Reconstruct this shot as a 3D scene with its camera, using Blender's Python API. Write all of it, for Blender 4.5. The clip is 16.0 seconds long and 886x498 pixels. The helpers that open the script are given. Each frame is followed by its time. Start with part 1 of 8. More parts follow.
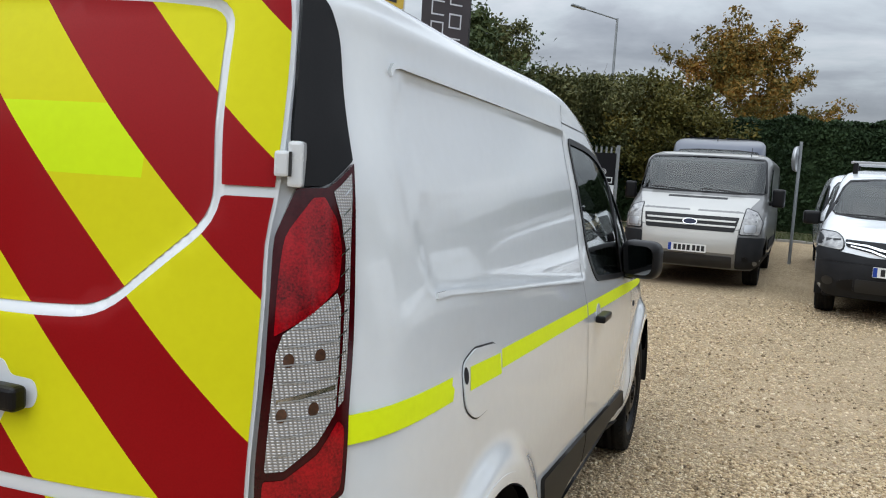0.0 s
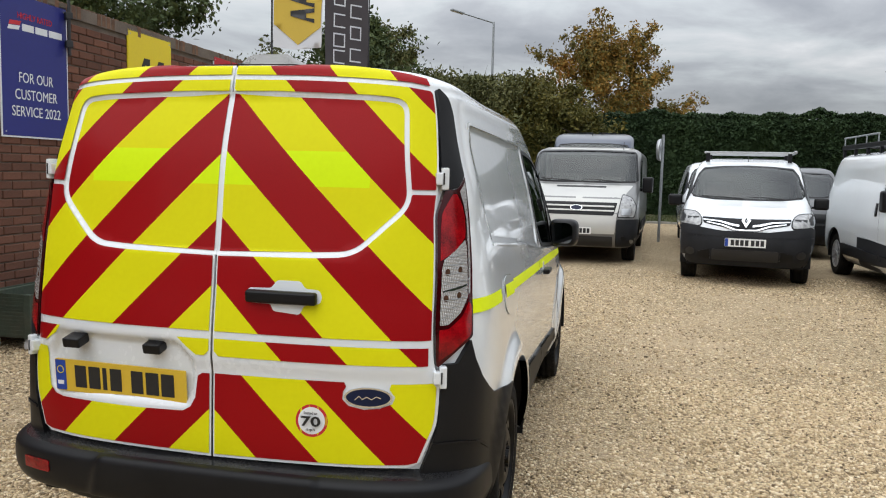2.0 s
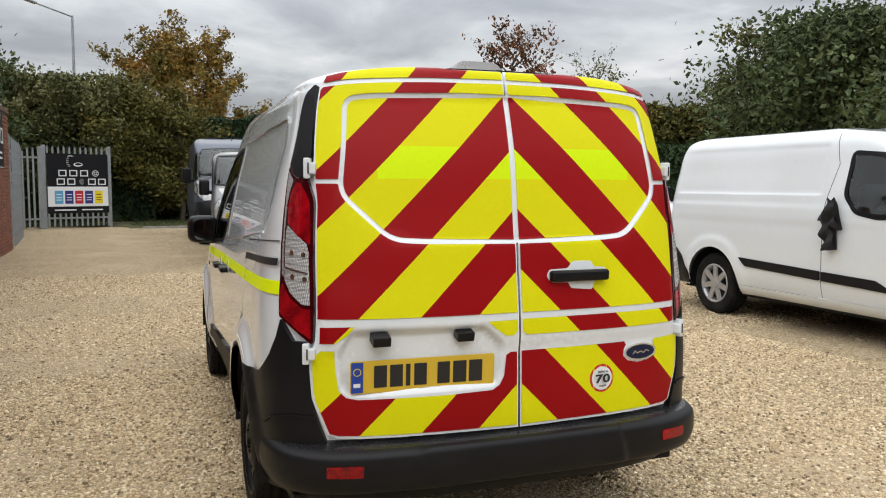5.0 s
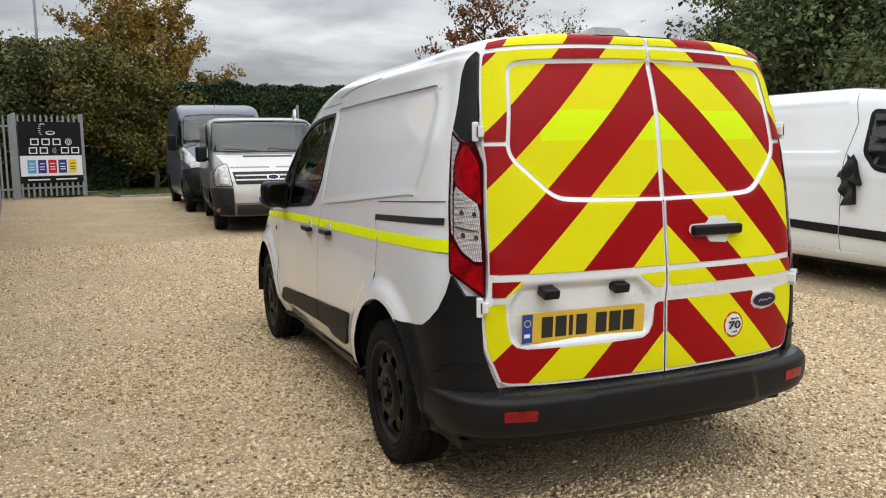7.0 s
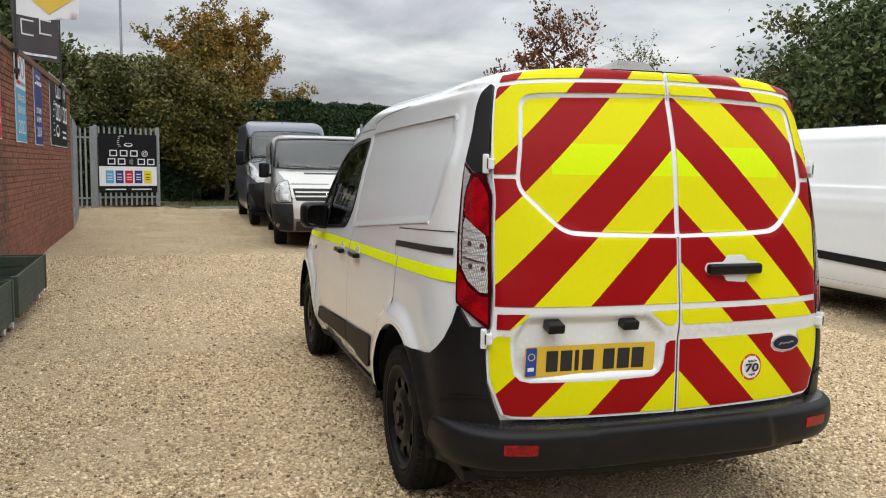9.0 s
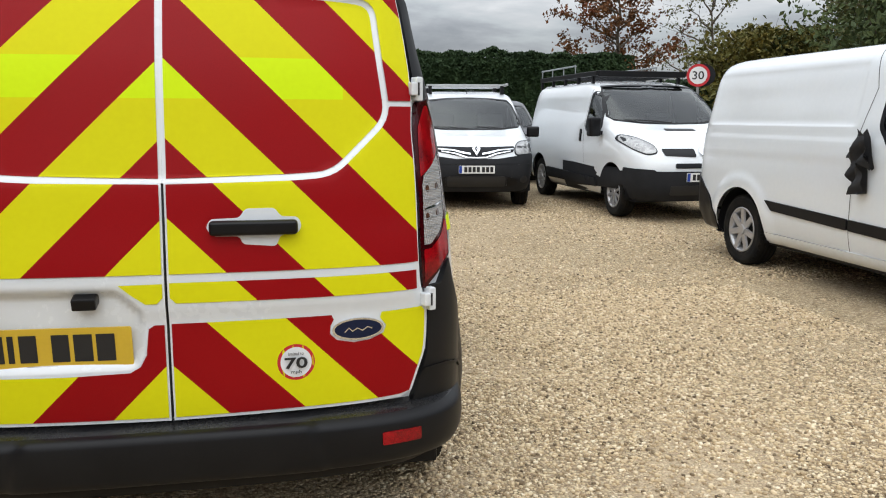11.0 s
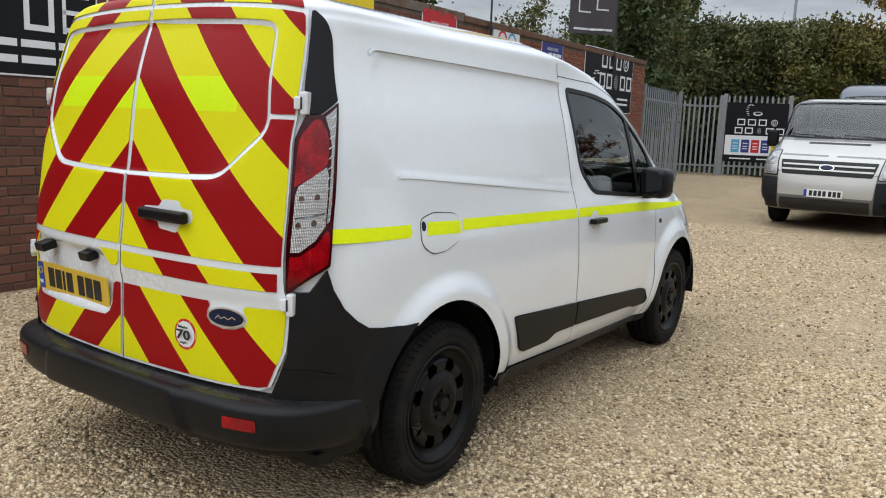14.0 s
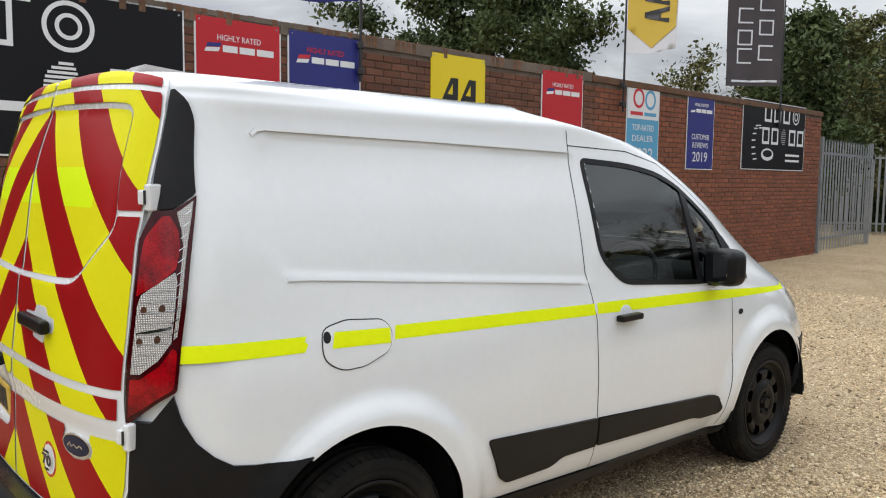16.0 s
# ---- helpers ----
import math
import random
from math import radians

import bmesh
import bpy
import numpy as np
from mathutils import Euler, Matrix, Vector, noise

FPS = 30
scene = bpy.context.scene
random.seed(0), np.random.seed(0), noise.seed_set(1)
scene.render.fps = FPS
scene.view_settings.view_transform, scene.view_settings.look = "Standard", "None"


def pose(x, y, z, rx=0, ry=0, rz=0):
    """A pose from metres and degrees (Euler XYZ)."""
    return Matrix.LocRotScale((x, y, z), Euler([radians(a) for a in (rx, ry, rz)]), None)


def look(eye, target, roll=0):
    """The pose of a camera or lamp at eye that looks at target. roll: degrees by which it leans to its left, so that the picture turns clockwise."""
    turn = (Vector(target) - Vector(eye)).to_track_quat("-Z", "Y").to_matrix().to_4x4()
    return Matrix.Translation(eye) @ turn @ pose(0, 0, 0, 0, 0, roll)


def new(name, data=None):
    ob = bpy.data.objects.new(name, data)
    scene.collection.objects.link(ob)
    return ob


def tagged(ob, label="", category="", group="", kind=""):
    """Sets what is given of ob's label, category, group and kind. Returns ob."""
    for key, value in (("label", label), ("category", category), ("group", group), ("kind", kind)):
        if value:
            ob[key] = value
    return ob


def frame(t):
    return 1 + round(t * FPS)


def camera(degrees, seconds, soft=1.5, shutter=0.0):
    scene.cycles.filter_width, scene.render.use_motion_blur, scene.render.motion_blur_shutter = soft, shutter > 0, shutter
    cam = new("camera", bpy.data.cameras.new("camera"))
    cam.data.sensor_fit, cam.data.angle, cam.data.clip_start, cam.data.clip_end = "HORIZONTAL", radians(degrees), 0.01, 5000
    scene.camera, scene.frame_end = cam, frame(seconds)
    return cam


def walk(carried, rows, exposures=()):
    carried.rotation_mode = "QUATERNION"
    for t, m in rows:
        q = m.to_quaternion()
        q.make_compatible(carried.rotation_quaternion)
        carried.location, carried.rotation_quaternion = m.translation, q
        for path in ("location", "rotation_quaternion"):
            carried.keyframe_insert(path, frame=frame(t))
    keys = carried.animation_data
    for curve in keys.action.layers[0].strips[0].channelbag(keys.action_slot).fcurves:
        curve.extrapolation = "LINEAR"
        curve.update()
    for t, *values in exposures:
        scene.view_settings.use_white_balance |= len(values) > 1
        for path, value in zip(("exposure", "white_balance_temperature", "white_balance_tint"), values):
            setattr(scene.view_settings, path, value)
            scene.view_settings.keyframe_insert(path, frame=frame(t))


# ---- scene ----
cam = camera(58.4, 16.0, soft=1.1)
PATH = [
    (0, (1.402, -1.694, 1.466), (0.687, 0.163, 1.27), 3.5),
    (0.5, (1.53, -2.144, 1.42), (0.882, -0.258, 1.269), 2.4),
    (1, (1.44, -2.604, 1.452), (0.84, -0.704, 1.278), 1.6),
    (1.5, (1.434, -2.908, 1.471), (0.888, -0.993, 1.284), 1.3),
    (2, (1.294, -3.15, 1.481), (0.864, -1.206, 1.29), 1.4),
    (2.5, (1.014, -3.341, 1.473), (0.727, -1.369, 1.3), 1.7),
    (3, (0.687, -3.299, 1.468), (0.574, -1.307, 1.326), 2.1),
    (3.5, (0.193, -3.328, 1.43), (0.298, -1.334, 1.31), 1.9),
    (3.7, (-0.014, -3.347, 1.432), (0.188, -1.361, 1.316), 1.6),
    (5.8, (-1.537, -3.396, 1.382), (-0.759, -1.567, 1.165), 0.1),
    (6, (-1.528, -3.399, 1.38), (-0.774, -1.563, 1.136), 0.5),
    (6.5, (-1.697, -3.365, 1.397), (-0.951, -1.531, 1.12), 0.0),
    (7, (-1.994, -3.267, 1.402), (-1.218, -1.441, 1.151), -0.7),
    (7.5, (-2.313, -3.301, 1.418), (-1.533, -1.474, 1.189), -0.7),
    (8, (-2.517, -3.4, 1.44), (-1.764, -1.559, 1.231), -0.4),
    (8.5, (-2.345, -3.4, 1.447), (-1.654, -1.533, 1.248), 0.3),
    (9, (-1.797, -3.361, 1.443), (-1.176, -1.47, 1.24), 0.9),
    (9.5, (-1.34, -3.276, 1.407), (-0.789, -1.366, 1.185), 1.3),
    (10, (-0.818, -3.248, 1.363), (-0.324, -1.331, 1.075), 0.6),
    (10.2, (-0.567, -3.265, 1.364), (-0.097, -1.351, 1.027), 0.2),
    (12.3, (1.569, -2.349, 1.44), (1.082, -0.415, 1.285), 4.4),
    (12.5, (1.731, -2.284, 1.457), (1.014, -0.417, 1.41), 5.2),
    (13, (2.062, -2.341, 1.477), (1.187, -0.544, 1.421), 3.5),
    (13.5, (2.329, -2.457, 1.476), (1.312, -0.743, 1.307), 2.4),
    (14, (2.547, -2.468, 1.422), (1.433, -0.838, 1.104), 2.2),
    (14.5, (2.622, -2.406, 1.38), (1.482, -0.822, 0.942), 1.0),
    (15, (2.599, -2.167, 1.41), (1.402, -0.617, 1.0), 0.3),
    (15.5, (2.68, -1.822, 1.422), (1.35, -0.359, 1.118), 0.1),
    (16, (2.847, -1.461, 1.526), (1.364, -0.131, 1.345), 0.7),
]
walk(cam, [(t, look(eye, target, roll)) for t, eye, target, roll in PATH],
     exposures=[(0, -.29, 6000, 9), (1.0, -.21, 6150, 10), (2.5, -.15, 6350, 10), (3.5, -0.19, 6450, 10), (6.0, 0.0, 6400, 10), (10.0, 0.02, 6500, 10), (12.5, -.33, 5750, 9), (13.5, -.22, 5950, 9), (14.5, -.12, 6250, 11), (16.0, -.06, 6350, 11)])

# ---- sky and sun: an even overcast with broken grey cloud ----
SUN_EL, SUN_AZ = 48.0, 206.0
world = bpy.data.worlds.new("overcast_sky")
scene.world = world
world.use_nodes = True
wn, wl = world.node_tree.nodes, world.node_tree.links
wn.clear()
w_out, w_bg = wn.new("ShaderNodeOutputWorld"), wn.new("ShaderNodeBackground")
w_sky = wn.new("ShaderNodeTexSky")
w_sky.sky_type, w_sky.sun_disc = "NISHITA", False
w_sky.sun_elevation, w_sky.sun_rotation = radians(SUN_EL), radians(SUN_AZ)
w_tc, w_sep, w_div = wn.new("ShaderNodeTexCoord"), wn.new("ShaderNodeSeparateXYZ"), wn.new("ShaderNodeMath")
wl.new(w_tc.outputs["Generated"], w_sep.inputs[0])
w_add = wn.new("ShaderNodeMath")
w_add.operation = "ADD"
w_max = wn.new("ShaderNodeMath")
w_max.operation = "MAXIMUM"
w_max.inputs[1].default_value = 0.0
wl.new(w_sep.outputs[2], w_max.inputs[0])
wl.new(w_max.outputs[0], w_add.inputs[0])
w_add.inputs[1].default_value = 0.16
w_vec = wn.new("ShaderNodeCombineXYZ")
for axis in (0, 1):
    d = wn.new("ShaderNodeMath")
    d.operation = "DIVIDE"
    wl.new(w_sep.outputs[axis], d.inputs[0])
    wl.new(w_add.outputs[0], d.inputs[1])
    wl.new(d.outputs[0], w_vec.inputs[axis])
w_map = wn.new("ShaderNodeMapping")
w_map.inputs["Location"].default_value = (3.1, 1.7, 0)
w_map.inputs["Scale"].default_value = (1.0, 1.0, 1.0)
wl.new(w_vec.outputs[0], w_map.inputs[0])
w_n1 = wn.new("ShaderNodeTexNoise")
w_n1.inputs["Scale"].default_value, w_n1.inputs["Detail"].default_value, w_n1.inputs["Roughness"].default_value = 1.15, 9.0, 0.55
w_n1.inputs["Distortion"].default_value = 0.35
wl.new(w_map.outputs[0], w_n1.inputs["Vector"])
w_ramp = wn.new("ShaderNodeValToRGB")
e = w_ramp.color_ramp.elements
e[0].position, e[0].color = 0.36, (0.38, 0.388, 0.405, 1)
e[1].position, e[1].color = 0.70, (0.88, 0.87, 0.85, 1)
for p, c in ((0.46, (0.49, 0.497, 0.51, 1)), (0.54, (0.62, 0.64, 0.64, 1)), (0.61, (0.72, 0.72, 0.715, 1))):
    q = e.new(p)
    q.color = c
wl.new(w_n1.outputs["Fac"], w_ramp.inputs[0])
# the clear sky shows faintly through the cloud
w_gain = wn.new("ShaderNodeVectorMath")
w_gain.operation = "SCALE"
w_gain.inputs["Scale"].default_value = 0.10
wl.new(w_sky.outputs[0], w_gain.inputs[0])
w_mix = wn.new("ShaderNodeMix")
w_mix.data_type = "RGBA"
w_mix.inputs[0].default_value = 0.90
wl.new(w_gain.outputs[0], w_mix.inputs[6])
wl.new(w_ramp.outputs[0], w_mix.inputs[7])
# an overcast sky is brighter overhead than at the horizon
w_up = wn.new("ShaderNodeMath")
w_up.operation = "MULTIPLY_ADD"
w_up.inputs[1].default_value, w_up.inputs[2].default_value = 3.7, 0.58
wl.new(w_max.outputs[0], w_up.inputs[0])
w_dome = wn.new("ShaderNodeVectorMath")
w_dome.operation = "SCALE"
wl.new(w_mix.outputs[2], w_dome.inputs[0])
wl.new(w_up.outputs[0], w_dome.inputs["Scale"])
wl.new(w_dome.outputs[0], w_bg.inputs[0])
w_bg.inputs[1].default_value = 1.0
wl.new(w_bg.outputs[0], w_out.inputs[0])

sun = new("sun", bpy.data.lights.new("sun", "SUN"))
sun.data.energy, sun.data.angle, sun.data.color = 0.95, radians(80), (1.0, 0.95, 0.87)
az = radians(SUN_AZ)
sun.matrix_world = look((0, 0, 0), (-math.sin(az) * math.cos(radians(SUN_EL)), -math.cos(az) * math.cos(radians(SUN_EL)), -math.sin(radians(SUN_EL))))

# ---- materials ----
def nodes_of(m):
    m.use_nodes = True
    return m.node_tree.nodes, m.node_tree.links, m.node_tree.nodes["Principled BSDF"]


def surface(name, c1, c2=None, rough=0.5, rough2=None, scale=8.0, fine=90.0, bump=0.0, bump_dist=0.004, metal=0.0, coat=0.0, spec=0.5, per_piece=0.0, island=False, dirt=None, dirt_amount=0.0,
            dirt_scale=2.0, detail=5.0):
    """A procedural surface: two scales of noise vary the colour and the gloss; dirt lies over it in patches."""
    m = bpy.data.materials.new(name)
    n, l, b = nodes_of(m)
    c2 = c2 or tuple(v * 0.85 for v in c1)
    tc = n.new("ShaderNodeTexCoord")
    big, small = n.new("ShaderNodeTexNoise"), n.new("ShaderNodeTexNoise")
    for t, s in ((big, scale), (small, fine)):
        t.inputs["Scale"].default_value, t.inputs["Detail"].default_value = s, detail
        l.new(tc.outputs["Object"], t.inputs["Vector"])
    avg = n.new("ShaderNodeMath")
    avg.operation = "MULTIPLY_ADD"
    avg.inputs[1].default_value = 0.45
    l.new(small.outputs["Fac"], avg.inputs[0])
    half = n.new("ShaderNodeMath")
    half.operation = "MULTIPLY"
    half.inputs[1].default_value = 0.55
    l.new(big.outputs["Fac"], half.inputs[0])
    l.new(half.outputs[0], avg.inputs[2])
    ramp = n.new("ShaderNodeValToRGB")
    ramp.color_ramp.elements[0].position, ramp.color_ramp.elements[0].color = 0.36, (*c2, 1)
    ramp.color_ramp.elements[1].position, ramp.color_ramp.elements[1].color = 0.64, (*c1, 1)
    l.new(avg.outputs[0], ramp.inputs[0])
    colour = ramp.outputs[0]
    if per_piece:
        info, hsv, mr = n.new("ShaderNodeObjectInfo"), n.new("ShaderNodeHueSaturation"), n.new("ShaderNodeMapRange")
        mr.inputs["To Min"].default_value, mr.inputs["To Max"].default_value = 1 - per_piece, 1 + per_piece
        l.new(n.new("ShaderNodeNewGeometry").outputs["Random Per Island"] if island else info.outputs["Random"], mr.inputs["Value"])
        l.new(mr.outputs[0], hsv.inputs["Value"])
        l.new(colour, hsv.inputs["Color"])
        colour = hsv.outputs[0]
    if dirt:
        dn, dr, dm = n.new("ShaderNodeTexNoise"), n.new("ShaderNodeMapRange"), n.new("ShaderNodeMix")
        dn.inputs["Scale"].default_value, dn.inputs["Detail"].default_value, dn.inputs["Roughness"].default_value = dirt_scale, 8, 0.65
        l.new(tc.outputs["Object"], dn.inputs["Vector"])
        dr.inputs["From Min"].default_value, dr.inputs["From Max"].default_value, dr.inputs["To Max"].default_value = 0.46, 0.68, dirt_amount
        l.new(dn.outputs["Fac"], dr.inputs["Value"])
        dm.data_type = "RGBA"
        l.new(dr.outputs[0], dm.inputs[0])
        l.new(colour, dm.inputs[6])
        dm.inputs[7].default_value = (*dirt, 1)
        colour = dm.outputs[2]
    l.new(colour, b.inputs["Base Color"])
    rr = n.new("ShaderNodeMapRange")
    rr.inputs["To Min"].default_value, rr.inputs["To Max"].default_value = rough, rough2 if rough2 is not None else min(1, rough * 1.25)
    l.new(avg.outputs[0], rr.inputs["Value"])
    l.new(rr.outputs[0], b.inputs["Roughness"])
    b.inputs["Metallic"].default_value, b.inputs["Coat Weight"].default_value, b.inputs["Specular IOR Level"].default_value = metal, coat, spec
    b.inputs["Coat Roughness"].default_value = 0.04
    if bump:
        bp = n.new("ShaderNodeBump")
        bp.inputs["Strength"].default_value, bp.inputs["Distance"].default_value = bump, bump_dist
        l.new(avg.outputs[0], bp.inputs["Height"])
        l.new(bp.outputs[0], b.inputs["Normal"])
    return m


def glass(name, tint, rough=0.0, ior=2.1):
    """A thin pane: tinted see-through, with a mirror gloss that grows at grazing angles."""
    m = bpy.data.materials.new(name)
    n, l, b = nodes_of(m)
    tr, gl, mx, fr = n.new("ShaderNodeBsdfTransparent"), n.new("ShaderNodeBsdfGlossy"), n.new("ShaderNodeMixShader"), n.new("ShaderNodeFresnel")
    tr.inputs[0].default_value, gl.inputs["Roughness"].default_value, fr.inputs[0].default_value = (*tint, 1), rough, ior
    gl.inputs[0].default_value = (0.95, 0.97, 0.96, 1)
    l.new(fr.outputs[0], mx.inputs[0])
    l.new(tr.outputs[0], mx.inputs[1])
    l.new(gl.outputs[0], mx.inputs[2])
    l.new(mx.outputs[0], n["Material Output"].inputs[0])
    n.remove(b)
    return m


PAINT = surface("white_van_paint", (0.76, 0.79, 0.81), (0.73, 0.76, 0.78), rough=0.16, rough2=0.24, scale=1.5, fine=30, coat=1.0, dirt=(0.55, 0.52, 0.46), dirt_amount=0.10, dirt_scale=1.3)
DOORPAINT = surface("white_door_paint", (0.72, 0.745, 0.765), (0.69, 0.715, 0.735), rough=0.24, scale=2, fine=40, coat=0.7)
# the silver van's paint with the shade on its sides put into the colour
SILVER_SHADED = surface("silver_paint_shaded", (0.185, 0.185, 0.18), (0.155, 0.155, 0.15), rough=0.30, scale=2, fine=200, metal=0.4, coat=0.5)
CREAM = surface("off_white_paint", (0.68, 0.67, 0.62), (0.62, 0.61, 0.56), rough=0.28, scale=2, fine=40, coat=0.6)
SLATE = surface("slate_blue_paint", (0.060, 0.072, 0.105), (0.048, 0.058, 0.088), rough=0.30, scale=2, fine=200, metal=0.3, coat=0.5)
GREYPAINT = surface("grey_paint", (0.035, 0.036, 0.038), (0.026, 0.027, 0.029), rough=0.30, scale=2, fine=100, metal=0.3, coat=0.6)
BLACKPLASTIC = surface("black_plastic", (0.010, 0.010, 0.011), (0.006, 0.006, 0.007), rough=0.34, rough2=0.50, scale=5, fine=400, bump=0.15, bump_dist=0.001, spec=0.20, dirt=(0.05, 0.045, 0.04), dirt_amount=0.06, dirt_scale=3)
LEDGE = surface("scuffed_ledge_plastic", (0.012, 0.012, 0.013), (0.008, 0.008, 0.009), rough=0.20, rough2=0.34, scale=4, fine=160, spec=0.5, dirt=(0.09, 0.085, 0.075), dirt_amount=0.14, dirt_scale=9)
GREYPLASTIC = surface("weathered_grey_plastic", (0.024, 0.025, 0.028), (0.016, 0.017, 0.019), rough=0.55, rough2=0.7, scale=5, fine=300, bump=0.15, bump_dist=0.001, spec=0.14)
TRIM = surface("brown_black_trim", (0.019, 0.017, 0.0145), (0.013, 0.012, 0.010), rough=0.5, scale=6, fine=300, bump=0.1, bump_dist=0.001, spec=0.2, dirt=(0.07, 0.06, 0.05), dirt_amount=0.12)
GLOSSBLACK = surface("satin_black_plastic", (0.006, 0.006, 0.007), (0.004, 0.004, 0.005), rough=0.30, rough2=0.42, scale=5, fine=200, spec=0.25)
RUBBER = surface("tyre_rubber", (0.011, 0.011, 0.0105), (0.007, 0.007, 0.007), rough=0.7, rough2=0.9, scale=9, fine=160, bump=0.3, bump_dist=0.002, spec=0.14, dirt=(0.14, 0.11, 0.075), dirt_amount=0.10, dirt_scale=7)
STEELBLACK = surface("black_steel_wheel", (0.008, 0.008, 0.009), (0.005, 0.005, 0.005), rough=0.34, rough2=0.46, scale=10, fine=120, bump=0.1, spec=0.16, dirt=(0.06, 0.05, 0.04), dirt_amount=0.05, dirt_scale=9)
ALLOY = surface("silver_wheel_trim", (0.50, 0.50, 0.51), (0.42, 0.42, 0.43), rough=0.35, scale=10, fine=120, metal=0.6, dirt=(0.25, 0.22, 0.18), dirt_amount=0.3, dirt_scale=9)
CHROME = surface("chrome", (0.75, 0.76, 0.78), (0.70, 0.71, 0.73), rough=0.10, metal=1.0, scale=10, fine=100)
YELLOWFILM = surface("yellow_reflective_film", (0.68, 0.655, 0.003), (0.65, 0.62, 0.003), rough=0.42, scale=1.2, fine=60, spec=0.10)
BRIGHTFILM = surface("lime_yellow_reflective_film", (0.64, 0.84, 0.002), (0.61, 0.80, 0.002), rough=0.42, scale=1.2, fine=60, spec=0.10)
REDFILM = surface("red_reflective_film", (0.29, 0.003, 0.005), (0.25, 0.002, 0.004), rough=0.34, scale=1.5, fine=300, spec=0.12, coat=0.04)
DARKRED = surface("dark_red_film", (0.16, 0.012, 0.018), (0.13, 0.010, 0.015), rough=0.3, scale=1.5, fine=60, coat=0.3)
SIDEFILM = surface("lime_side_film", (0.80, 0.93, 0.002), (0.75, 0.87, 0.002), rough=0.42, scale=3, fine=60, spec=0.12)
LAMPRED = surface("red_lamp_lens", (0.42, 0.003, 0.008), (0.07, 0.001, 0.003), rough=0.07, rough2=0.12, scale=14, fine=260, spec=0.35, coat=0.1, bump=0.06, bump_dist=0.002)
LAMPDARK = surface("dark_red_lamp_lens", (0.050, 0.001, 0.003), (0.026, 0.0006, 0.002), rough=0.10, rough2=0.14, scale=9, fine=140, spec=0.3, coat=0.1)
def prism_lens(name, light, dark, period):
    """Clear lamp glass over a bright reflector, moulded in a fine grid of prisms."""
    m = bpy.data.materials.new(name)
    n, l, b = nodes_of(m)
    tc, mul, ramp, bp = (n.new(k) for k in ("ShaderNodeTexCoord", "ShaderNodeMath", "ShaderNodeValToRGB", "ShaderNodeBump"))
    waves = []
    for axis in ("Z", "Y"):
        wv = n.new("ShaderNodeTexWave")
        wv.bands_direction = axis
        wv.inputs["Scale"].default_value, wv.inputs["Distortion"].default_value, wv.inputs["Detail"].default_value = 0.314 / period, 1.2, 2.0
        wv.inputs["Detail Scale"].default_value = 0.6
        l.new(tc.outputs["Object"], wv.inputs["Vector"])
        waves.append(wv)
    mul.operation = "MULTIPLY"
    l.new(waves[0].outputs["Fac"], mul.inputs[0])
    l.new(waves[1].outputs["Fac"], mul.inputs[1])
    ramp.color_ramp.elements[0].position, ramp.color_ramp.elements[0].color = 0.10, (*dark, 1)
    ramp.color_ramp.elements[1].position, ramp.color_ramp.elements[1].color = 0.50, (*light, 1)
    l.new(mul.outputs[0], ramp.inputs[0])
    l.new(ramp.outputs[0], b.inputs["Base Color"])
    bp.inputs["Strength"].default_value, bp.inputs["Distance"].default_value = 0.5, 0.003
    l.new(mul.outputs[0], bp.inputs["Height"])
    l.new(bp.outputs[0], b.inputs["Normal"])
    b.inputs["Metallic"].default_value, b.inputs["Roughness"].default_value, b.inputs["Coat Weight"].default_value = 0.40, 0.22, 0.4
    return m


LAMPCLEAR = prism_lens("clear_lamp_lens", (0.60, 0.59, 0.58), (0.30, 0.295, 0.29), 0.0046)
LAMPAMBER = surface("amber_bulb", (0.10, 0.045, 0.026), (0.045, 0.026, 0.018), rough=0.15, scale=30, fine=200, coat=1.0)
GLASSDARK = glass("tinted_glass", (0.42, 0.47, 0.45), ior=1.75)
GLASSFRONT = glass("windscreen_glass", (0.42, 0.46, 0.45), ior=1.65)
LENS = glass("clear_lens", (0.92, 0.93, 0.93))
CABIN = surface("dark_cabin_trim", (0.035, 0.036, 0.038), (0.025, 0.026, 0.028), rough=0.8, scale=6, fine=200)
SEAT = surface("grey_seat_cloth", (0.10, 0.105, 0.11), (0.07, 0.072, 0.078), rough=0.9, scale=20, fine=400, bump=0.3, bump_dist=0.001)
PLATEYELLOW = surface("yellow_plate", (0.66, 0.44, 0.030), (0.62, 0.41, 0.026), rough=0.3, scale=3, fine=80, coat=0.3)
PLATEWHITE = surface("white_plate", (0.78, 0.78, 0.76), (0.72, 0.72, 0.70), rough=0.35, scale=3, fine=80)
PLATEBLUE = surface("blue_plate_band", (0.010, 0.050, 0.33), (0.010, 0.045, 0.29), rough=0.35, scale=3, fine=80)
INK = surface("black_ink", (0.014, 0.014, 0.015), (0.011, 0.011, 0.012), rough=0.45, scale=5, fine=100)
SIGNRED = surface("red_sign_board", (0.52, 0.010, 0.020), (0.46, 0.010, 0.018), rough=0.4, scale=1.2, fine=40)
SIGNBLUE = surface("navy_sign_board", (0.020, 0.025, 0.20), (0.018, 0.022, 0.17), rough=0.4, scale=1.2, fine=40)
SIGNYELLOW = surface("yellow_sign_board", (0.80, 0.62, 0.010), (0.74, 0.57, 0.010), rough=0.4, scale=1.2, fine=40)
SIGNBLACK = surface("black_sign_board", (0.011, 0.011, 0.013), (0.008, 0.008, 0.010), rough=0.42, scale=1.2, fine=40, spec=0.18)
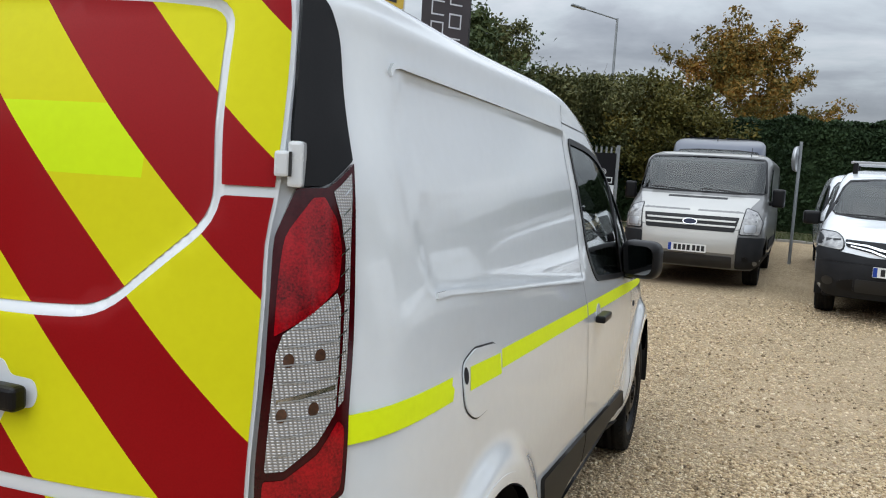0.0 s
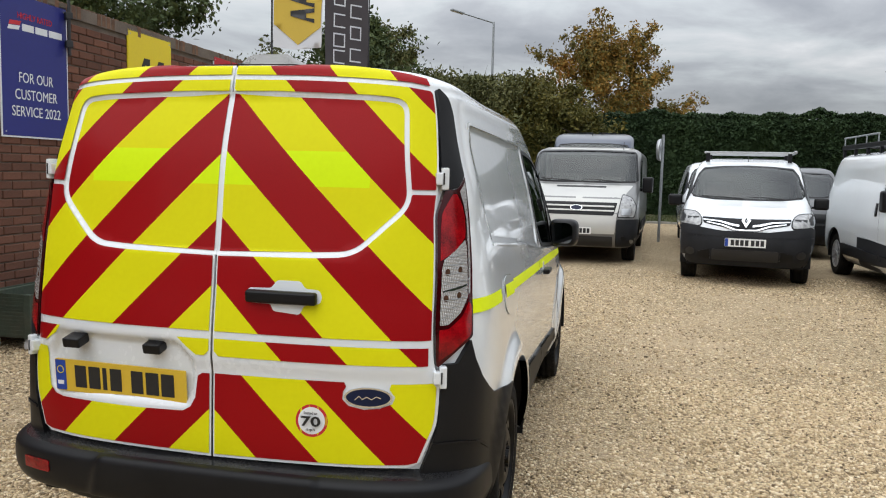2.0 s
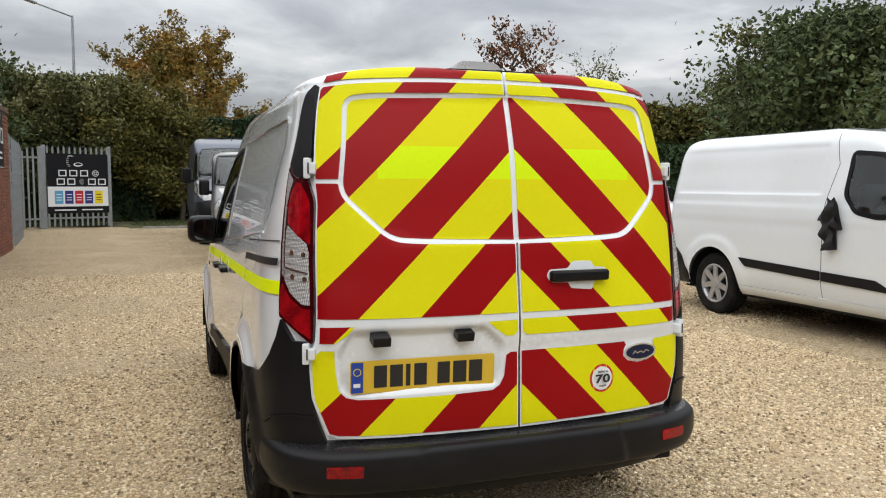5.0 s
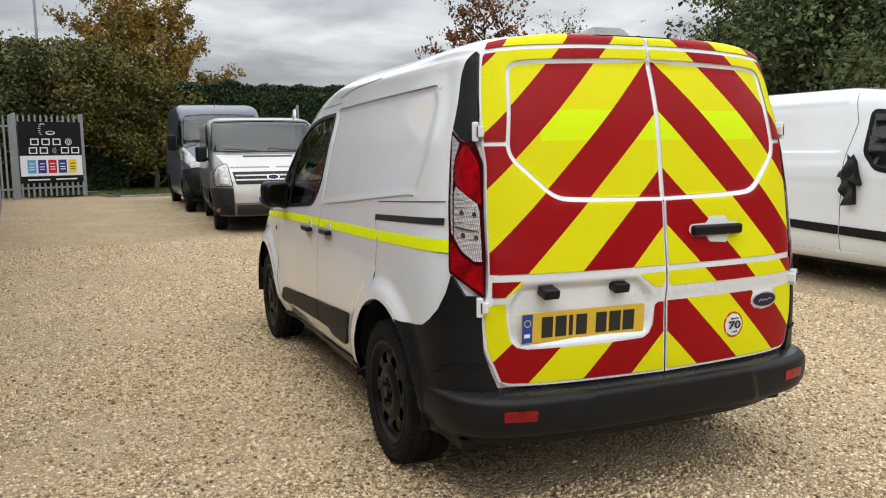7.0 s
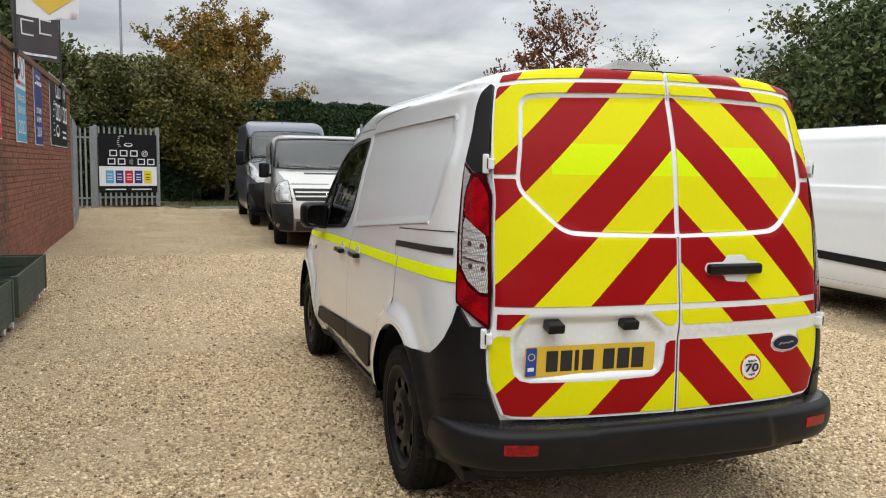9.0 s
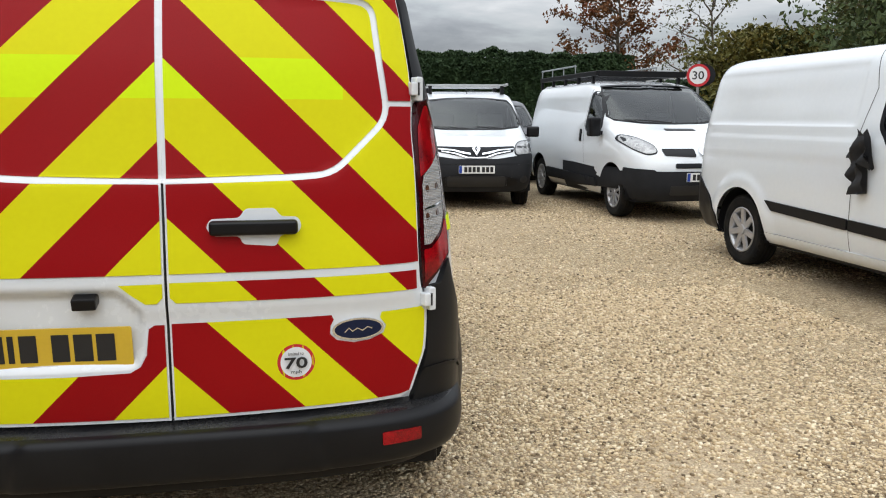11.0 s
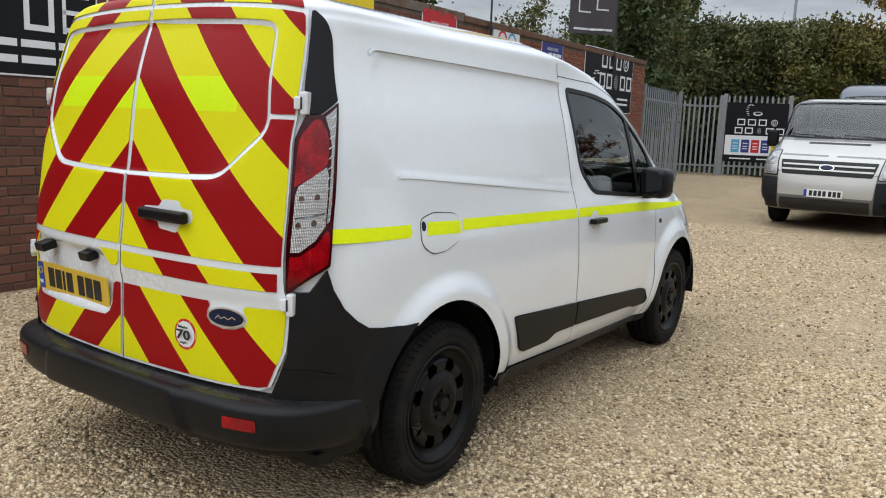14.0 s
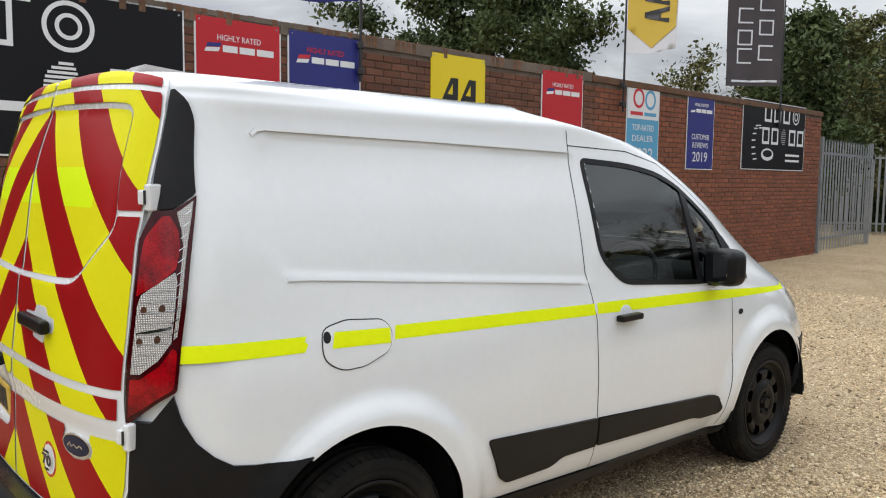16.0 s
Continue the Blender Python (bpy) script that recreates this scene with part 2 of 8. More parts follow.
SIGNSKY = surface("sky_blue_sign_board", (0.10, 0.36, 0.58), (0.09, 0.33, 0.54), rough=0.4, scale=1.2, fine=40)
SIGNWHITE = surface("white_sign_board", (0.78, 0.79, 0.80), (0.72, 0.73, 0.74), rough=0.4, scale=1.2, fine=40)
SIGNORANGE = surface("red_sign_letters", (0.60, 0.03, 0.04), (0.5, 0.02, 0.03), rough=0.5, scale=3, fine=40)
GREYINK = surface("grey_print", (0.35, 0.35, 0.36), (0.30, 0.30, 0.31), rough=0.5, scale=3, fine=40)
HEADLAMP = surface("clear_head_lamp", (0.44, 0.44, 0.43), (0.17, 0.17, 0.17), rough=0.06, rough2=0.2, scale=18, fine=140, metal=0.25, coat=1.0, bump=0.15, bump_dist=0.004)
BADGENAVY = surface("dark_navy_badge", (0.008, 0.014, 0.045), (0.006, 0.010, 0.034), rough=0.30, scale=20, fine=100, spec=0.25)
MIRRORGLASS = surface("dark_mirror_glass", (0.30, 0.31, 0.32), (0.28, 0.29, 0.30), rough=0.05, metal=1.0, scale=10, fine=100)
BEACONLENS = surface("smoky_lens", (0.20, 0.19, 0.175), (0.15, 0.143, 0.13), rough=0.25, scale=9, fine=80, coat=0.3)
GALV = surface("galvanised_steel", (0.36, 0.38, 0.39), (0.26, 0.275, 0.285), rough=0.42, rough2=0.6, scale=5, fine=45, metal=0.55, bump=0.08)
ALU = surface("aluminium", (0.50, 0.51, 0.52), (0.42, 0.43, 0.44), rough=0.35, scale=6, fine=120, metal=0.8)
POLEBLACK = surface("black_pole", (0.02, 0.02, 0.022), rough=0.45, scale=8, fine=90)
GREENWOOD = surface("green_stained_wood", (0.050, 0.068, 0.046), (0.030, 0.043, 0.030), rough=0.7, scale=7, fine=60, bump=0.4, bump_dist=0.003, dirt=(0.10, 0.09, 0.06), dirt_amount=0.4, dirt_scale=4)
SOIL = surface("dark_soil", (0.040, 0.032, 0.024), (0.020, 0.016, 0.012), rough=0.95, scale=14, fine=80, bump=1.0, bump_dist=0.02)
BRICK = surface("red_brown_brick", (0.175, 0.070, 0.040), (0.10, 0.044, 0.028), rough=0.85, scale=6, fine=70, bump=0.5, bump_dist=0.004, per_piece=0.28, dirt=(0.07, 0.035, 0.025), dirt_amount=0.45, dirt_scale=2.2)
BRICKSTUFF = surface("red_brown_brick_far", (0.175, 0.070, 0.040), (0.10, 0.044, 0.028), rough=0.85, scale=6, fine=70, bump=0.5, bump_dist=0.004, per_piece=0.28, island=True, dirt=(0.07, 0.035, 0.025), dirt_amount=0.45, dirt_scale=2.2)
BRICKORANGE = surface("orange_brown_brick", (0.25, 0.085, 0.042), (0.17, 0.058, 0.032), rough=0.85, scale=6, fine=70, bump=0.4, bump_dist=0.004, per_piece=0.16, island=True, dirt=(0.10, 0.045, 0.03), dirt_amount=0.35, dirt_scale=1.2)
MORTAR = surface("grey_mortar", (0.19, 0.155, 0.125), (0.12, 0.095, 0.075), rough=0.95, scale=5, fine=120, bump=0.6, bump_dist=0.004, dirt=(0.08, 0.06, 0.045), dirt_amount=0.6, dirt_scale=2)
COPING = surface("weathered_coping_brick", (0.19, 0.095, 0.052), (0.10, 0.055, 0.036), rough=0.9, scale=7, fine=60, bump=0.6, bump_dist=0.005, per_piece=0.30, dirt=(0.16, 0.12, 0.075), dirt_amount=0.3, dirt_scale=5)
FLAGWHITE = surface("white_flag_cloth", (0.70, 0.71, 0.74), (0.62, 0.63, 0.66), rough=0.8, scale=3, fine=200)
FLAGGOLD = surface("gold_flag_cloth", (0.62, 0.44, 0.07), (0.54, 0.38, 0.06), rough=0.8, scale=3, fine=200)
FLAGNAVY = surface("navy_flag_cloth", (0.022, 0.026, 0.15), (0.018, 0.021, 0.12), rough=0.8, scale=3, fine=200)
FLAGGREY = surface("charcoal_flag_cloth", (0.075, 0.065, 0.070), (0.055, 0.048, 0.052), rough=0.8, scale=3, fine=200)
BARK = surface("bark", (0.11, 0.085, 0.060), (0.055, 0.043, 0.032), rough=0.95, scale=9, fine=70, bump=0.8, bump_dist=0.01)
CLOTH = surface("dark_jacket_cloth", (0.020, 0.020, 0.022), (0.010, 0.010, 0.011), rough=0.7, scale=20, fine=200, bump=0.4, bump_dist=0.004)


def foliage(name, greens, rough=0.7):
    """Leaves: the colour changes from leaf to leaf and from clump to clump."""
    m = bpy.data.materials.new(name)
    n, l, b = nodes_of(m)
    geo, tc, no, add, ramp = (n.new(k) for k in ("ShaderNodeNewGeometry", "ShaderNodeTexCoord", "ShaderNodeTexNoise", "ShaderNodeMath", "ShaderNodeValToRGB"))
    no.inputs["Scale"].default_value, no.inputs["Detail"].default_value = 0.55, 4
    l.new(tc.outputs["Object"], no.inputs["Vector"])
    add.operation = "MULTIPLY_ADD"
    add.inputs[1].default_value = 0.45
    l.new(geo.outputs["Random Per Island"], add.inputs[0])
    sc = n.new("ShaderNodeMapRange")
    sc.inputs["From Min"].default_value, sc.inputs["From Max"].default_value, sc.inputs["To Max"].default_value = 0.3, 0.7, 0.55
    l.new(no.outputs["Fac"], sc.inputs["Value"])
    l.new(sc.outputs[0], add.inputs[2])
    e = ramp.color_ramp.elements
    e[0].color, e[1].color = (*greens[0], 1), (*greens[-1], 1)
    for i, c in enumerate(greens[1:-1], 1):
        e.new(i / (len(greens) - 1)).color = (*c, 1)
    l.new(add.outputs[0], ramp.inputs[0])
    l.new(ramp.outputs[0], b.inputs["Base Color"])
    b.inputs["Roughness"].default_value, b.inputs["Specular IOR Level"].default_value = rough, 0.25
    b.inputs["Transmission Weight"].default_value = 0.0
    return m


LEAFDARK = foliage("dark_evergreen_leaves", ((0.013, 0.027, 0.011), (0.024, 0.046, 0.016), (0.041, 0.070, 0.024)))
LEAFGREEN = foliage("green_leaves", ((0.030, 0.045, 0.017), (0.060, 0.085, 0.030), (0.120, 0.140, 0.048)))
LEAFOLIVE = foliage("olive_leaves", ((0.046, 0.058, 0.022), (0.105, 0.110, 0.040), (0.190, 0.172, 0.060)))
LEAFAUTUMN = foliage("autumn_leaves", ((0.055, 0.062, 0.020), (0.13, 0.112, 0.028), (0.27, 0.155, 0.028), (0.31, 0.115, 0.024)))
LEAFRUST = foliage("rust_leaves", ((0.060, 0.030, 0.014), (0.14, 0.060, 0.018), (0.17, 0.040, 0.020)))
LEAFMID = foliage("yellow_green_leaves", ((0.038, 0.045, 0.011), (0.094, 0.089, 0.019), (0.150, 0.108, 0.017)))
GRASSMAT = foliage("grass_blades", ((0.030, 0.042, 0.012), (0.055, 0.070, 0.020), (0.10, 0.10, 0.035)))
# the same silver, lightened to hold the light on the van's front
SILVER_LIT = surface("silver_paint_lit", (0.50, 0.495, 0.465), (0.45, 0.445, 0.42), rough=0.28, scale=2, fine=200, metal=0.15, coat=0.6)
TURF = surface("mossy_turf", (0.075, 0.078, 0.026), (0.045, 0.050, 0.018), rough=0.95, scale=3, fine=30, bump=0.8, bump_dist=0.02, dirt=(0.16, 0.11, 0.05), dirt_amount=0.5, dirt_scale=1.5)
KERB = surface("concrete_kerb", (0.30, 0.29, 0.26), (0.20, 0.19, 0.17), rough=0.9, scale=5, fine=80, bump=0.4, bump_dist=0.004)


def stone_material():
    m = bpy.data.materials.new("gravel_stone")
    n, l, b = nodes_of(m)
    geo, ramp = n.new("ShaderNodeNewGeometry"), n.new("ShaderNodeValToRGB")
    e = ramp.color_ramp.elements
    e[0].color, e[1].color = (0.120, 0.085, 0.052, 1), (0.860, 0.745, 0.545, 1)
    for p, c in ((0.18, (0.400, 0.292, 0.168, 1)), (0.45, (0.610, 0.468, 0.282, 1)), (0.80, (0.720, 0.575, 0.370, 1))):
        e.new(p).color = c
    l.new(geo.outputs["Random Per Island"], ramp.inputs[0])
    l.new(ramp.outputs[0], b.inputs["Base Color"])
    b.inputs["Roughness"].default_value, b.inputs["Specular IOR Level"].default_value = 0.85, 0.3
    return m


STONE = stone_material()

# ---- smooth vehicle shells: horizontal slices with superellipse corners ----
def pchip(rows):
    xs, ys = np.array([r[0] for r in rows], float), np.array([r[1] for r in rows], float)
    h, d = np.diff(xs), np.diff(ys) / np.diff(xs)
    m = np.zeros(len(xs))
    for i in range(1, len(xs) - 1):
        if d[i - 1] * d[i] > 0:
            w1, w2 = 2 * h[i] + h[i - 1], h[i] + 2 * h[i - 1]
            m[i] = (w1 + w2) / (w1 / d[i - 1] + w2 / d[i])
    m[0], m[-1] = d[0], d[-1]

    def f(x):
        x = np.clip(np.asarray(x, float), xs[0], xs[-1])
        i = np.clip(np.searchsorted(xs, x) - 1, 0, len(xs) - 2)
        t = (x - xs[i]) / h[i]
        return ((2 * t ** 3 - 3 * t ** 2 + 1) * ys[i] + (t ** 3 - 2 * t ** 2 + t) * h[i] * m[i]
                + (-2 * t ** 3 + 3 * t ** 2) * ys[i + 1] + (t ** 3 - t ** 2) * h[i] * m[i + 1])
    return f


def level(v):
    return pchip(v) if isinstance(v, (list, tuple)) else (lambda z: np.full(np.shape(z), float(v)))


class Shell:
    """x across, y ahead, z up. W half width, R rear end, F front end, by height; corners |x/W|^a + |u/L|^b = 1."""

    def __init__(self, W, R, F, ym, rear, front, side=None, zs=(0.3, 1.8)):
        self.W, self.R, self.F, self.ym, self.side, self.zs = pchip(W), pchip(R), pchip(F), ym, side, zs
        self.ra, self.rb, self.fa, self.fb = [level(v) for v in (*rear, *front)]

    def ring(self, z):
        z = np.atleast_1d(np.asarray(z, float))
        W, out = self.W(z)[:, None], []
        f = np.linspace(0, 1, 64)[None, :]
        for end, a, b, flip in ((self.R, self.ra, self.rb, True), (self.F, self.fa, self.fb, False)):
            a, b, L = a(z)[:, None], b(z)[:, None], (end(z) - self.ym)[:, None]
            th = np.sort(np.concatenate([np.arcsin(f ** (b / 2)), np.arccos(f ** (a / 2))], 1), 1)
            x, y = W * np.cos(th).clip(0, 1) ** (2 / a), self.ym + L * np.sin(th) ** (2 / b)
            x[:, 0], x[:, -1], y[:, 0], y[:, -1] = W[:, 0], 0, self.ym, self.ym + L[:, 0]
            if flip:
                x, y = x[:, ::-1], y[:, ::-1]
            out.append((x, y))
        x, y = np.concatenate([out[0][0], out[1][0]], 1), np.concatenate([out[0][1], out[1][1]], 1)
        if self.side:
            x = x + self.side(y, z[:, None], x / np.maximum(W, 1e-6))
        s = np.concatenate([np.zeros((len(z), 1)), np.cumsum(np.hypot(np.diff(x, axis=1), np.diff(y, axis=1)), 1)], 1)
        return x, y, s, out[0][0].shape[1]

    press = None

    def P(self, s, z):
        s, z = np.atleast_1d(np.asarray(s, float)), np.atleast_1d(np.asarray(z, float))
        x, y, c, _ = self.ring(z)
        p = np.array([(np.interp(abs(a), c[i], x[i]), np.interp(abs(a), c[i], y[i]), z[i]) for i, a in enumerate(s)])
        p[:, 0] *= np.where(s < 0, -1, 1)
        if self.press is not None:
            back = p[:, 1] < -.45
            p[back, 1] += self.press(p[back, 0], p[back, 2])
        return p

    def N(self, s, z, e=0.006):
        s, z = np.atleast_1d(np.asarray(s, float)), np.atleast_1d(np.asarray(z, float))
        n = np.cross(self.P(s + e, z) - self.P(s - e, z), self.P(s, z + e) - self.P(s, z - e))
        return n / np.maximum(np.linalg.norm(n, axis=1, keepdims=True), 1e-9)

    def s_rear(self, x, z):
        x, z = np.broadcast_arrays(np.atleast_1d(np.asarray(x, float)), np.asarray(z, float))
        X, _, c, k = self.ring(z)
        return np.array([math.copysign(np.interp(abs(v), X[i, :k], c[i, :k]), v) for i, v in enumerate(x)])

    def s_front(self, x, z):
        x, z = np.broadcast_arrays(np.atleast_1d(np.asarray(x, float)), np.asarray(z, float))
        X, _, c, k = self.ring(z)
        return np.array([math.copysign(np.interp(abs(v), X[i, k:][::-1], c[i, k:][::-1]), v) for i, v in enumerate(x)])

    def s_side(self, y, z, sign=1):
        y, z = np.broadcast_arrays(np.atleast_1d(np.asarray(y, float)), np.asarray(z, float))
        _, Y, c, _ = self.ring(z)
        return np.array([sign * np.interp(v, Y[i], c[i]) for i, v in enumerate(y)])

VAN_WHEELS = ((0.0, 0.322), (2.662, 0.322))


def smooth01(t):
    t = np.clip(t, 0, 1)
    return t * t * (3 - 2 * t)


def van_side(y, z, f):
    """Wheel-arch flares, the pressed side panel and the crease along the flank."""
    d = 0 * y
    on = smooth01((f - 0.6) / 0.25)
    for wy, wz in VAN_WHEELS:
        r = np.hypot(y - wy, z - wz)
        d = d + 0.028 * smooth01((0.54 - r) / 0.09)
    low = 1.229 - 0.0875 * (y + 0.28)
    slant = 1.229 - 1.85 * (y + 0.28)
    top = 1.655 - 0.0176 * (y + 0.30) - 1.2 * np.clip(-0.27 - y, 0, 1)
    inside = smooth01((z - low) / 0.024) * smooth01((z - slant) / 0.06) * smooth01((top - z) / 0.022) * smooth01((1.14 - y) / 0.03) * smooth01((y + 0.36) / 0.08)
    # the roof's shoulder is fuller towards the rear corners
    d = d + 0.030 * smooth01((z - 1.745) / 0.05) * smooth01((0.35 - y) / 0.75) * smooth01((1.842 - z) / 0.02)
    return on * (d - 0.0045 * inside)


VAN_TOP = 1.842


def van_shell(back):
    sh = Shell(
    W=[(.24, .80), (.30, .845), (.40, .885), (.52, .900), (.70, .902), (.88, .893), (1.02, .880), (1.10, .866), (1.2, .850), (1.4, .808),
       (1.6, .757), (1.69, .741), (1.735, .736), (1.765, .715), (1.785, .683), (1.804, .635), (1.820, .575), (1.830, .48), (1.838, .30), (1.842, .05)],
    R=[(.24, -.70), (.30, -.76), (.5, -.80), (.8, -.795), (1.1, -.780), (1.3, -.756), (1.5, -.728), (1.65, -.686), (1.74, -.654), (1.79, -.640), (1.815, -.632), (1.828, -.618), (1.834, -.58),
       (1.838, -.45), (1.842, -.10)],
    F=[(.24, 3.50), (.4, 3.60), (.6, 3.60), (.75, 3.52), (.85, 3.42), (.95, 3.28), (1.05, 3.05), (1.10, 2.94), (1.15, 2.85), (1.2, 2.76), (1.44, 2.38),
       (1.62, 1.995), (1.69, 1.735), (1.745, 1.31), (1.782, .97), (1.806, .84), (1.822, .70), (1.834, .45), (1.842, .3)],
    ym=0.9, rear=([(.24, 2.8), (1.0, 2.8), (1.45, 2.38), (1.84, 2.25)], [(.24, 16), (1.0, 16), (1.45, 21.8), (1.84, 28)]), front=(3, 9), side=van_side)
    outer = sh.R
    sh.R = lambda z: outer(z) + back
    return sh


VAN = van_shell(0.0)

# ---- mesh helpers ----
from mathutils.geometry import delaunay_2d_cdt


def gz(x, y):
    """Height of the yard: level by the van, rising gently away from it."""
    t = max(0.0, (min(y, 25.0) - 1.5) / 3.0)
    return 0.0065 * (1.5 * t * t if t < 1 else 1.5 + 3 * (t - 1))


def thing(name, label, category, group="", kind="", at=None):
    ob = new(name)
    ob.empty_display_size = 0.1
    if at is not None:
        ob.matrix_world = at
    return tagged(ob, label, category, group, kind)


def mesh_data(name, verts, faces, mats, smooth=True, normals=None, index=None):
    me = bpy.data.meshes.new(name)
    me.from_pydata([tuple(map(float, v)) for v in verts], [], faces)
    for m in (mats if isinstance(mats, (list, tuple)) else [mats]):
        me.materials.append(m)
    me.polygons.foreach_set("use_smooth", [smooth] * len(me.polygons))
    if index is not None:
        me.polygons.foreach_set("material_index", index)
    if normals is not None:
        me.normals_split_custom_set_from_vertices([tuple(map(float, v)) for v in normals])
    me.update()
    return me


def link(name, me, parent=None, label="", at=None):
    ob = new(name, me)
    if parent is not None:
        ob.parent = parent
    if at is not None:
        ob.matrix_basis = at
    if label:
        ob["label"] = label
    return ob


def part(name, bm, material, parent=None, label="", smooth=False, at=None):
    """Links a bmesh as one mesh object under a thing or a part."""
    me = bpy.data.meshes.new(name)
    bm.normal_update()
    bm.to_mesh(me)
    bm.free()
    me.materials.append(material)
    me.polygons.foreach_set("use_smooth", [smooth] * len(me.polygons))
    return link(name, me, parent, label, at)


def box(x0, x1, y0, y1, z0, z1, bevel=0.0, bm=None, seg=2):
    bm = bm or bmesh.new()
    r = bmesh.ops.create_cube(bm, size=1, matrix=Matrix.Translation(((x0 + x1) / 2, (y0 + y1) / 2, (z0 + z1) / 2)) @ Matrix.Diagonal((abs(x1 - x0), abs(y1 - y0), abs(z1 - z0), 1)))
    if bevel:
        es = {e for v in r["verts"] for e in v.link_edges}
        bmesh.ops.bevel(bm, geom=list(es), offset=bevel, segments=seg, affect="EDGES", profile=0.6)
    return bm


def tube(p, q, r, r2=None, n=10, bm=None):
    bm = bm or bmesh.new()
    p, q = Vector(p), Vector(q)
    d = q - p
    m = Matrix.Translation((p + q) / 2) @ d.to_track_quat("Z", "Y").to_matrix().to_4x4()
    bmesh.ops.create_cone(bm, cap_ends=True, segments=n, radius1=r, radius2=r if r2 is None else r2, depth=d.length, matrix=m)
    return bm


def lathe(profile, n=40, closed=False):
    """Turns (radius, x) rows about the x axis."""
    verts, faces = [], []
    k = len(profile)
    for i in range(n):
        a = 2 * math.pi * i / n
        verts += [(x, r * math.cos(a), r * math.sin(a)) for r, x in profile]
    for i in range(n):
        for j in range(k if closed else k - 1):
            a, b = i * k + j, i * k + (j + 1) % k
            c, d = ((i + 1) % n) * k + (j + 1) % k, ((i + 1) % n) * k + j
            faces.append((a, b, c, d))
    return verts, faces


def rounded(poly, r, n=5):
    """Rounds the corners of a polygon; r is one radius or one for each corner."""
    out, k = [], len(poly)
    for i in range(k):
        p, a, b = np.array(poly[i], float), np.array(poly[i - 1], float), np.array(poly[(i + 1) % k], float)
        rr = r[i] if isinstance(r, (list, tuple)) else r
        la, lb = np.linalg.norm(a - p), np.linalg.norm(b - p)
        t = min(rr, 0.45 * la, 0.45 * lb)
        if t < 1e-5:
            out.append(tuple(p))
            continue
        pa, pb = p + (a - p) / la * t, p + (b - p) / lb * t
        for j in range(n + 1):
            u = j / n
            out.append(tuple((1 - u) ** 2 * pa + 2 * u * (1 - u) * p + u * u * pb))
    return out


def resample(poly, step, closed=True):
    out, k = [], len(poly)
    for i in range(k if closed else k - 1):
        a, b = np.array(poly[i], float), np.array(poly[(i + 1) % k], float)
        d = np.linalg.norm(b - a)
        if d < 1e-6:
            continue
        m = max(1, int(math.ceil(d / step)))
        out += [tuple(a + (b - a) * j / m) for j in range(m)]
    if not closed:
        out.append(tuple(poly[-1]))
    return out


def in_poly(pts, poly):
    pts, poly = np.asarray(pts, float), np.asarray(poly, float)
    inside = np.zeros(len(pts), bool)
    x, y = pts[:, 0], pts[:, 1]
    for i in range(len(poly)):
        (x0, y0), (x1, y1) = poly[i - 1], poly[i]
        c = (y0 > y) != (y1 > y)
        with np.errstate(divide="ignore", invalid="ignore"):
            inside ^= c & (x < (x1 - x0) * (y - y0) / (y1 - y0 + 1e-12) + x0)
    return inside


def triangulate(poly, grid, holes=()):
    loops = [resample(poly, grid)] + [resample(h, grid) for h in holes]
    pts, edges = [], []
    for lp in loops:
        o = len(pts)
        pts += lp
        edges += [(o + i, o + (i + 1) % len(lp)) for i in range(len(lp))]
    allb = np.array(pts)
    lo, hi = np.min(loops[0], 0), np.max(loops[0], 0)
    gx, gy = np.meshgrid(np.arange(lo[0] + grid * .5, hi[0], grid), np.arange(lo[1] + grid * .5, hi[1], grid))
    g = np.stack([gx.ravel(), gy.ravel()], 1)
    if len(g):
        keep = in_poly(g, loops[0])
        for h in loops[1:]:
            keep &= ~in_poly(g, h)
        g = g[keep]
        if len(g):
            d = np.min(np.hypot(g[:, None, 0] - allb[None, :, 0], g[:, None, 1] - allb[None, :, 1]), 1)
            pts += [tuple(p) for p in g[d > grid * 0.35]]
    v, e, f, *_ = delaunay_2d_cdt([Vector(p) for p in pts], edges, [], 0, 1e-6)
    v = np.array([tuple(p) for p in v])
    tris = np.array([t for t in f if len(t) == 3], int)
    mid = v[tris].mean(1)
    keep = in_poly(mid, loops[0])
    for h in loops[1:]:
        keep &= ~in_poly(mid, h)
    return v, tris[keep]


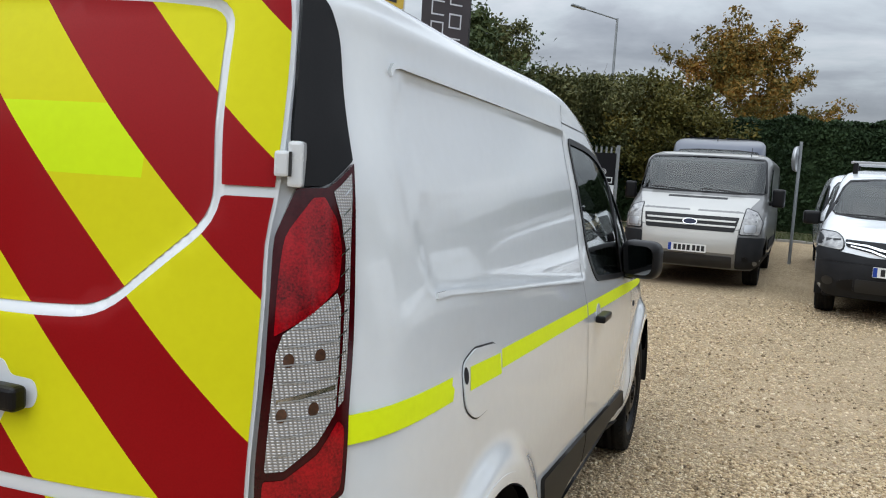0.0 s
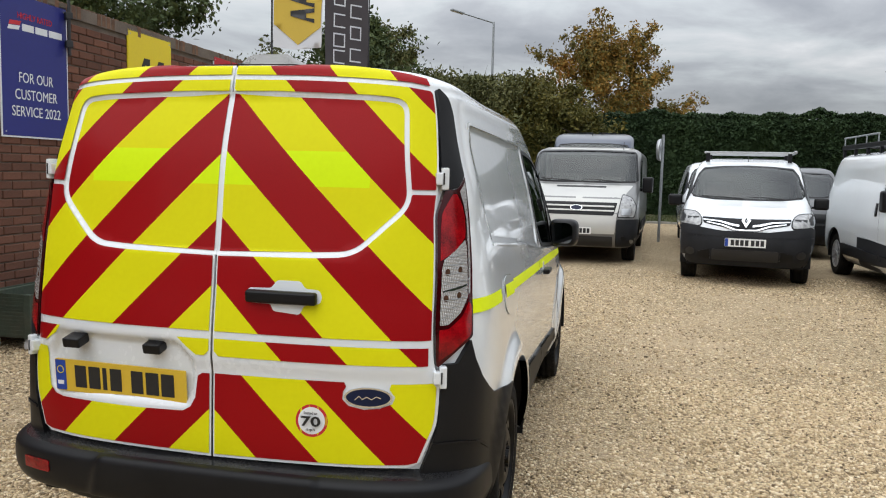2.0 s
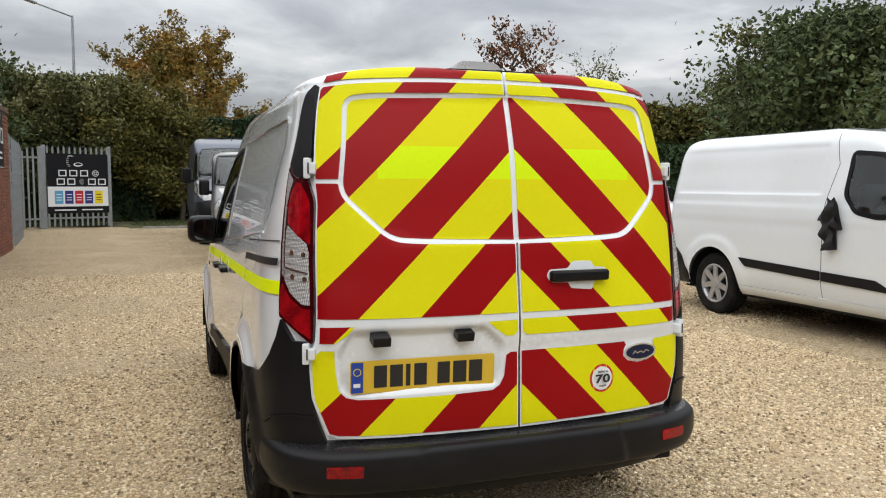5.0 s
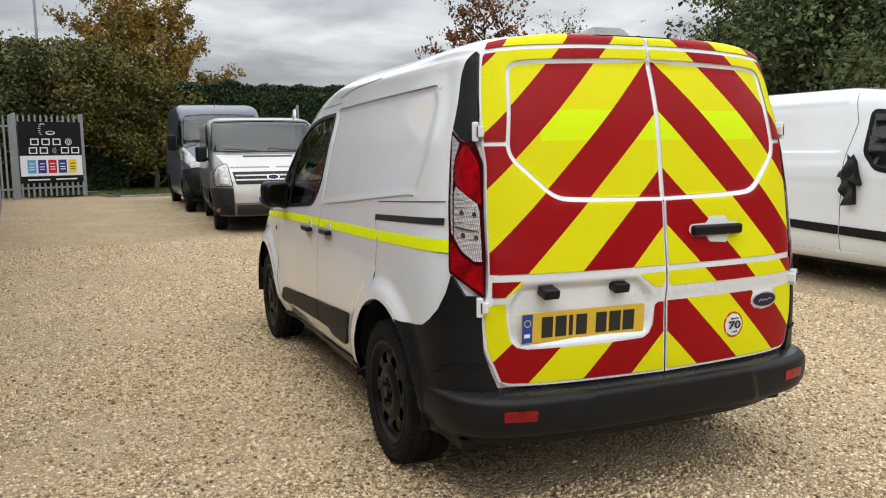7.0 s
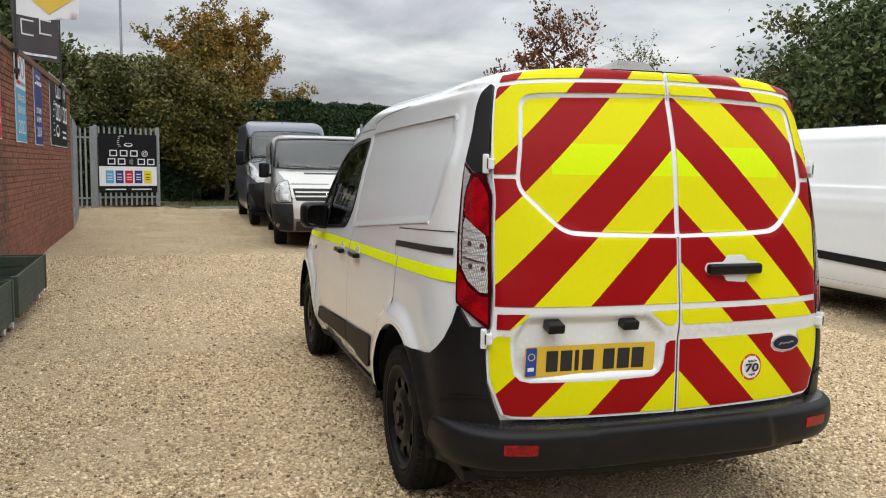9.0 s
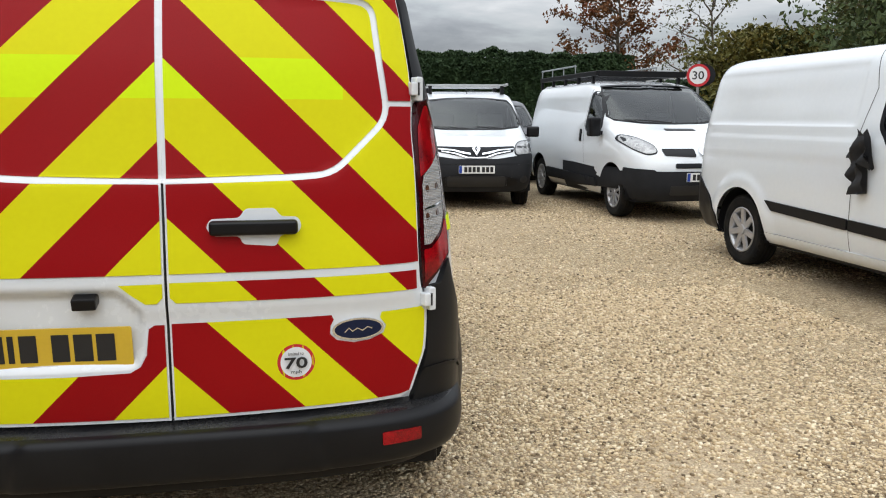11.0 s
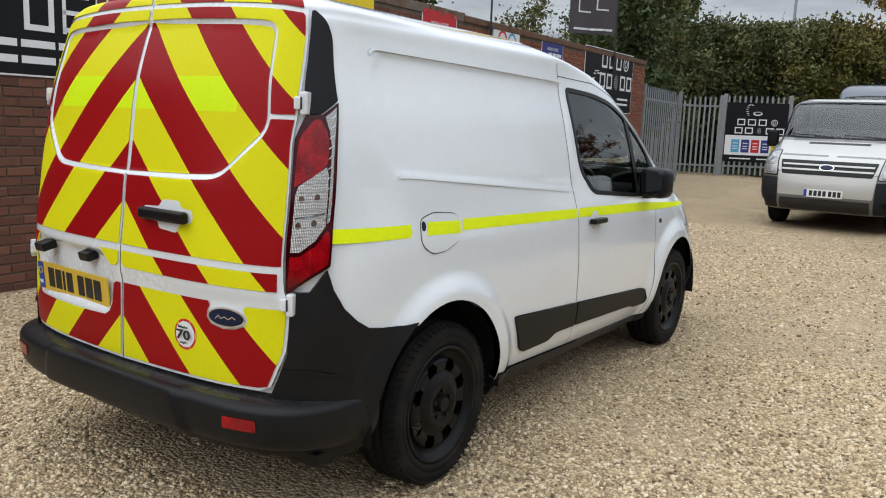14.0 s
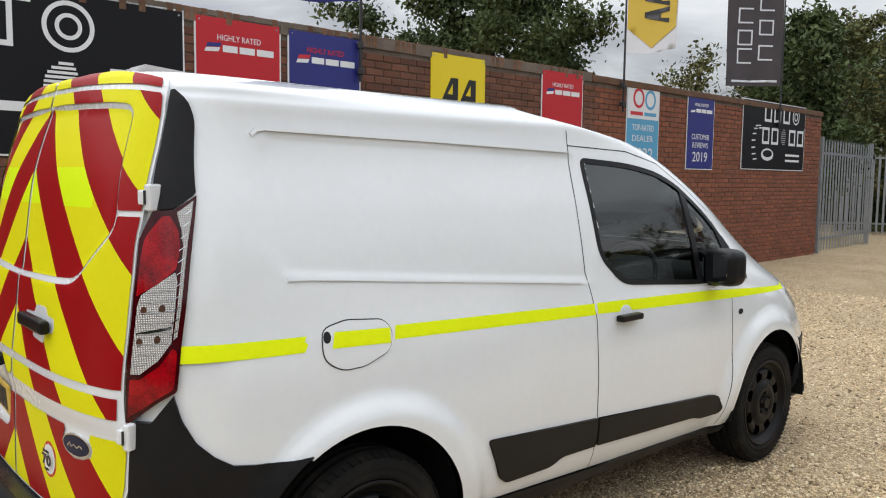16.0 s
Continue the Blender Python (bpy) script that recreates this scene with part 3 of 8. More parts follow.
def patch(sh, poly, off=0.002, depth=0.0, grid=0.05, holes=(), to=None, outer=None):
    """A piece of sheet that lies on a shell. poly holds (s, z), or what `to` turns into that; depth folds its edge inwards."""
    v, tris = triangulate(poly, grid, holes)
    s, z = to(v[:, 0], v[:, 1]) if to else (v[:, 0], v[:, 1])
    p, n = sh.P(s, z), sh.N(s, z)
    q = p + n * off
    a, b, c = q[tris[:, 0]], q[tris[:, 1]], q[tris[:, 2]]
    flip = np.einsum("ij,ij->i", np.cross(b - a, c - a), n[tris[:, 0]]) < 0
    tris[flip] = tris[flip][:, ::-1]
    verts, faces, norms = q, [tuple(map(int, t)) for t in tris], n
    if depth:
        count = {}
        for t in faces:
            for i in range(3):
                count[(t[i], t[(i + 1) % 3])] = 1
        rim = [e for e in count if (e[1], e[0]) not in count]
        m = len(verts)
        ids = sorted({i for e in rim for i in e})
        top, low = {k: m + i for i, k in enumerate(ids)}, {k: m + len(ids) + i for i, k in enumerate(ids)}
        t_mid = np.mean(q, 0)
        outw = q[ids] - t_mid
        outw -= n[ids] * np.einsum("ij,ij->i", outw, n[ids])[:, None]
        outw /= np.maximum(np.linalg.norm(outw, axis=1, keepdims=True), 1e-6)
        verts = np.concatenate([q, q[ids], (p + n * (off - depth))[ids]])
        norms = np.concatenate([n, outw, outw])
        faces = faces + [(top[b], top[a], low[a], low[b]) for a, b in rim]
    return verts, faces, norms


def lay(name, sh, poly, mat, parent, label="", **kw):
    v, f, n = patch(sh, poly, **kw)
    return link(name, mesh_data(name, v, f, mat, normals=n), parent, label)


def lay_pieces(name, sh, poly, mat, parent, label="", **kw):
    """The same, with every separate piece of the outline as an object of its own."""
    v, f, n = patch(sh, poly, **kw)
    owner = list(range(len(v)))

    def root(i):
        while owner[i] != i:
            i = owner[i]
        return i
    for t in f:
        a = root(t[0])
        for i in t[1:]:
            owner[root(i)] = a
    groups = {}
    for t in f:
        groups.setdefault(root(t[0]), []).append(t)
    for tris in groups.values():
        ids = sorted({i for t in tris for i in t})
        at = {k: i for i, k in enumerate(ids)}
        link(name, mesh_data(name, v[ids], [tuple(at[i] for i in t) for t in tris], mat, normals=n[ids]), parent, label)


def band(pts, w):
    """The outline of a strip of width w along a line of points."""
    p = np.array(resample(pts, 0.03, closed=False), float)
    d = np.gradient(p, axis=0)
    d /= np.maximum(np.linalg.norm(d, axis=1, keepdims=True), 1e-9)
    nrm = np.stack([-d[:, 1], d[:, 0]], 1) * w / 2
    return [tuple(q) for q in np.concatenate([p + nrm, (p - nrm)[::-1]])]


def clip(poly, a, b, c):
    """The part of a polygon where a x + b y >= c."""
    out = []
    for i in range(len(poly)):
        p, q = poly[i - 1], poly[i]
        dp, dq = a * p[0] + b * p[1] - c, a * q[0] + b * q[1] - c
        if (dp >= 0) != (dq >= 0):
            t = dp / (dp - dq)
            out.append((p[0] + (q[0] - p[0]) * t, p[1] + (q[1] - p[1]) * t))
        if dq >= 0:
            out.append(tuple(q))
    return out


def area(poly):
    p = np.array(poly)
    return abs(0.5 * np.sum(p[:, 0] * np.roll(p[:, 1], -1) - p[:, 1] * np.roll(p[:, 0], -1))) if len(poly) > 2 else 0.0


def flat(poly, thick, holes=(), grid=0.5):
    """A flat plate in the x-z plane: its face at y = 0, its back at y = thick."""
    v, t = triangulate(poly, grid, holes)
    m = len(v)
    verts = [(a, 0.0, b) for a, b in v] + [(a, thick, b) for a, b in v]
    e = set()
    faces = []
    for tri in t:
        a, b, c = (v[i] for i in tri)
        tri = [int(i) for i in tri]
        if (b[0] - a[0]) * (c[1] - a[1]) - (b[1] - a[1]) * (c[0] - a[0]) < 0:
            tri = tri[::-1]
        faces.append(tuple(tri))
        faces.append(tuple(i + m for i in tri[::-1]))
        e |= {(tri[i], tri[(i + 1) % 3]) for i in range(3)}
    faces += [(b, a, a + m, b + m) for a, b in e if (b, a) not in e]
    return verts, faces


def plate(name, poly, thick, mat, parent=None, label="", at=None, **kw):
    v, f = flat(poly, thick, **kw)
    return link(name, mesh_data(name, v, f, mat, smooth=False), parent, label, at)


def rect(x0, x1, z0, z1, r=0.0):
    p = [(x0, z0), (x1, z0), (x1, z1), (x0, z1)]
    return rounded(p, r, 4) if r else p


def ellipse(cx, cz, rx, rz, n=28):
    return [(cx + rx * math.cos(2 * math.pi * i / n), cz + rz * math.sin(2 * math.pi * i / n)) for i in range(n)]


def lettering(name, text, height, width, mat, parent, at, bold=0.0, thick=0.001, label=""):
    """Words in Blender's own font, fitted to a height and a width, standing in the x-z plane and centred on `at`."""
    cu = bpy.data.curves.new(name, "FONT")
    cu.body, cu.size, cu.extrude, cu.offset, cu.align_x = text, 1.0, thick, bold, "LEFT"
    cu.resolution_u = 3
    tmp = bpy.data.objects.new(name, cu)
    me = bpy.data.meshes.new_from_object(tmp)
    bpy.data.objects.remove(tmp)
    bpy.data.curves.remove(cu)
    co = np.array([tuple(v.co) for v in me.vertices])
    lo, hi = co.min(0), co.max(0)
    sx, sy = width / (hi[0] - lo[0]), height / (hi[1] - lo[1])
    me.vertices.foreach_set("co", np.stack([(co[:, 0] - (lo[0] + hi[0]) / 2) * sx, -co[:, 2], (co[:, 1] - (lo[1] + hi[1]) / 2) * sy], 1).ravel())
    v = [tuple(q.co) for q in me.vertices]
    faces = [tuple(q.vertices) for q in me.polygons]
    bpy.data.meshes.remove(me)
    # one object for each character: faces that share a corner, and dots over their stems
    owner = list(range(len(v)))

    def root(i):
        while owner[i] != i:
            i = owner[i]
        return i
    for q in faces:
        for i in q[1:]:
            owner[root(i)] = root(q[0])
    groups = {}
    for q in faces:
        groups.setdefault(root(q[0]), []).append(q)
    spans = []
    for g in groups.values():
        xs = [v[i][0] for q in g for i in q]
        spans.append([min(xs), max(xs), g])
    spans.sort(key=lambda q: q[0])
    merged = []
    for lo, hi, g in spans:
        if merged and lo < merged[-1][1] - 0.3 * (hi - lo) and "i" in text:
            merged[-1][1] = max(hi, merged[-1][1])
            merged[-1][2] = merged[-1][2] + g
        else:
            merged.append([lo, hi, g])
    out = []
    for lo, hi, g in merged:
        ids = sorted({i for q in g for i in q})
        at_id = {k: i for i, k in enumerate(ids)}
        out.append(link("letter", mesh_data("letter", [v[i] for i in ids], [tuple(at_id[i] for i in q) for q in g], mat, smooth=False), parent, label, at))
    return out


def fast_mesh(name, v, f, mat):
    """A mesh of many triangles from arrays."""
    v, f = np.asarray(v, np.float32), np.asarray(f, np.int32)
    me = bpy.data.meshes.new(name)
    me.vertices.add(len(v))
    me.vertices.foreach_set("co", v.ravel())
    me.loops.add(len(f) * 3)
    me.loops.foreach_set("vertex_index", f.ravel())
    me.polygons.add(len(f))
    me.polygons.foreach_set("loop_start", np.arange(0, len(f) * 3, 3, dtype=np.int32))
    me.polygons.foreach_set("use_smooth", np.zeros(len(f), bool))
    me.update(calc_edges=True)
    me.materials.append(mat)
    return me


# ---- wheels ----
def wheel(parent, x, y, z, R=0.325, width=0.20, rim_r=0.228, style="steel", name="wheel"):
    """tyre and rim about a hub; the outer face looks along the sign of x."""
    hub = new(name)
    hub.empty_display_size = 0.05
    hub.parent = parent
    hub.matrix_basis = pose(x, y, z, 0, 0, 0 if x > 0 else 180)
    w = width
    prof = [(rim_r, -w * .95), (rim_r + .03, -w), (R - .035, -w), (R - .010, -w * .93), (R - .002, -w * .80)]
    for g in (0.72, 0.5, 0.28):
        prof += [(R, -w * (g + .045)), (R - .008, -w * (g + .03)), (R - .008, -w * (g - .03)), (R, -w * (g - .045))]
    prof += [(R - .002, -w * .18), (R - .010, -w * .06), (R - .030, 0.006), (R - .055, 0.010), (R - .060, 0.007), (rim_r + .035, 0.010), (rim_r + .012, 0.004), (rim_r, -.012)]
    v, f = lathe(prof, 56)
    link("tyre", mesh_data("tyre", v, f, RUBBER), hub)
    # shoulder blocks
    bm = bmesh.new()
    for i in range(64):
        a = 2 * math.pi * i / 64
        q = Matrix.Rotation(a, 4, "X") @ Matrix.Translation((-w * .045, 0, R - .013)) @ Matrix.Rotation(.3, 4, "Z") @ Matrix.Rotation(.5, 4, "Y") @ Matrix.Diagonal((w * .12, R * .060, .009, 1))
        bmesh.ops.create_cube(bm, size=1, matrix=q)
    part("tread", bm, RUBBER, hub)
    if style == "steel":
        r = rim_r
        prof = [(r + .004, -.004), (r + .006, .004), (r - .006, .004), (r - .012, -.012), (r - .030, -.030), (r - .045, -.034)]
        v, f = lathe(prof, 48)
        rim = link("rim", mesh_data("rim", v, f, STEELBLACK), hub, "black steel rim with oval holes")
        # dished disc with a row of large scalloped holes
        rings = [(r - .040, -.040), (r - .046, -.024), (r - .050, -.016), (r - .060, -.012), (r - .074, -.010), (r - .088, -.012), (r - .098, -.016), (r - .108, -.012), (r - .122, -.002), (.088, .004), (.070, .002), (.046, -.010), (.034, -.012), (.032, -.018), (.0, -.020)]
        n = 96
        vs, fs = [], []
        for rr, xx in rings:
            vs += [(xx, rr * math.cos(2 * math.pi * i / n), rr * math.sin(2 * math.pi * i / n)) for i in range(n)]
        wide = {2: 2.4, 3: 3.2, 4: 3.4, 5: 2.6}
        for j in range(len(rings) - 1):
            for i in range(n):
                k = i % 12 + .5
                if not (j in wide and abs(k - 6) < wide[j]):
                    fs.append((j * n + i, (j + 1) * n + i, (j + 1) * n + (i + 1) % n, j * n + (i + 1) % n))
        link("disc", mesh_data("disc", vs, fs, STEELBLACK), rim)
        for i in range(5):
            a = 2 * math.pi * i / 5 + .3
            part("wheel_nut", tube((-.016, .056 * math.cos(a), .056 * math.sin(a)), (.006, .056 * math.cos(a), .056 * math.sin(a)), .011, .009, 6), STEELBLACK, rim)
        part("hub_cap", tube((-.02, 0, 0), (.012, 0, 0), .034, .028, 20), STEELBLACK, rim)
    else:
        r = rim_r
        v, f = lathe([(r + .004, -.004), (r + .006, .006), (r - .010, .006), (r - .016, -.006), (r - .03, -.03), (r - .03, -.06)], 40)
        rim = link("rim", mesh_data("rim", v, f, ALLOY), hub, "silver wheel trim with spokes")
        spokes = 7 if style == "trim" else 10
        for i in range(spokes):
            a = 2 * math.pi * i / spokes
            bm = bmesh.new()
            hw = .026 if style == "trim" else .013
            pts = [(.03, -hw * 1.1, -.004), (r - .010, -hw, .004), (r - .010, hw, .004), (.03, hw * 1.1, -.004)]
            top = [bm.verts.new((x, y2, rr)) for rr, y2, x in pts]
            low = [bm.verts.new((x - .018, y2 * 1.15, rr)) for rr, y2, x in pts]
            bm.faces.new(top)
            for k in range(4):
                bm.faces.new((top[k], low[k], low[(k + 1) % 4], top[(k + 1) % 4]))
            bmesh.ops.recalc_face_normals(bm, faces=bm.faces)
            bmesh.ops.transform(bm, matrix=Matrix.Rotation(a, 4, "X"), verts=bm.verts)
            part("spoke", bm, ALLOY, rim)
        part("hub_cap", tube((-.02, 0, 0), (.008, 0, 0), .055, .045, 24), ALLOY, rim)
        part("brake_disc", tube((-.075, 0, 0), (-.07, 0, 0), r - .02, None, 32), CABIN, hub)
    return hub


# ---- vehicle bodies ----
def body_mesh(sh, zs, n1, n2, arches=(), cuts=(), inset=0.0, y_cut=None):
    """Quads round the shell, with the wheel openings and window openings left out."""
    Z = np.asarray(zs, float)
    X, Y, C, k = sh.ring(Z)
    rows, S = [], []
    for i, z in enumerate(Z):
        s = np.concatenate([np.linspace(0, C[i, k - 1], n1, endpoint=False), np.linspace(C[i, k - 1], C[i, -1], n2)])
        rows.append(np.stack([np.interp(s, C[i], X[i]), np.interp(s, C[i], Y[i]), np.full(len(s), z)], 1))
        S.append(s)
    P, S = np.array(rows), np.array(S)
    m = P.shape[1]
    cell = 0.6 * max(abs(Y[0]).max() * 2 / m, np.median(np.diff(Z)))
    gone = np.zeros(P.shape[:2], bool)
    on_side = P[..., 0] > 0.55 * P[..., 0].max()
    for wy, wz, r in arches:
        d = np.hypot(P[..., 1] - wy, P[..., 2] - wz)
        snap = (abs(d - r) < cell) & on_side & (d > 1e-3)
        P[..., 1] = np.where(snap, wy + (P[..., 1] - wy) * r / np.maximum(d, 1e-6), P[..., 1])
        P[..., 2] = np.where(snap, wz + (P[..., 2] - wz) * r / np.maximum(d, 1e-6), P[..., 2])
        gone |= (np.hypot(P[..., 1] - wy, P[..., 2] - wz) < r + 1e-4) & on_side
        ii, jj = np.nonzero(snap)
        if len(ii):
            zz = np.clip(P[ii, jj, 2], Z[0], Z[-1])
            P[ii, jj, 0] = sh.P(sh.s_side(P[ii, jj, 1], zz), zz)[:, 0]
    nz = len(Z)
    idx = np.arange(nz * m).reshape(nz, m)
    right = P.reshape(-1, 3)
    left = right * np.array([-1, 1, 1])
    mid = [0, m - 1]
    verts = np.concatenate([right, left])
    off = nz * m
    faces = []
    mids, mz = (S[:-1, :-1] + S[1:, 1:]) / 2, (P[:-1, :-1, 2] + P[1:, 1:, 2]) / 2
    cutR, cutL = np.zeros(mids.shape, bool), np.zeros(mids.shape, bool)
    for poly, sides in cuts:
        hit = in_poly(np.stack([mids.ravel(), mz.ravel()], 1), poly).reshape(mids.shape)
        if "R" in sides:
            cutR |= hit
        if "L" in sides:
            cutL |= hit
    g4 = gone[:-1, :-1] & gone[1:, :-1] & gone[:-1, 1:] & gone[1:, 1:]
    if y_cut is not None:
        g4 |= ~((P[:-1, :-1, 1] > y_cut[0]) & (P[:-1, :-1, 1] < y_cut[1]))
    for i in range(nz - 1):
        for j in range(m - 1):
            if g4[i, j]:
                continue
            q = (idx[i, j], idx[i, j + 1], idx[i + 1, j + 1], idx[i + 1, j])
            if not cutR[i, j]:
                faces.append(tuple(int(t) for t in q))
            if not cutL[i, j]:
                faces.append(tuple(int(t) + off for t in q[::-1]))
    # roof: close the last slice
    top = [int(t) for t in idx[-1]] + [int(t) + off for t in idx[-1][::-1][1:-1]]
    if y_cut is None:
        faces.append(tuple(top))
    bm = bmesh.new()
    vs = [bm.verts.new(tuple(map(float, v))) for v in verts]
    for f in faces:
        try:
            bm.faces.new([vs[i] for i in f])
        except ValueError:
            pass
    bmesh.ops.remove_doubles(bm, verts=bm.verts, dist=0.0004)
    loose = [v for v in bm.verts if not v.link_faces]
    bmesh.ops.delete(bm, geom=loose, context="VERTS")
    if inset:
        bm.normal_update()
        for v in bm.verts:
            v.co -= v.normal * inset
        bmesh.ops.reverse_faces(bm, faces=bm.faces)
    return bm


def levels(z0, z1, n, top=6):
    """Slice heights: even up the sides, then closer and closer under the roof."""
    a = np.linspace(z0, z1 - 0.12, n, endpoint=False)
    t = np.linspace(0, 1, n // 3 + top)
    return np.concatenate([a, z1 - 0.12 + 0.1198 * np.sin(t * math.pi / 2)])

# ---- the chevron van ----
van = thing("panel_van", "white panel van with red and yellow chevron rear doors", "van")
BODY = van_shell(0.022)          # the doors and lamps close this gap at the back
ARCH_R, ARCH_F = (-0.03, 0.335, 0.425), (2.672, 0.335, 0.405)


def rear(x, z):
    return (float(VAN.s_rear(x, z)[0]), z)


def flank(y, z, sign=1):
    return (float(VAN.s_side(y, z, sign)[0]), z)


def to_rear(u, v):
    return VAN.s_rear(u, v), v


def to_right(u, v):
    return VAN.s_side(u, v), v


def to_left(u, v):
    return -VAN.s_side(u, v), v


WINDOW = rounded([(1.172, 1.607), (1.50, 1.590), (1.72, 1.555), (1.885, 1.495), (2.113, 1.345), (2.275, 1.19), (2.42, 1.03), (1.90, 1.042), (1.345, 1.085), (1.205, 1.205)],
                 [.03, .1, .1, .1, .1, .1, .02, .05, .06, .06], 4)
win_sz = [flank(y, z) for y, z in resample(WINDOW, 0.06)]
SCREEN = [(0.0, 1.15), (0.30, 1.15), (0.60, 1.16), (0.72, 1.18), (0.64, 1.50), (0.57, 1.665), (0.30, 1.69), (0.0, 1.70)]
screen_sz = [(float(VAN.s_front(max(x, 1e-4), z)[0]) + (0.5 if x == 0 else 0), z) for x, z in resample(SCREEN, .05, closed=False)]
van_levels = levels(0.292, VAN_TOP - .0002, 136, 14)
bm = body_mesh(BODY, van_levels, 150, 170, (ARCH_R, ARCH_F), ((win_sz, "RL"), (screen_sz, "RL")))
part("body", bm, PAINT, van, "white painted steel body", smooth=True)
bm = body_mesh(BODY, levels(0.34, VAN_TOP - .03, 40, 6), 60, 90, (ARCH_R, ARCH_F), ((win_sz, "RL"), (screen_sz, "RL")), inset=0.03, y_cut=(0.95, 3.1))
part("cabin_lining", bm, CABIN, van, smooth=True)
part("underbody", box(-0.80, 0.80, -0.62, 3.35, 0.25, 0.30, 0.01), BLACKPLASTIC, van)
part("bulkhead", box(-0.72, 0.72, 1.02, 1.05, 0.30, 1.72, 0.01), CABIN, van)

# wheel housings and wheels
for sx in (1, -1):
    for (wy, wz, r), wname in ((ARCH_R, "rear"), (ARCH_F, "front")):
        vs, fs = [], []
        for i in range(25):
            a = math.radians(-5 + 190 * i / 24)
            for xx in (0.50, 0.905):
                vs.append((sx * xx, wy + (r + 0.004) * math.cos(a), wz + (r + 0.004) * math.sin(a)))
        fs = [(2 * i, 2 * i + 1, 2 * i + 3, 2 * i + 2) for i in range(24)]
        m0 = len(vs)
        vs += [(sx * 0.50, wy, wz)]
        fs += [(2 * i, 2 * i + 2, m0) for i in range(24)]
        link("wheel_housing", mesh_data("wheel_housing", vs, fs, BLACKPLASTIC), van)
        # rolled lip round the opening
        outer = [(wy + (r + .018) * math.cos(math.radians(a)), wz + (r + .018) * math.sin(math.radians(a))) for a in range(-4, 186 if wname == "front" else 121, 5)]
        inner = [(wy + (r - .008) * math.cos(math.radians(a)), wz + (r - .008) * math.sin(math.radians(a))) for a in range(185 if wname == "front" else 120, -5, -5)]
        outer, inner = [[(y, max(z, 0.26)) for y, z in p] for p in (outer, inner)]
        lay("arch_lip", VAN, outer + inner, PAINT, van, off=0.0015, depth=0.03, grid=0.05, to=to_right if sx > 0 else to_left)
    wheel(van, sx * 0.885, 0.0, 0.327)
    wheel(van, sx * 0.885, 2.662, 0.327)

# rear doors
EDGE = pchip([(.52, .690), (.605, .722), (.68, .747), (.79, .752), (.84, .742), (.865, .733), (.94, .727), (1.15, .723), (1.25, .719), (1.345, .713), (1.41, .716), (1.5, .712), (1.56, .706), (1.68, .690), (1.74, .678), (1.775, .669), (1.80, .655)])
TOP = pchip([(0, 1.829), (.2, 1.829), (.24, 1.835), (.32, 1.836), (.45, 1.827), (.58, 1.810), (.66, 1.792)])
BOT = pchip([(0, .519), (.3, .523), (.60, .526), (.69, .53)])
LINE1 = pchip([(0, 1.787), (.25, 1.784), (.40, 1.779), (.6, 1.767), (.67, 1.756)])
WIN = rounded([(0.012, 1.734), (.25, 1.728), (.50, 1.720), (.599, 1.710), (.613, 1.56), (.637, 1.375), (.470, 1.214), (.36, 1.206), (0.012, 1.201)], [0, .1, .1, .05, .2, .05, .10, .08, 0], 5)
RECESS = rounded([(.620, .912), (.125, .912), (.058, .846), (.054, .800), (.064, .715), (.085, .672), (.630, .668), (.662, .705), (.670, .835)], [.03, .03, .03, .01, .03, .03, .03, .03, .05], 4)


def grow(poly, d):
    """Moves an outline outwards by d."""
    p = np.array(poly)
    c = p.mean(0)
    t = np.roll(p, -1, 0) - np.roll(p, 1, 0)
    nrm = np.stack([t[:, 1], -t[:, 0]], 1)
    nrm /= np.maximum(np.linalg.norm(nrm, axis=1, keepdims=True), 1e-9)
    nrm *= np.where(np.einsum("ij,ij->i", nrm, p - c) < 0, -1, 1)[:, None]
    return [tuple(q) for q in p + nrm * d]


def edge_run(z0, z1, n, inset=0.0):
    return [(float(EDGE(z)) - inset, float(z)) for z in np.linspace(z0, z1, n)]


def door_outline(gap):
    up = [(x, float(TOP(x))) for x in np.linspace(.652, gap, 16)]
    return [(x, float(BOT(x))) for x in np.linspace(gap, .665, 10)] + edge_run(.545, 1.782, 40) + up




def depth_in(x, z, poly):
    """Distance from an outline, positive inside it."""
    x, z = np.asarray(x, float), np.asarray(z, float)
    p, q = np.array(poly), np.roll(np.array(poly), -1, 0)
    e = q - p
    w = np.stack([x, z], -1)[:, None, :] - p[None]
    t = np.clip((w * e).sum(-1) / np.maximum((e * e).sum(-1), 1e-12), 0, 1)
    d = np.linalg.norm(w - t[..., None] * e, axis=-1).min(1)
    return np.where(in_poly(np.stack([x, z], 1), poly), d, -d)


WIN_OPEN = [(-.05 if x < .02 else x, z) for x, z in WIN]


def door_press(x, z):
    """The pressed upper panels, the folded rail under the handle and the number plate recess."""
    if len(x) == 0:
        return x
    ax = np.abs(x)
    d = .010 * smooth01((depth_in(ax, z, WIN_OPEN) + .010) / .020)
    d = d - .010 * smooth01((z - .80) / .06) * smooth01((1.12 - z) / .22) * smooth01((.735 - ax) / .03)
    deep = smooth01(depth_in(-x, z, RECESS) / .034)
    return np.where(x < 0, d * (1 - deep) + .021 * deep, d)


VAN.press = door_press
outer_win = [(x, z) for x, z in grow(WIN, 0.009)]
outer_win = [(x, z) for x, z in outer_win if x > 0.02]
inner_win = [(x, z) for x, z in grow(WIN, -0.009)]
inner_win = [(x if x > .03 else .0105, z) for x, z in inner_win]
C0 = 0.0095


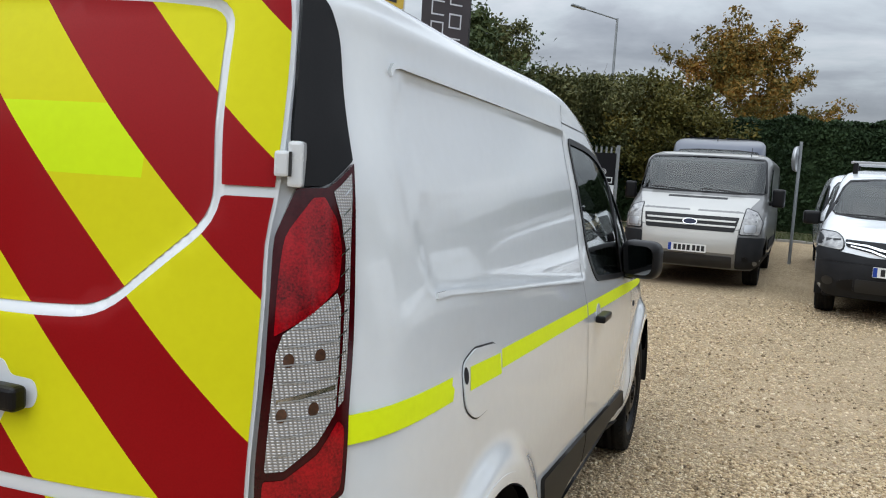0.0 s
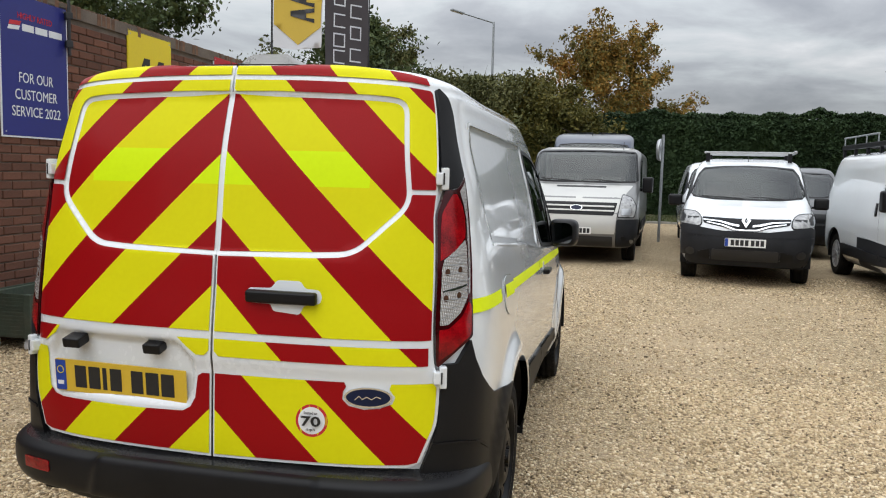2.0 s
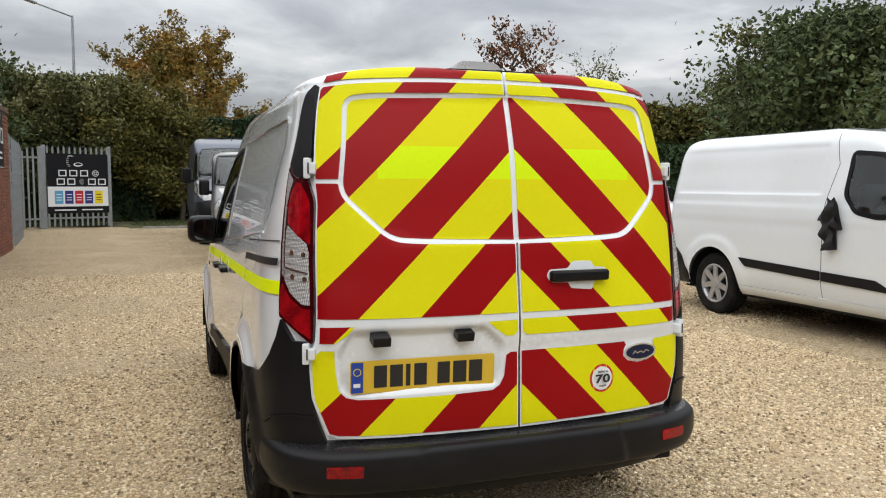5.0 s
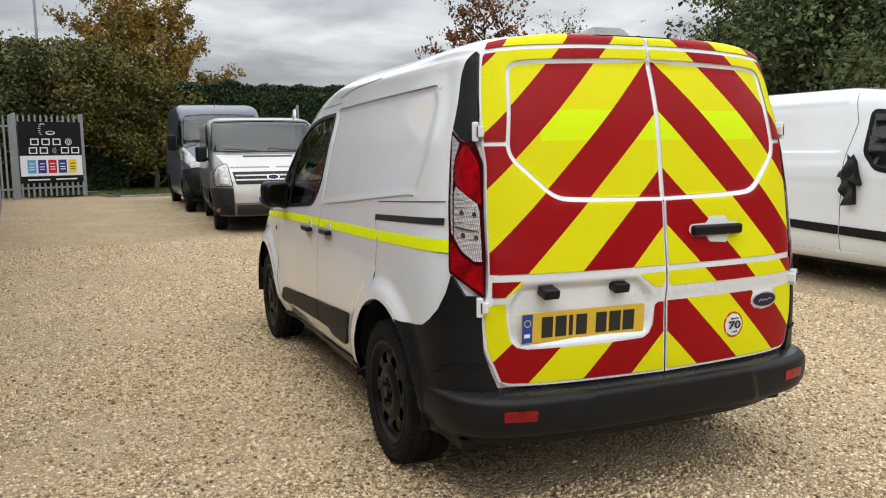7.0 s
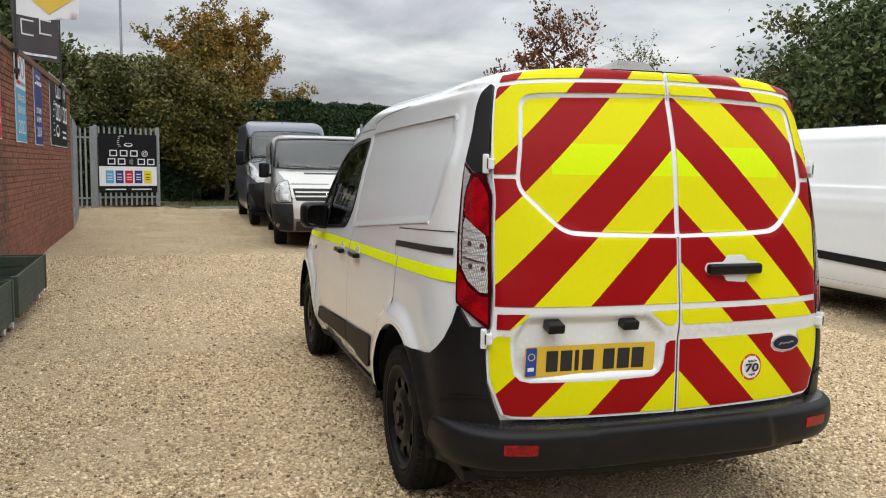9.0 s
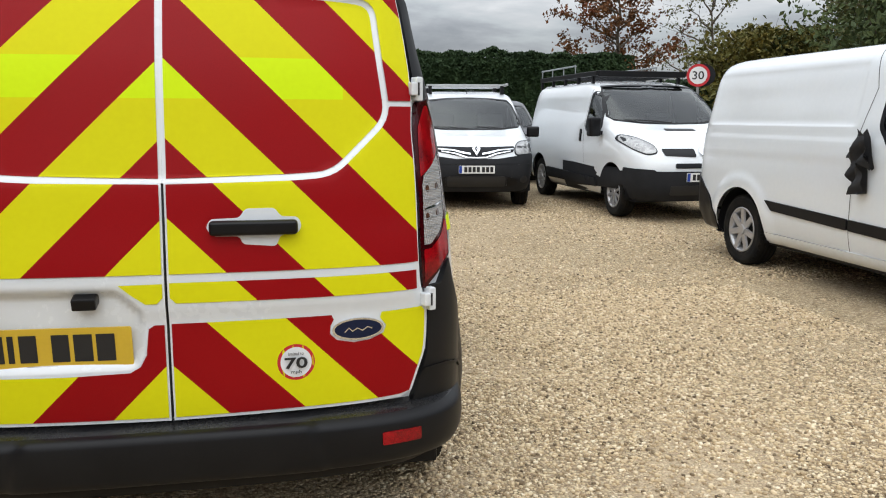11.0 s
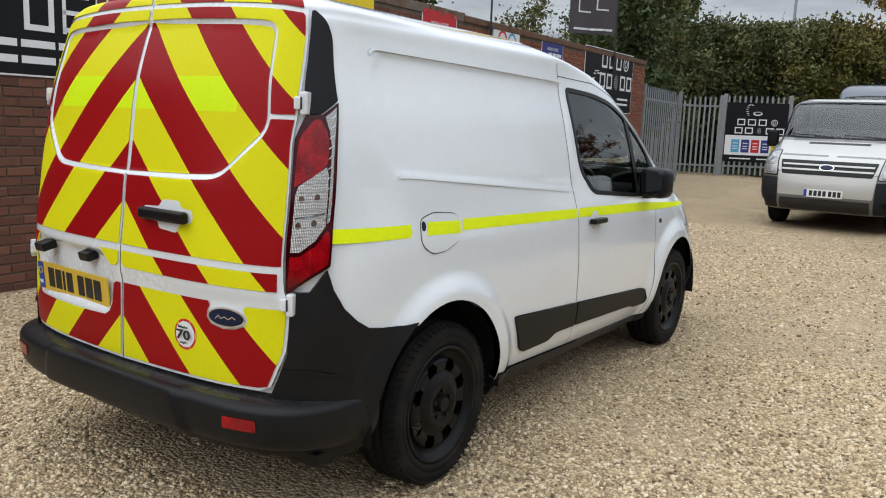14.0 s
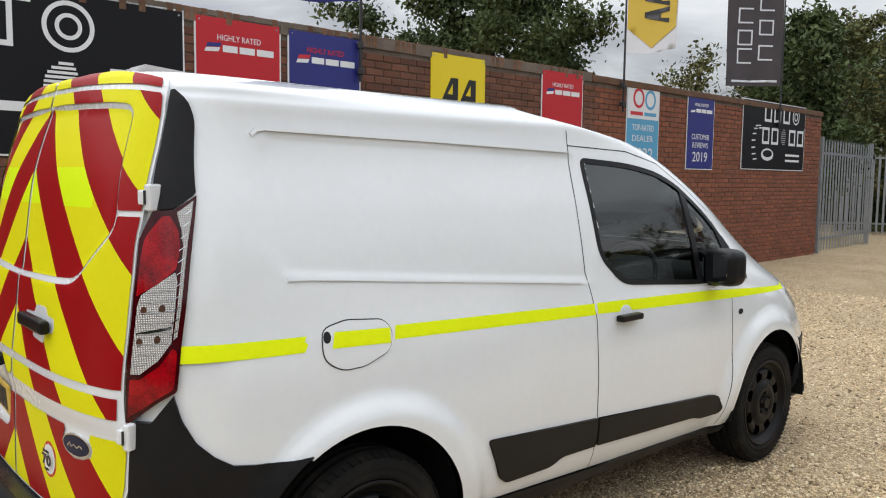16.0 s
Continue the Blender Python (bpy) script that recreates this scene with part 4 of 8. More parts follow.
def film_regions(side):
    """Areas of bare film, by panel, for the right door; the left one is the mirror image but for its plate recess."""
    # the frame round the pressed window, split by a short line at 1.416
    hi = [p for p in outer_win if p[1] > 1.424]
    lo = [p for p in outer_win if p[1] < 1.408]
    lo = lo[::-1]
    regions = [
        ("top", [(x, float(LINE1(x)) + .008) for x in np.linspace(C0, .662, 12)] + [(x, float(TOP(x)) - .006) for x in np.linspace(.648, C0, 14)]),
        ("frame", [(C0, float(outer_win_top(C0)))] + hi + [(.641, 1.424)] + edge_run(1.424, 1.738, 12, .006) + [(x, float(LINE1(x)) - .009) for x in np.linspace(.664, C0, 12)]),
        ("window", inner_win),
        ("middle", [(C0, 1.191)] + lo + [(.645, 1.408)] + edge_run(1.408, .944, 14, .005) + [(C0, .944)]),
    ]
    if side > 0:
        regions += [("strip", [(C0, .920), (.715, .920), (.716, .862), (C0, .862)]),
                    ("foot", [(C0, .802), (.455, .804), (.462, .79), (.452, .772), (.450, .748), (.470, .728), (.52, .717), (.57, .722), (.61, .738), (.618, .76), (.60, .785), (.605, .802), (.732, .804)]
                     + edge_run(.79, .545, 10, .010) + [(x, float(BOT(x)) + .010) for x in np.linspace(.66, C0, 8)])]
    else:
        regions += [("strip", [(.605, .918), (.716, .916), (.718, .860), (.672, .860), (.628, .890)]),
                    ("strip", [(C0, .918), (.126, .917), (.095, .890), (.056, .862), (C0, .862)]),
                    ("foot", [(.672, .835), (.733, .835)] + edge_run(.80, .545, 10, .010) + [(x, float(BOT(x)) + .010) for x in np.linspace(.66, C0, 8)]
                     + [(C0, .800), (.036, .800), (.052, .790), (.061, .715), (.079, .682), (.107, .666), (.267, .662), (.596, .663), (.634, .671), (.659, .696), (.668, .76)])]
    return regions


def outer_win_top(x):
    pts = sorted([p for p in outer_win if p[1] > 1.68])
    return np.interp(x, [p[0] for p in pts], [p[1] for p in pts])


RIGHT_LINES = [.888, 1.109, 1.328, 1.547, 1.756, 1.965, 2.170, 2.357, 2.56]
UPPER_LINES = [.888, 1.102, 1.319, 1.536, 1.742, 1.965, 2.160, 2.38, 2.60]
FOOT_LINES = [.690, .907, 1.128, 1.338, 1.55]
for side, dname in ((1, "rear_door"), (-1, "rear_door")):
    def to_door(u, v, side=side):
        return VAN.s_rear(u, v) * side, v
    holes = ()
    panel_edge = grow(WIN, .0125)
    if side < 0:
        holes = (RECESS,)
    door = lay(dname, VAN, door_outline(0.0038), DOORPAINT, van, "white rear door covered in red and yellow chevron film", off=0.0, depth=0.024, grid=0.018, holes=(panel_edge,) + holes, to=to_door)
    lay("pressed_panel", VAN, grow(WIN, .0135), DOORPAINT, door, off=.0004, grid=.012, to=to_door)
    if side < 0:
        lay("plate_recess", VAN, grow(RECESS, .001), DOORPAINT, door, "white recess for the number plate", off=.0004, grid=.014, to=to_door)
    for rname, poly in film_regions(side):
        lines = FOOT_LINES if rname == "foot" else RIGHT_LINES if side > 0 else UPPER_LINES
        if rname == "top" and side > 0:
            lines = [q - .016 for q in lines]
        if rname == "foot":
            stripes = [(-9, lines[0], YELLOWFILM)] + [(lines[i], lines[i + 1], REDFILM if i % 2 == 0 else YELLOWFILM) for i in range(4)]
        else:
            stripes = [(-9, lines[0], REDFILM)] + [(lines[i], lines[i + 1], YELLOWFILM if i % 2 == 0 else REDFILM) for i in range(8)]
        for a, b, mat in stripes:
            piece = clip(clip(poly, 1, 1, a), -1, -1, -b)
            bands = [(piece, mat)]
            if mat is YELLOWFILM and rname == "window":
                upper, mid, lower = clip(piece, 0, 1, 1.541), clip(clip(piece, 0, 1, 1.426), 0, -1, -1.541), clip(piece, 0, -1, -1.426)
                far = clip(mid, 1, 0, .505)
                bands = [(upper, mat), (clip(mid, -1, 0, -.505), BRIGHTFILM), (far, mat), (lower, mat)]
            for q, m in bands:
                if area(q) < 2.5e-4:
                    continue
                q = [q[i] for i in range(len(q)) if np.hypot(q[i][0] - q[i - 1][0], q[i][1] - q[i - 1][1]) > 1e-4]
                lay_pieces("red_film" if m is REDFILM else "yellow_film", VAN, q, m, door, off=0.0042 if rname in ("top", "frame") else 0.003, grid=0.014 if rname in ("top", "frame") else 0.028, to=to_door)
    hinge_pts = ((.724, 1.462), (.750, .826))
    for hx, hz in hinge_pts:
        y = float(VAN.P(VAN.s_rear(hx, hz), hz)[0][1])
        hinge = part("hinge", box(.000, .024, -.020, .02, -.036, .036, .006), DOORPAINT, door, "white painted hinge", at=pose(side * hx, y - .006, hz, 0, 0, side * 22) @ Matrix.Diagonal((side, 1, 1, 1)))
        part("knuckle", box(-.020, .004, -.024, .012, -.020, .020, .005), DOORPAINT, hinge)
        part("hinge_slot", box(.0035, .0075, -.0255, .0, -.019, .019), INK, hinge)
lay("door_seal", BODY, [(float(BODY.s_rear(x, z)[0]), z) for x, z in ((-.012, .525), (.012, .525), (.012, 1.2), (.012, 1.83), (-.012, 1.83), (-.012, 1.2))], INK, van, off=0.010, grid=0.1)

# number plate in its recess, with plain bars for the characters
PY = -0.779
np_at = pose(-.361, PY, .742, 4, 0, -3)
number_plate = plate("number_plate", rect(-.2625, .2625, -.0575, .0575, .008), .006, PLATEYELLOW, van, "yellow rear number plate with a blue band", np_at)
plate("blue_band", rect(-.2600, -.218, -.054, .054, .004), .001, PLATEBLUE, number_plate, at=pose(0, -.0015, 0))
plate("flag_ring", ellipse(-.239, .020, .014, .014, 20), .001, SIGNYELLOW, number_plate, at=pose(0, -.003, 0), holes=(ellipse(-.239, .020, .0115, .0115, 20),))
plate("country_bar", rect(-.252, -.228, -.034, -.020), .001, SIGNWHITE, number_plate, at=pose(0, -.003, 0))
for cx, cw in ((-.157, .046), (-.100, .046), (-.058, .016), (-.013, .046), (.072, .046), (.132, .050), (.192, .050)):
    plate("character_bar", rect(cx - cw / 2, cx + cw / 2, -.0395, .0395, .002), .001, INK, number_plate, at=pose(0, -.0015, 0))
plate("maker_bar", rect(-.02, .06, -.0535, -.0505), .001, GREYINK, number_plate, at=pose(0, -.0015, 0))
for lx in (-.520, -.213):
    lb = box(-.034, .030, -.030, .03, -.018, .016, .006)
    part("plate_lamp", lb, GLOSSBLACK, van, "black number plate lamp", at=pose(lx, -.788, .876, 14, 0, 0))

# door handle, oval badge and the round speed sticker
cup = rounded([(.206, 1.028), (.304, 1.020), (.316, 1.050), (.316, 1.095), (.300, 1.118), (.222, 1.118), (.204, 1.092)], .018, 4)
handle_plate = lay("handle_cup", VAN, rounded([(.112, 1.070), (.13, 1.046), (.204, 1.044), (.212, 1.022), (.304, 1.014), (.316, 1.044), (.37, 1.052), (.376, 1.075), (.365, 1.096), (.318, 1.098), (.302, 1.122), (.222, 1.122), (.203, 1.096), (.125, 1.094)], .010, 3), DOORPAINT, van, "white recessed handle cup", off=0.004, depth=.006, grid=.03, to=to_rear)
hb = box(-.122, .122, -.026, .006, -.021, .021, .014, seg=4)
part("door_handle", hb, GLOSSBLACK, van, "black pull handle", at=pose(.244, -.789, 1.070))
badge = lay("oval_badge", VAN, ellipse(.533, .757, .077, .033, 40), CHROME, van, "oval badge with a chrome rim", off=.006, depth=.007, grid=.02, to=to_rear)
lay("badge_field", VAN, ellipse(.533, .757, .070, .0275, 40), BADGENAVY, badge, off=.0075, grid=.02, to=to_rear)
lay("badge_script_bar", VAN, band([(.492, .750), (.505, .762), (.515, .752), (.530, .760), (.545, .752), (.560, .762), (.574, .756)], .0035), CHROME, badge, off=.0085, grid=.02, to=to_rear)
sticker = lay("speed_sticker", VAN, ellipse(.350, .671, .054, .054, 40), SIGNRED, van, "round white speed limit sticker with a red rim", off=.003, grid=.02, to=to_rear)
lay("sticker_field", VAN, ellipse(.350, .671, .045, .045, 36), SIGNWHITE, sticker, off=.0042, grid=.02, to=to_rear)
st_at = pose(.350, -.8020, .671, 1, 0, 4)
lettering("sticker_words", "70", .034, .066, INK, sticker, st_at, bold=.02)
lettering("sticker_words", "limited to", .009, .044, INK, sticker, st_at @ pose(0, -.0005, .028))
lettering("sticker_words", "mph", .012, .030, INK, sticker, st_at @ pose(0, -.0005, -.028))

# tail lamps, corner trims and rear bumper
for sx in (1, -1):
    def in_lamp(u, v, sx=sx):
        a = VAN.s_rear(np.interp(v, [.862, 1.0, 1.15, 1.24, 1.345, 1.40, 1.425, 1.47], [.738, .731, .730, .725, .718, .730, .735, .737]), v)
        b = VAN.s_side(np.interp(v, [.862, .947, 1.06, 1.154, 1.30, 1.475], [-.655, -.603, -.587, -.570, -.546, -.512]), v)
        return (a + (b - a) * u) * sx, v
    lamp = lay("tail_lamp", VAN, rounded([(0, .862), (.12, .856), (.5, .888), (1, .945), (1, 1.468), (.48, 1.427), (0, 1.424), (0, 1.3), (0, 1.1)], [.01, .02, .03, .02, .01, .03, .01, .05, .05], 4), LAMPDARK, van, "tall red and clear tail lamp", off=.004, depth=.035, grid=.025, to=in_lamp)
    lay("red_lens", VAN, rounded([(.07, 1.197), (.45, 1.228), (.76, 1.270), (.80, 1.33), (.70, 1.375), (.45, 1.412), (.28, 1.410), (.12, 1.36), (.07, 1.28)], [.005, .03, .02, .03, .04, .03, .02, .03, .03], 3), LAMPRED, lamp, "ribbed red lens", off=.0055, grid=.025, to=in_lamp)
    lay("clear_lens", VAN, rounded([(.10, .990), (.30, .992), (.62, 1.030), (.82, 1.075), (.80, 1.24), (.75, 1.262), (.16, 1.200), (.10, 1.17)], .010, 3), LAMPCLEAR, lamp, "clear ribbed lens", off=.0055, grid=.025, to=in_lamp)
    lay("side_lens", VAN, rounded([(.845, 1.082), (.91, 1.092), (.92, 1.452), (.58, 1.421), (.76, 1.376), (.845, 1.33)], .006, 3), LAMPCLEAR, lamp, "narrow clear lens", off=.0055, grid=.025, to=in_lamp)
    lay("lower_red_lens", VAN, rounded([(.08, .976), (.30, .978), (.64, 1.014), (.86, 1.062), (.94, 1.05), (.94, .956), (.50, .902), (.08, .872)], .02, 3), LAMPRED, lamp, "red lens", off=.0055, grid=.025, to=in_lamp)
    lay("lens_divider", VAN, [(.15, 1.094), (.79, 1.112), (.79, 1.119), (.15, 1.101)], CHROME, lamp, off=.0064, grid=.05, to=in_lamp)
    for bu, bz in ((.24, 1.160), (.58, 1.166), (.22, 1.076), (.56, 1.084)):
        lay("bulb", VAN, ellipse(bu, bz, .060, .011, 18), LAMPAMBER, lamp, off=.0060, grid=.02, to=in_lamp)
    for zz in np.linspace(1.10, 1.42, 11):
        lay("lens_rib", VAN, [(.78, zz - .006), (.89, zz + .006), (.89, zz + .0085), (.78, zz - .0035)], CHROME, lamp, off=.0066, grid=.05, to=in_lamp)
    for zz in np.linspace(1.012, 1.235, 9):
        lo_u, hi_u = max(.17, .17 + (zz - 1.20) * 14), min(.78, .32 + (zz - 1.0) * 6.5)
        if hi_u > lo_u + .1:
            lay("lens_rib", VAN, [(lo_u, zz), (hi_u, zz + .007), (hi_u, zz + .0092), (lo_u, zz + .0022)], ALU, lamp, off=.0068, grid=.12, to=in_lamp)
    def sgn(p, sx=sx):
        return [(a * sx, b) for a, b in p]
    lay("pillar_trim", VAN, sgn(rounded([rear(.7345, 1.4275), rear(.719, 1.50), rear(.706, 1.60), rear(.692, 1.70), rear(.681, 1.757), flank(-.530, 1.760), flank(-.506, 1.728), flank(-.493, 1.675), flank(-.506, 1.584), flank(-.515, 1.4725), rear(.7655, 1.431)], [.003, .02, .02, .03, .008, .02, .02, .03, .03, .004, .01], 4)),
        BLACKPLASTIC, van, "black plastic corner trim", off=.0045, depth=.035, grid=.04)
    arc = [(ARCH_R[0] + (ARCH_R[2] + .003) * math.cos(math.radians(a)), ARCH_R[1] + (ARCH_R[2] + .003) * math.sin(math.radians(a))) for a in range(185, 117, -6)]
    corner = [rear(.755, .862), rear(.753, .78), rear(.750, .66), rear(.725, .58), rear(.70, .515), rear(.70, .286)] + [flank(y, max(z, .286)) for y, z in arc] + [flank(-.30, .708), flank(-.40, .716), flank(-.47, .728), flank(-.52, .76), flank(-.565, .805), flank(-.597, .87), flank(-.612, .935), rear(.80, .864)]
    lay("cladding_fold", VAN, sgn(band([rear(.735, .604), rear(.775, .606), flank(-.66, .604), flank(-.58, .585), flank(-.53, .555)], .010)), BLACKPLASTIC, van, off=.012, depth=.012, grid=.03)
    lay("corner_cladding", VAN, sgn(corner), BLACKPLASTIC, van, "black plastic corner cladding", off=.006, depth=.035, grid=.04)
BUMP = Shell(W=[(.30, .84), (.345, .885), (.42, .905), (.475, .902), (.495, .890), (.512, .86), (.522, .83)],
             R=[(.30, -.70), (.335, -.80), (.352, -.845), (.39, -.864), (.45, -.870), (.478, -.868), (.492, -.858), (.503, -.836), (.510, -.80), (.522, -.76)],
             F=[(.30, 3.5), (.522, 3.5)], ym=0.9, rear=(3.6, 16), front=(3, 9))


def bumper_strip(z0, z1, n, mat, name, label):
    """A run of the bumper between two heights; its middle stands proud and ends in slanted steps."""
    b, rows = bmesh.new(), []
    for z in np.linspace(z0, z1, n):
        s1 = float(BUMP.s_side(-.415 - .10 * max(0, (z - .47)) / .05, z)[0])
        p = BUMP.P(np.linspace(-s1, s1, 150), np.full(150, z))
        proud = smooth01((.405 + .9 * (.495 - z) * .35 - np.abs(p[:, 0])) / .035) * smooth01((.506 - z) / .012) * smooth01((z - .335) / .03) * (p[:, 1] < -.6)
        p[:, 1] -= .016 * proud
        p[:, 2] += .010 * proud * smooth01((z - .45) / .04)
        rows.append([b.verts.new(tuple(map(float, q))) for q in p])
    for lo, hi in zip(rows, rows[1:]):
        for i in range(149):
            b.faces.new((lo[i], lo[i + 1], hi[i + 1], hi[i]))
    bmesh.ops.recalc_face_normals(b, faces=b.faces)
    return part(name, b, mat, van, label, smooth=True)


lay("rear_valance", VAN, rect(-.80, .80, .286, .40), BLACKPLASTIC, van, "black plastic valance under the bumper", off=.006, depth=.01, grid=.06, to=to_rear)
rear_bumper = bumper_strip(.305, .502, 30, BLACKPLASTIC, "rear_bumper", "scuffed black plastic rear bumper")
bumper_strip(.502, .521, 8, LEDGE, "bumper_ledge", "scuffed glossy black ledge on top of the bumper")
for sx in (1, -1):
    lay("bumper_reflector", BUMP, [(float(BUMP.s_rear(sx * x, z)[0]), z) for x, z in rounded([(.596, .416), (.716, .416), (.716, .456), (.596, .456)], .006, 3)], LAMPRED, rear_bumper, "red reflector", off=.004, depth=.006, grid=.03)

# flanks
FLAP = rounded([(-.172, 1.068), (-.085, 1.086), (.055, 1.074), (.088, 1.040), (.079, .976), (-.024, .940), (-.110, .938), (-.172, .978)], [.03, .02, .03, .02, .03, .02, .03, .03], 4)
ROOFLINE = [(-.36, 1.66), (-.30, 1.672), (.4, 1.668), (1.085, 1.648)]
for sx, to in ((1, to_right), (-1, to_left)):
    f = "right" if sx > 0 else "left"
    if sx > 0:
        flap = lay("fuel_flap", VAN, FLAP, PAINT, van, "white fuel filler flap", off=.004, depth=.005, grid=.03, to=to)
        lay("flap_gap", VAN, grow(FLAP, .004), INK, van, off=.0008, grid=.05, to=to)
        lay("finger_notch", VAN, ellipse(-.158, 1.043, .014, .018, 16), GREYPLASTIC, flap, off=.0045, grid=.02, to=to)
        segs = [[(-.590, 1.066), (-.225, 1.055), (-.233, 1.040), (-.222, 1.030), (-.235, 1.009), (-.595, 1.019)], [(-.130, 1.056), (.080, 1.046), (.079, .998), (-.142, 1.008)],
                [(.105, 1.050), (1.136, 1.020), (1.140, .973), (.098, 1.006)], [(1.152, 1.021), (2.0, .998), (2.86, .950), (2.92, .962), (2.93, .925), (2.10, .945), (1.156, .975)]]
        offs = [.0012, .0052, .0012, .0012]
    else:
        segs = [[(-.590, 1.066), (.092, 1.044), (.094, .997), (-.595, 1.019)], [(.108, 1.044), (1.136, 1.020), (1.140, .973), (.108, .997)],
                [(1.152, 1.021), (2.0, .998), (2.86, .950), (2.93, .925), (2.10, .945), (1.156, .975)]]
        offs = [.0012] * 3
    for q, o in zip(segs, offs):
        lay("side_stripe", VAN, q, SIDEFILM, van, "fluorescent yellow side stripe", off=o, grid=.06, to=to)
    # seams of the doors
    seams = [[(1.098, 1.745), (1.100, 1.66), (1.100, 1.149), (1.147, .952), (1.150, .551), (1.150, .30)], [(2.245, .95), (2.24, .60), (2.20, .42), (2.17, .30)],
             [(1.100, 1.660), (1.50, 1.648), (1.75, 1.60), (1.95, 1.50), (2.15, 1.37)]]
    if sx < 0:
        seams += [[(.165, 1.09), (.10, 1.0), (.11, .76)], [(.45, .34), (.46, .55), (.40, .62)]]
        seams += [[(1.10, 1.690), (.95, 1.715), (.75, 1.730), (.42, 1.742)], [(.150, 1.168), (-.545, 1.205)]]
    for q in seams:
        lay("panel_seam", VAN, band(q, .0045), INK, van, off=.0008, grid=.05, to=to)
    if sx < 0:
        lay("door_track", VAN, [(-.552, 1.144), (.168, 1.111), (.168, 1.085), (-.552, 1.118)], INK, van, "black sliding door track", off=.002, grid=.05, to=to)
    # lower trims and sill
    trims = [rounded([(.512, .588), (1.142, .546), (1.142, .428), (.93, .432), (.87, .405), (.615, .405), (.58, .43)], [.02, .005, .005, .03, .03, .04, .02], 4),
             rounded([(1.156, .545), (2.06, .482), (2.13, .465), (2.17, .40), (2.15, .372), (1.98, .378), (1.90, .396), (1.156, .428)], [.005, .03, .04, .03, .02, .02, .02, .005], 4)]
    for q in trims:
        lay("side_trim", VAN, q, TRIM, van, "dark plastic side trim", off=.012, depth=.014, grid=.05, to=to)
    lay("sill", VAN, [(.395, .355), (1.19, .320), (2.25, .285), (2.25, .25), (.395, .25)], BLACKPLASTIC, van, "black plastic sill", off=.010, depth=.03, grid=.06, to=to)
    # windows
    inner = grow(WINDOW, -.016)
    lay("window_seal", VAN, grow(WINDOW, .006), GLOSSBLACK, van, "black window surround", off=.004, depth=.006, grid=.05, holes=(inner,), to=to)
    div = clip(clip(inner, 1, .1, 1.885 + .15), -1, -.1, -(1.93 + .15))
    lay("window_bar", VAN, div, GLOSSBLACK, van, "black window bar", off=.003, depth=.02, grid=.05, to=to)
    sail = clip(inner, 1, .5, 2.30 + .50)
    lay("mirror_sail", VAN, sail, GLOSSBLACK, van, "black mirror mounting triangle", off=.003, depth=.02, grid=.05, to=to)
    for q in (clip(inner, -1, -.1, -(1.89 + .15)), clip(clip(inner, 1, .1, 1.925 + .15), -1, -.5, -(2.305 + .5))):
        g = lay("side_window", VAN, q, GLASSDARK, van, "tinted side window", off=-.002, grid=.06, to=to)
        g.visible_shadow = False
    # pull handles
    for hy, hz in ((1.345, .945),) + (((.925, .962),) if sx < 0 else ()):
        x = float(VAN.P(VAN.s_side(hy, hz), hz)[0][0])
        hh = part("side_handle", box(-.008, .030, -.075, .075, -.014, .014, .008), GLOSSBLACK, van, "black pull handle", at=pose(sx * (x + .012), hy, hz, 0, 0, 0 if sx > 0 else 180))
        lay("handle_cup", VAN, ellipse(hy, hz + .012, .042, .038, 20), DOORPAINT, van, off=.003, depth=.004, grid=.03, to=to)
    lay("side_repeater", VAN, ellipse(2.33, .865, .022, .014, 16), GREYPLASTIC, van, "small side lamp", off=.003, depth=.004, grid=.02, to=to)
    # sharp fold under the pressed panel
    fold = [(-.272, 1.2225), (-.20, 1.2205), (1.072, 1.110)]
    lay("pressed_fold", VAN, band(fold, .011), PAINT, van, off=.0050, depth=.009, grid=.03, to=to)
    lay("roof_gutter", VAN, band([(-.335, 1.640), (-.318, 1.655), (-.29, 1.660), (.4, 1.650), (1.09, 1.636)], .012), PAINT, van, off=.007, depth=.012, grid=.03, to=to)
    # door mirror
    mirror = new("door_mirror")
    mirror.parent = van
    mirror["label"] = "black door mirror"
    mirror.matrix_basis = pose(sx * .945, 2.03, 1.115, 0, 0, sx * -10)
    hb = box(-.092, .092, -.055, .085, -.088, .088, .060, seg=7)
    part("mirror_housing", hb, GLOSSBLACK, mirror, smooth=True)
    plate("mirror_glass", rect(-.072, .072, -.066, .066, .045), .003, MIRRORGLASS, mirror, at=pose(0, -.0565, 0))
    part("mirror_arm", box(-.17 if sx > 0 else .02, -.02 if sx > 0 else .17, -.02, .06, -.095, -.045, .015), GLOSSBLACK, mirror)
# windscreen, front lamps and grille



def to_front(u, v):
    s = VAN.s_front(np.abs(u) + 1e-6, v)
    return s * np.where(np.asarray(u) < 0, -1, 1), v


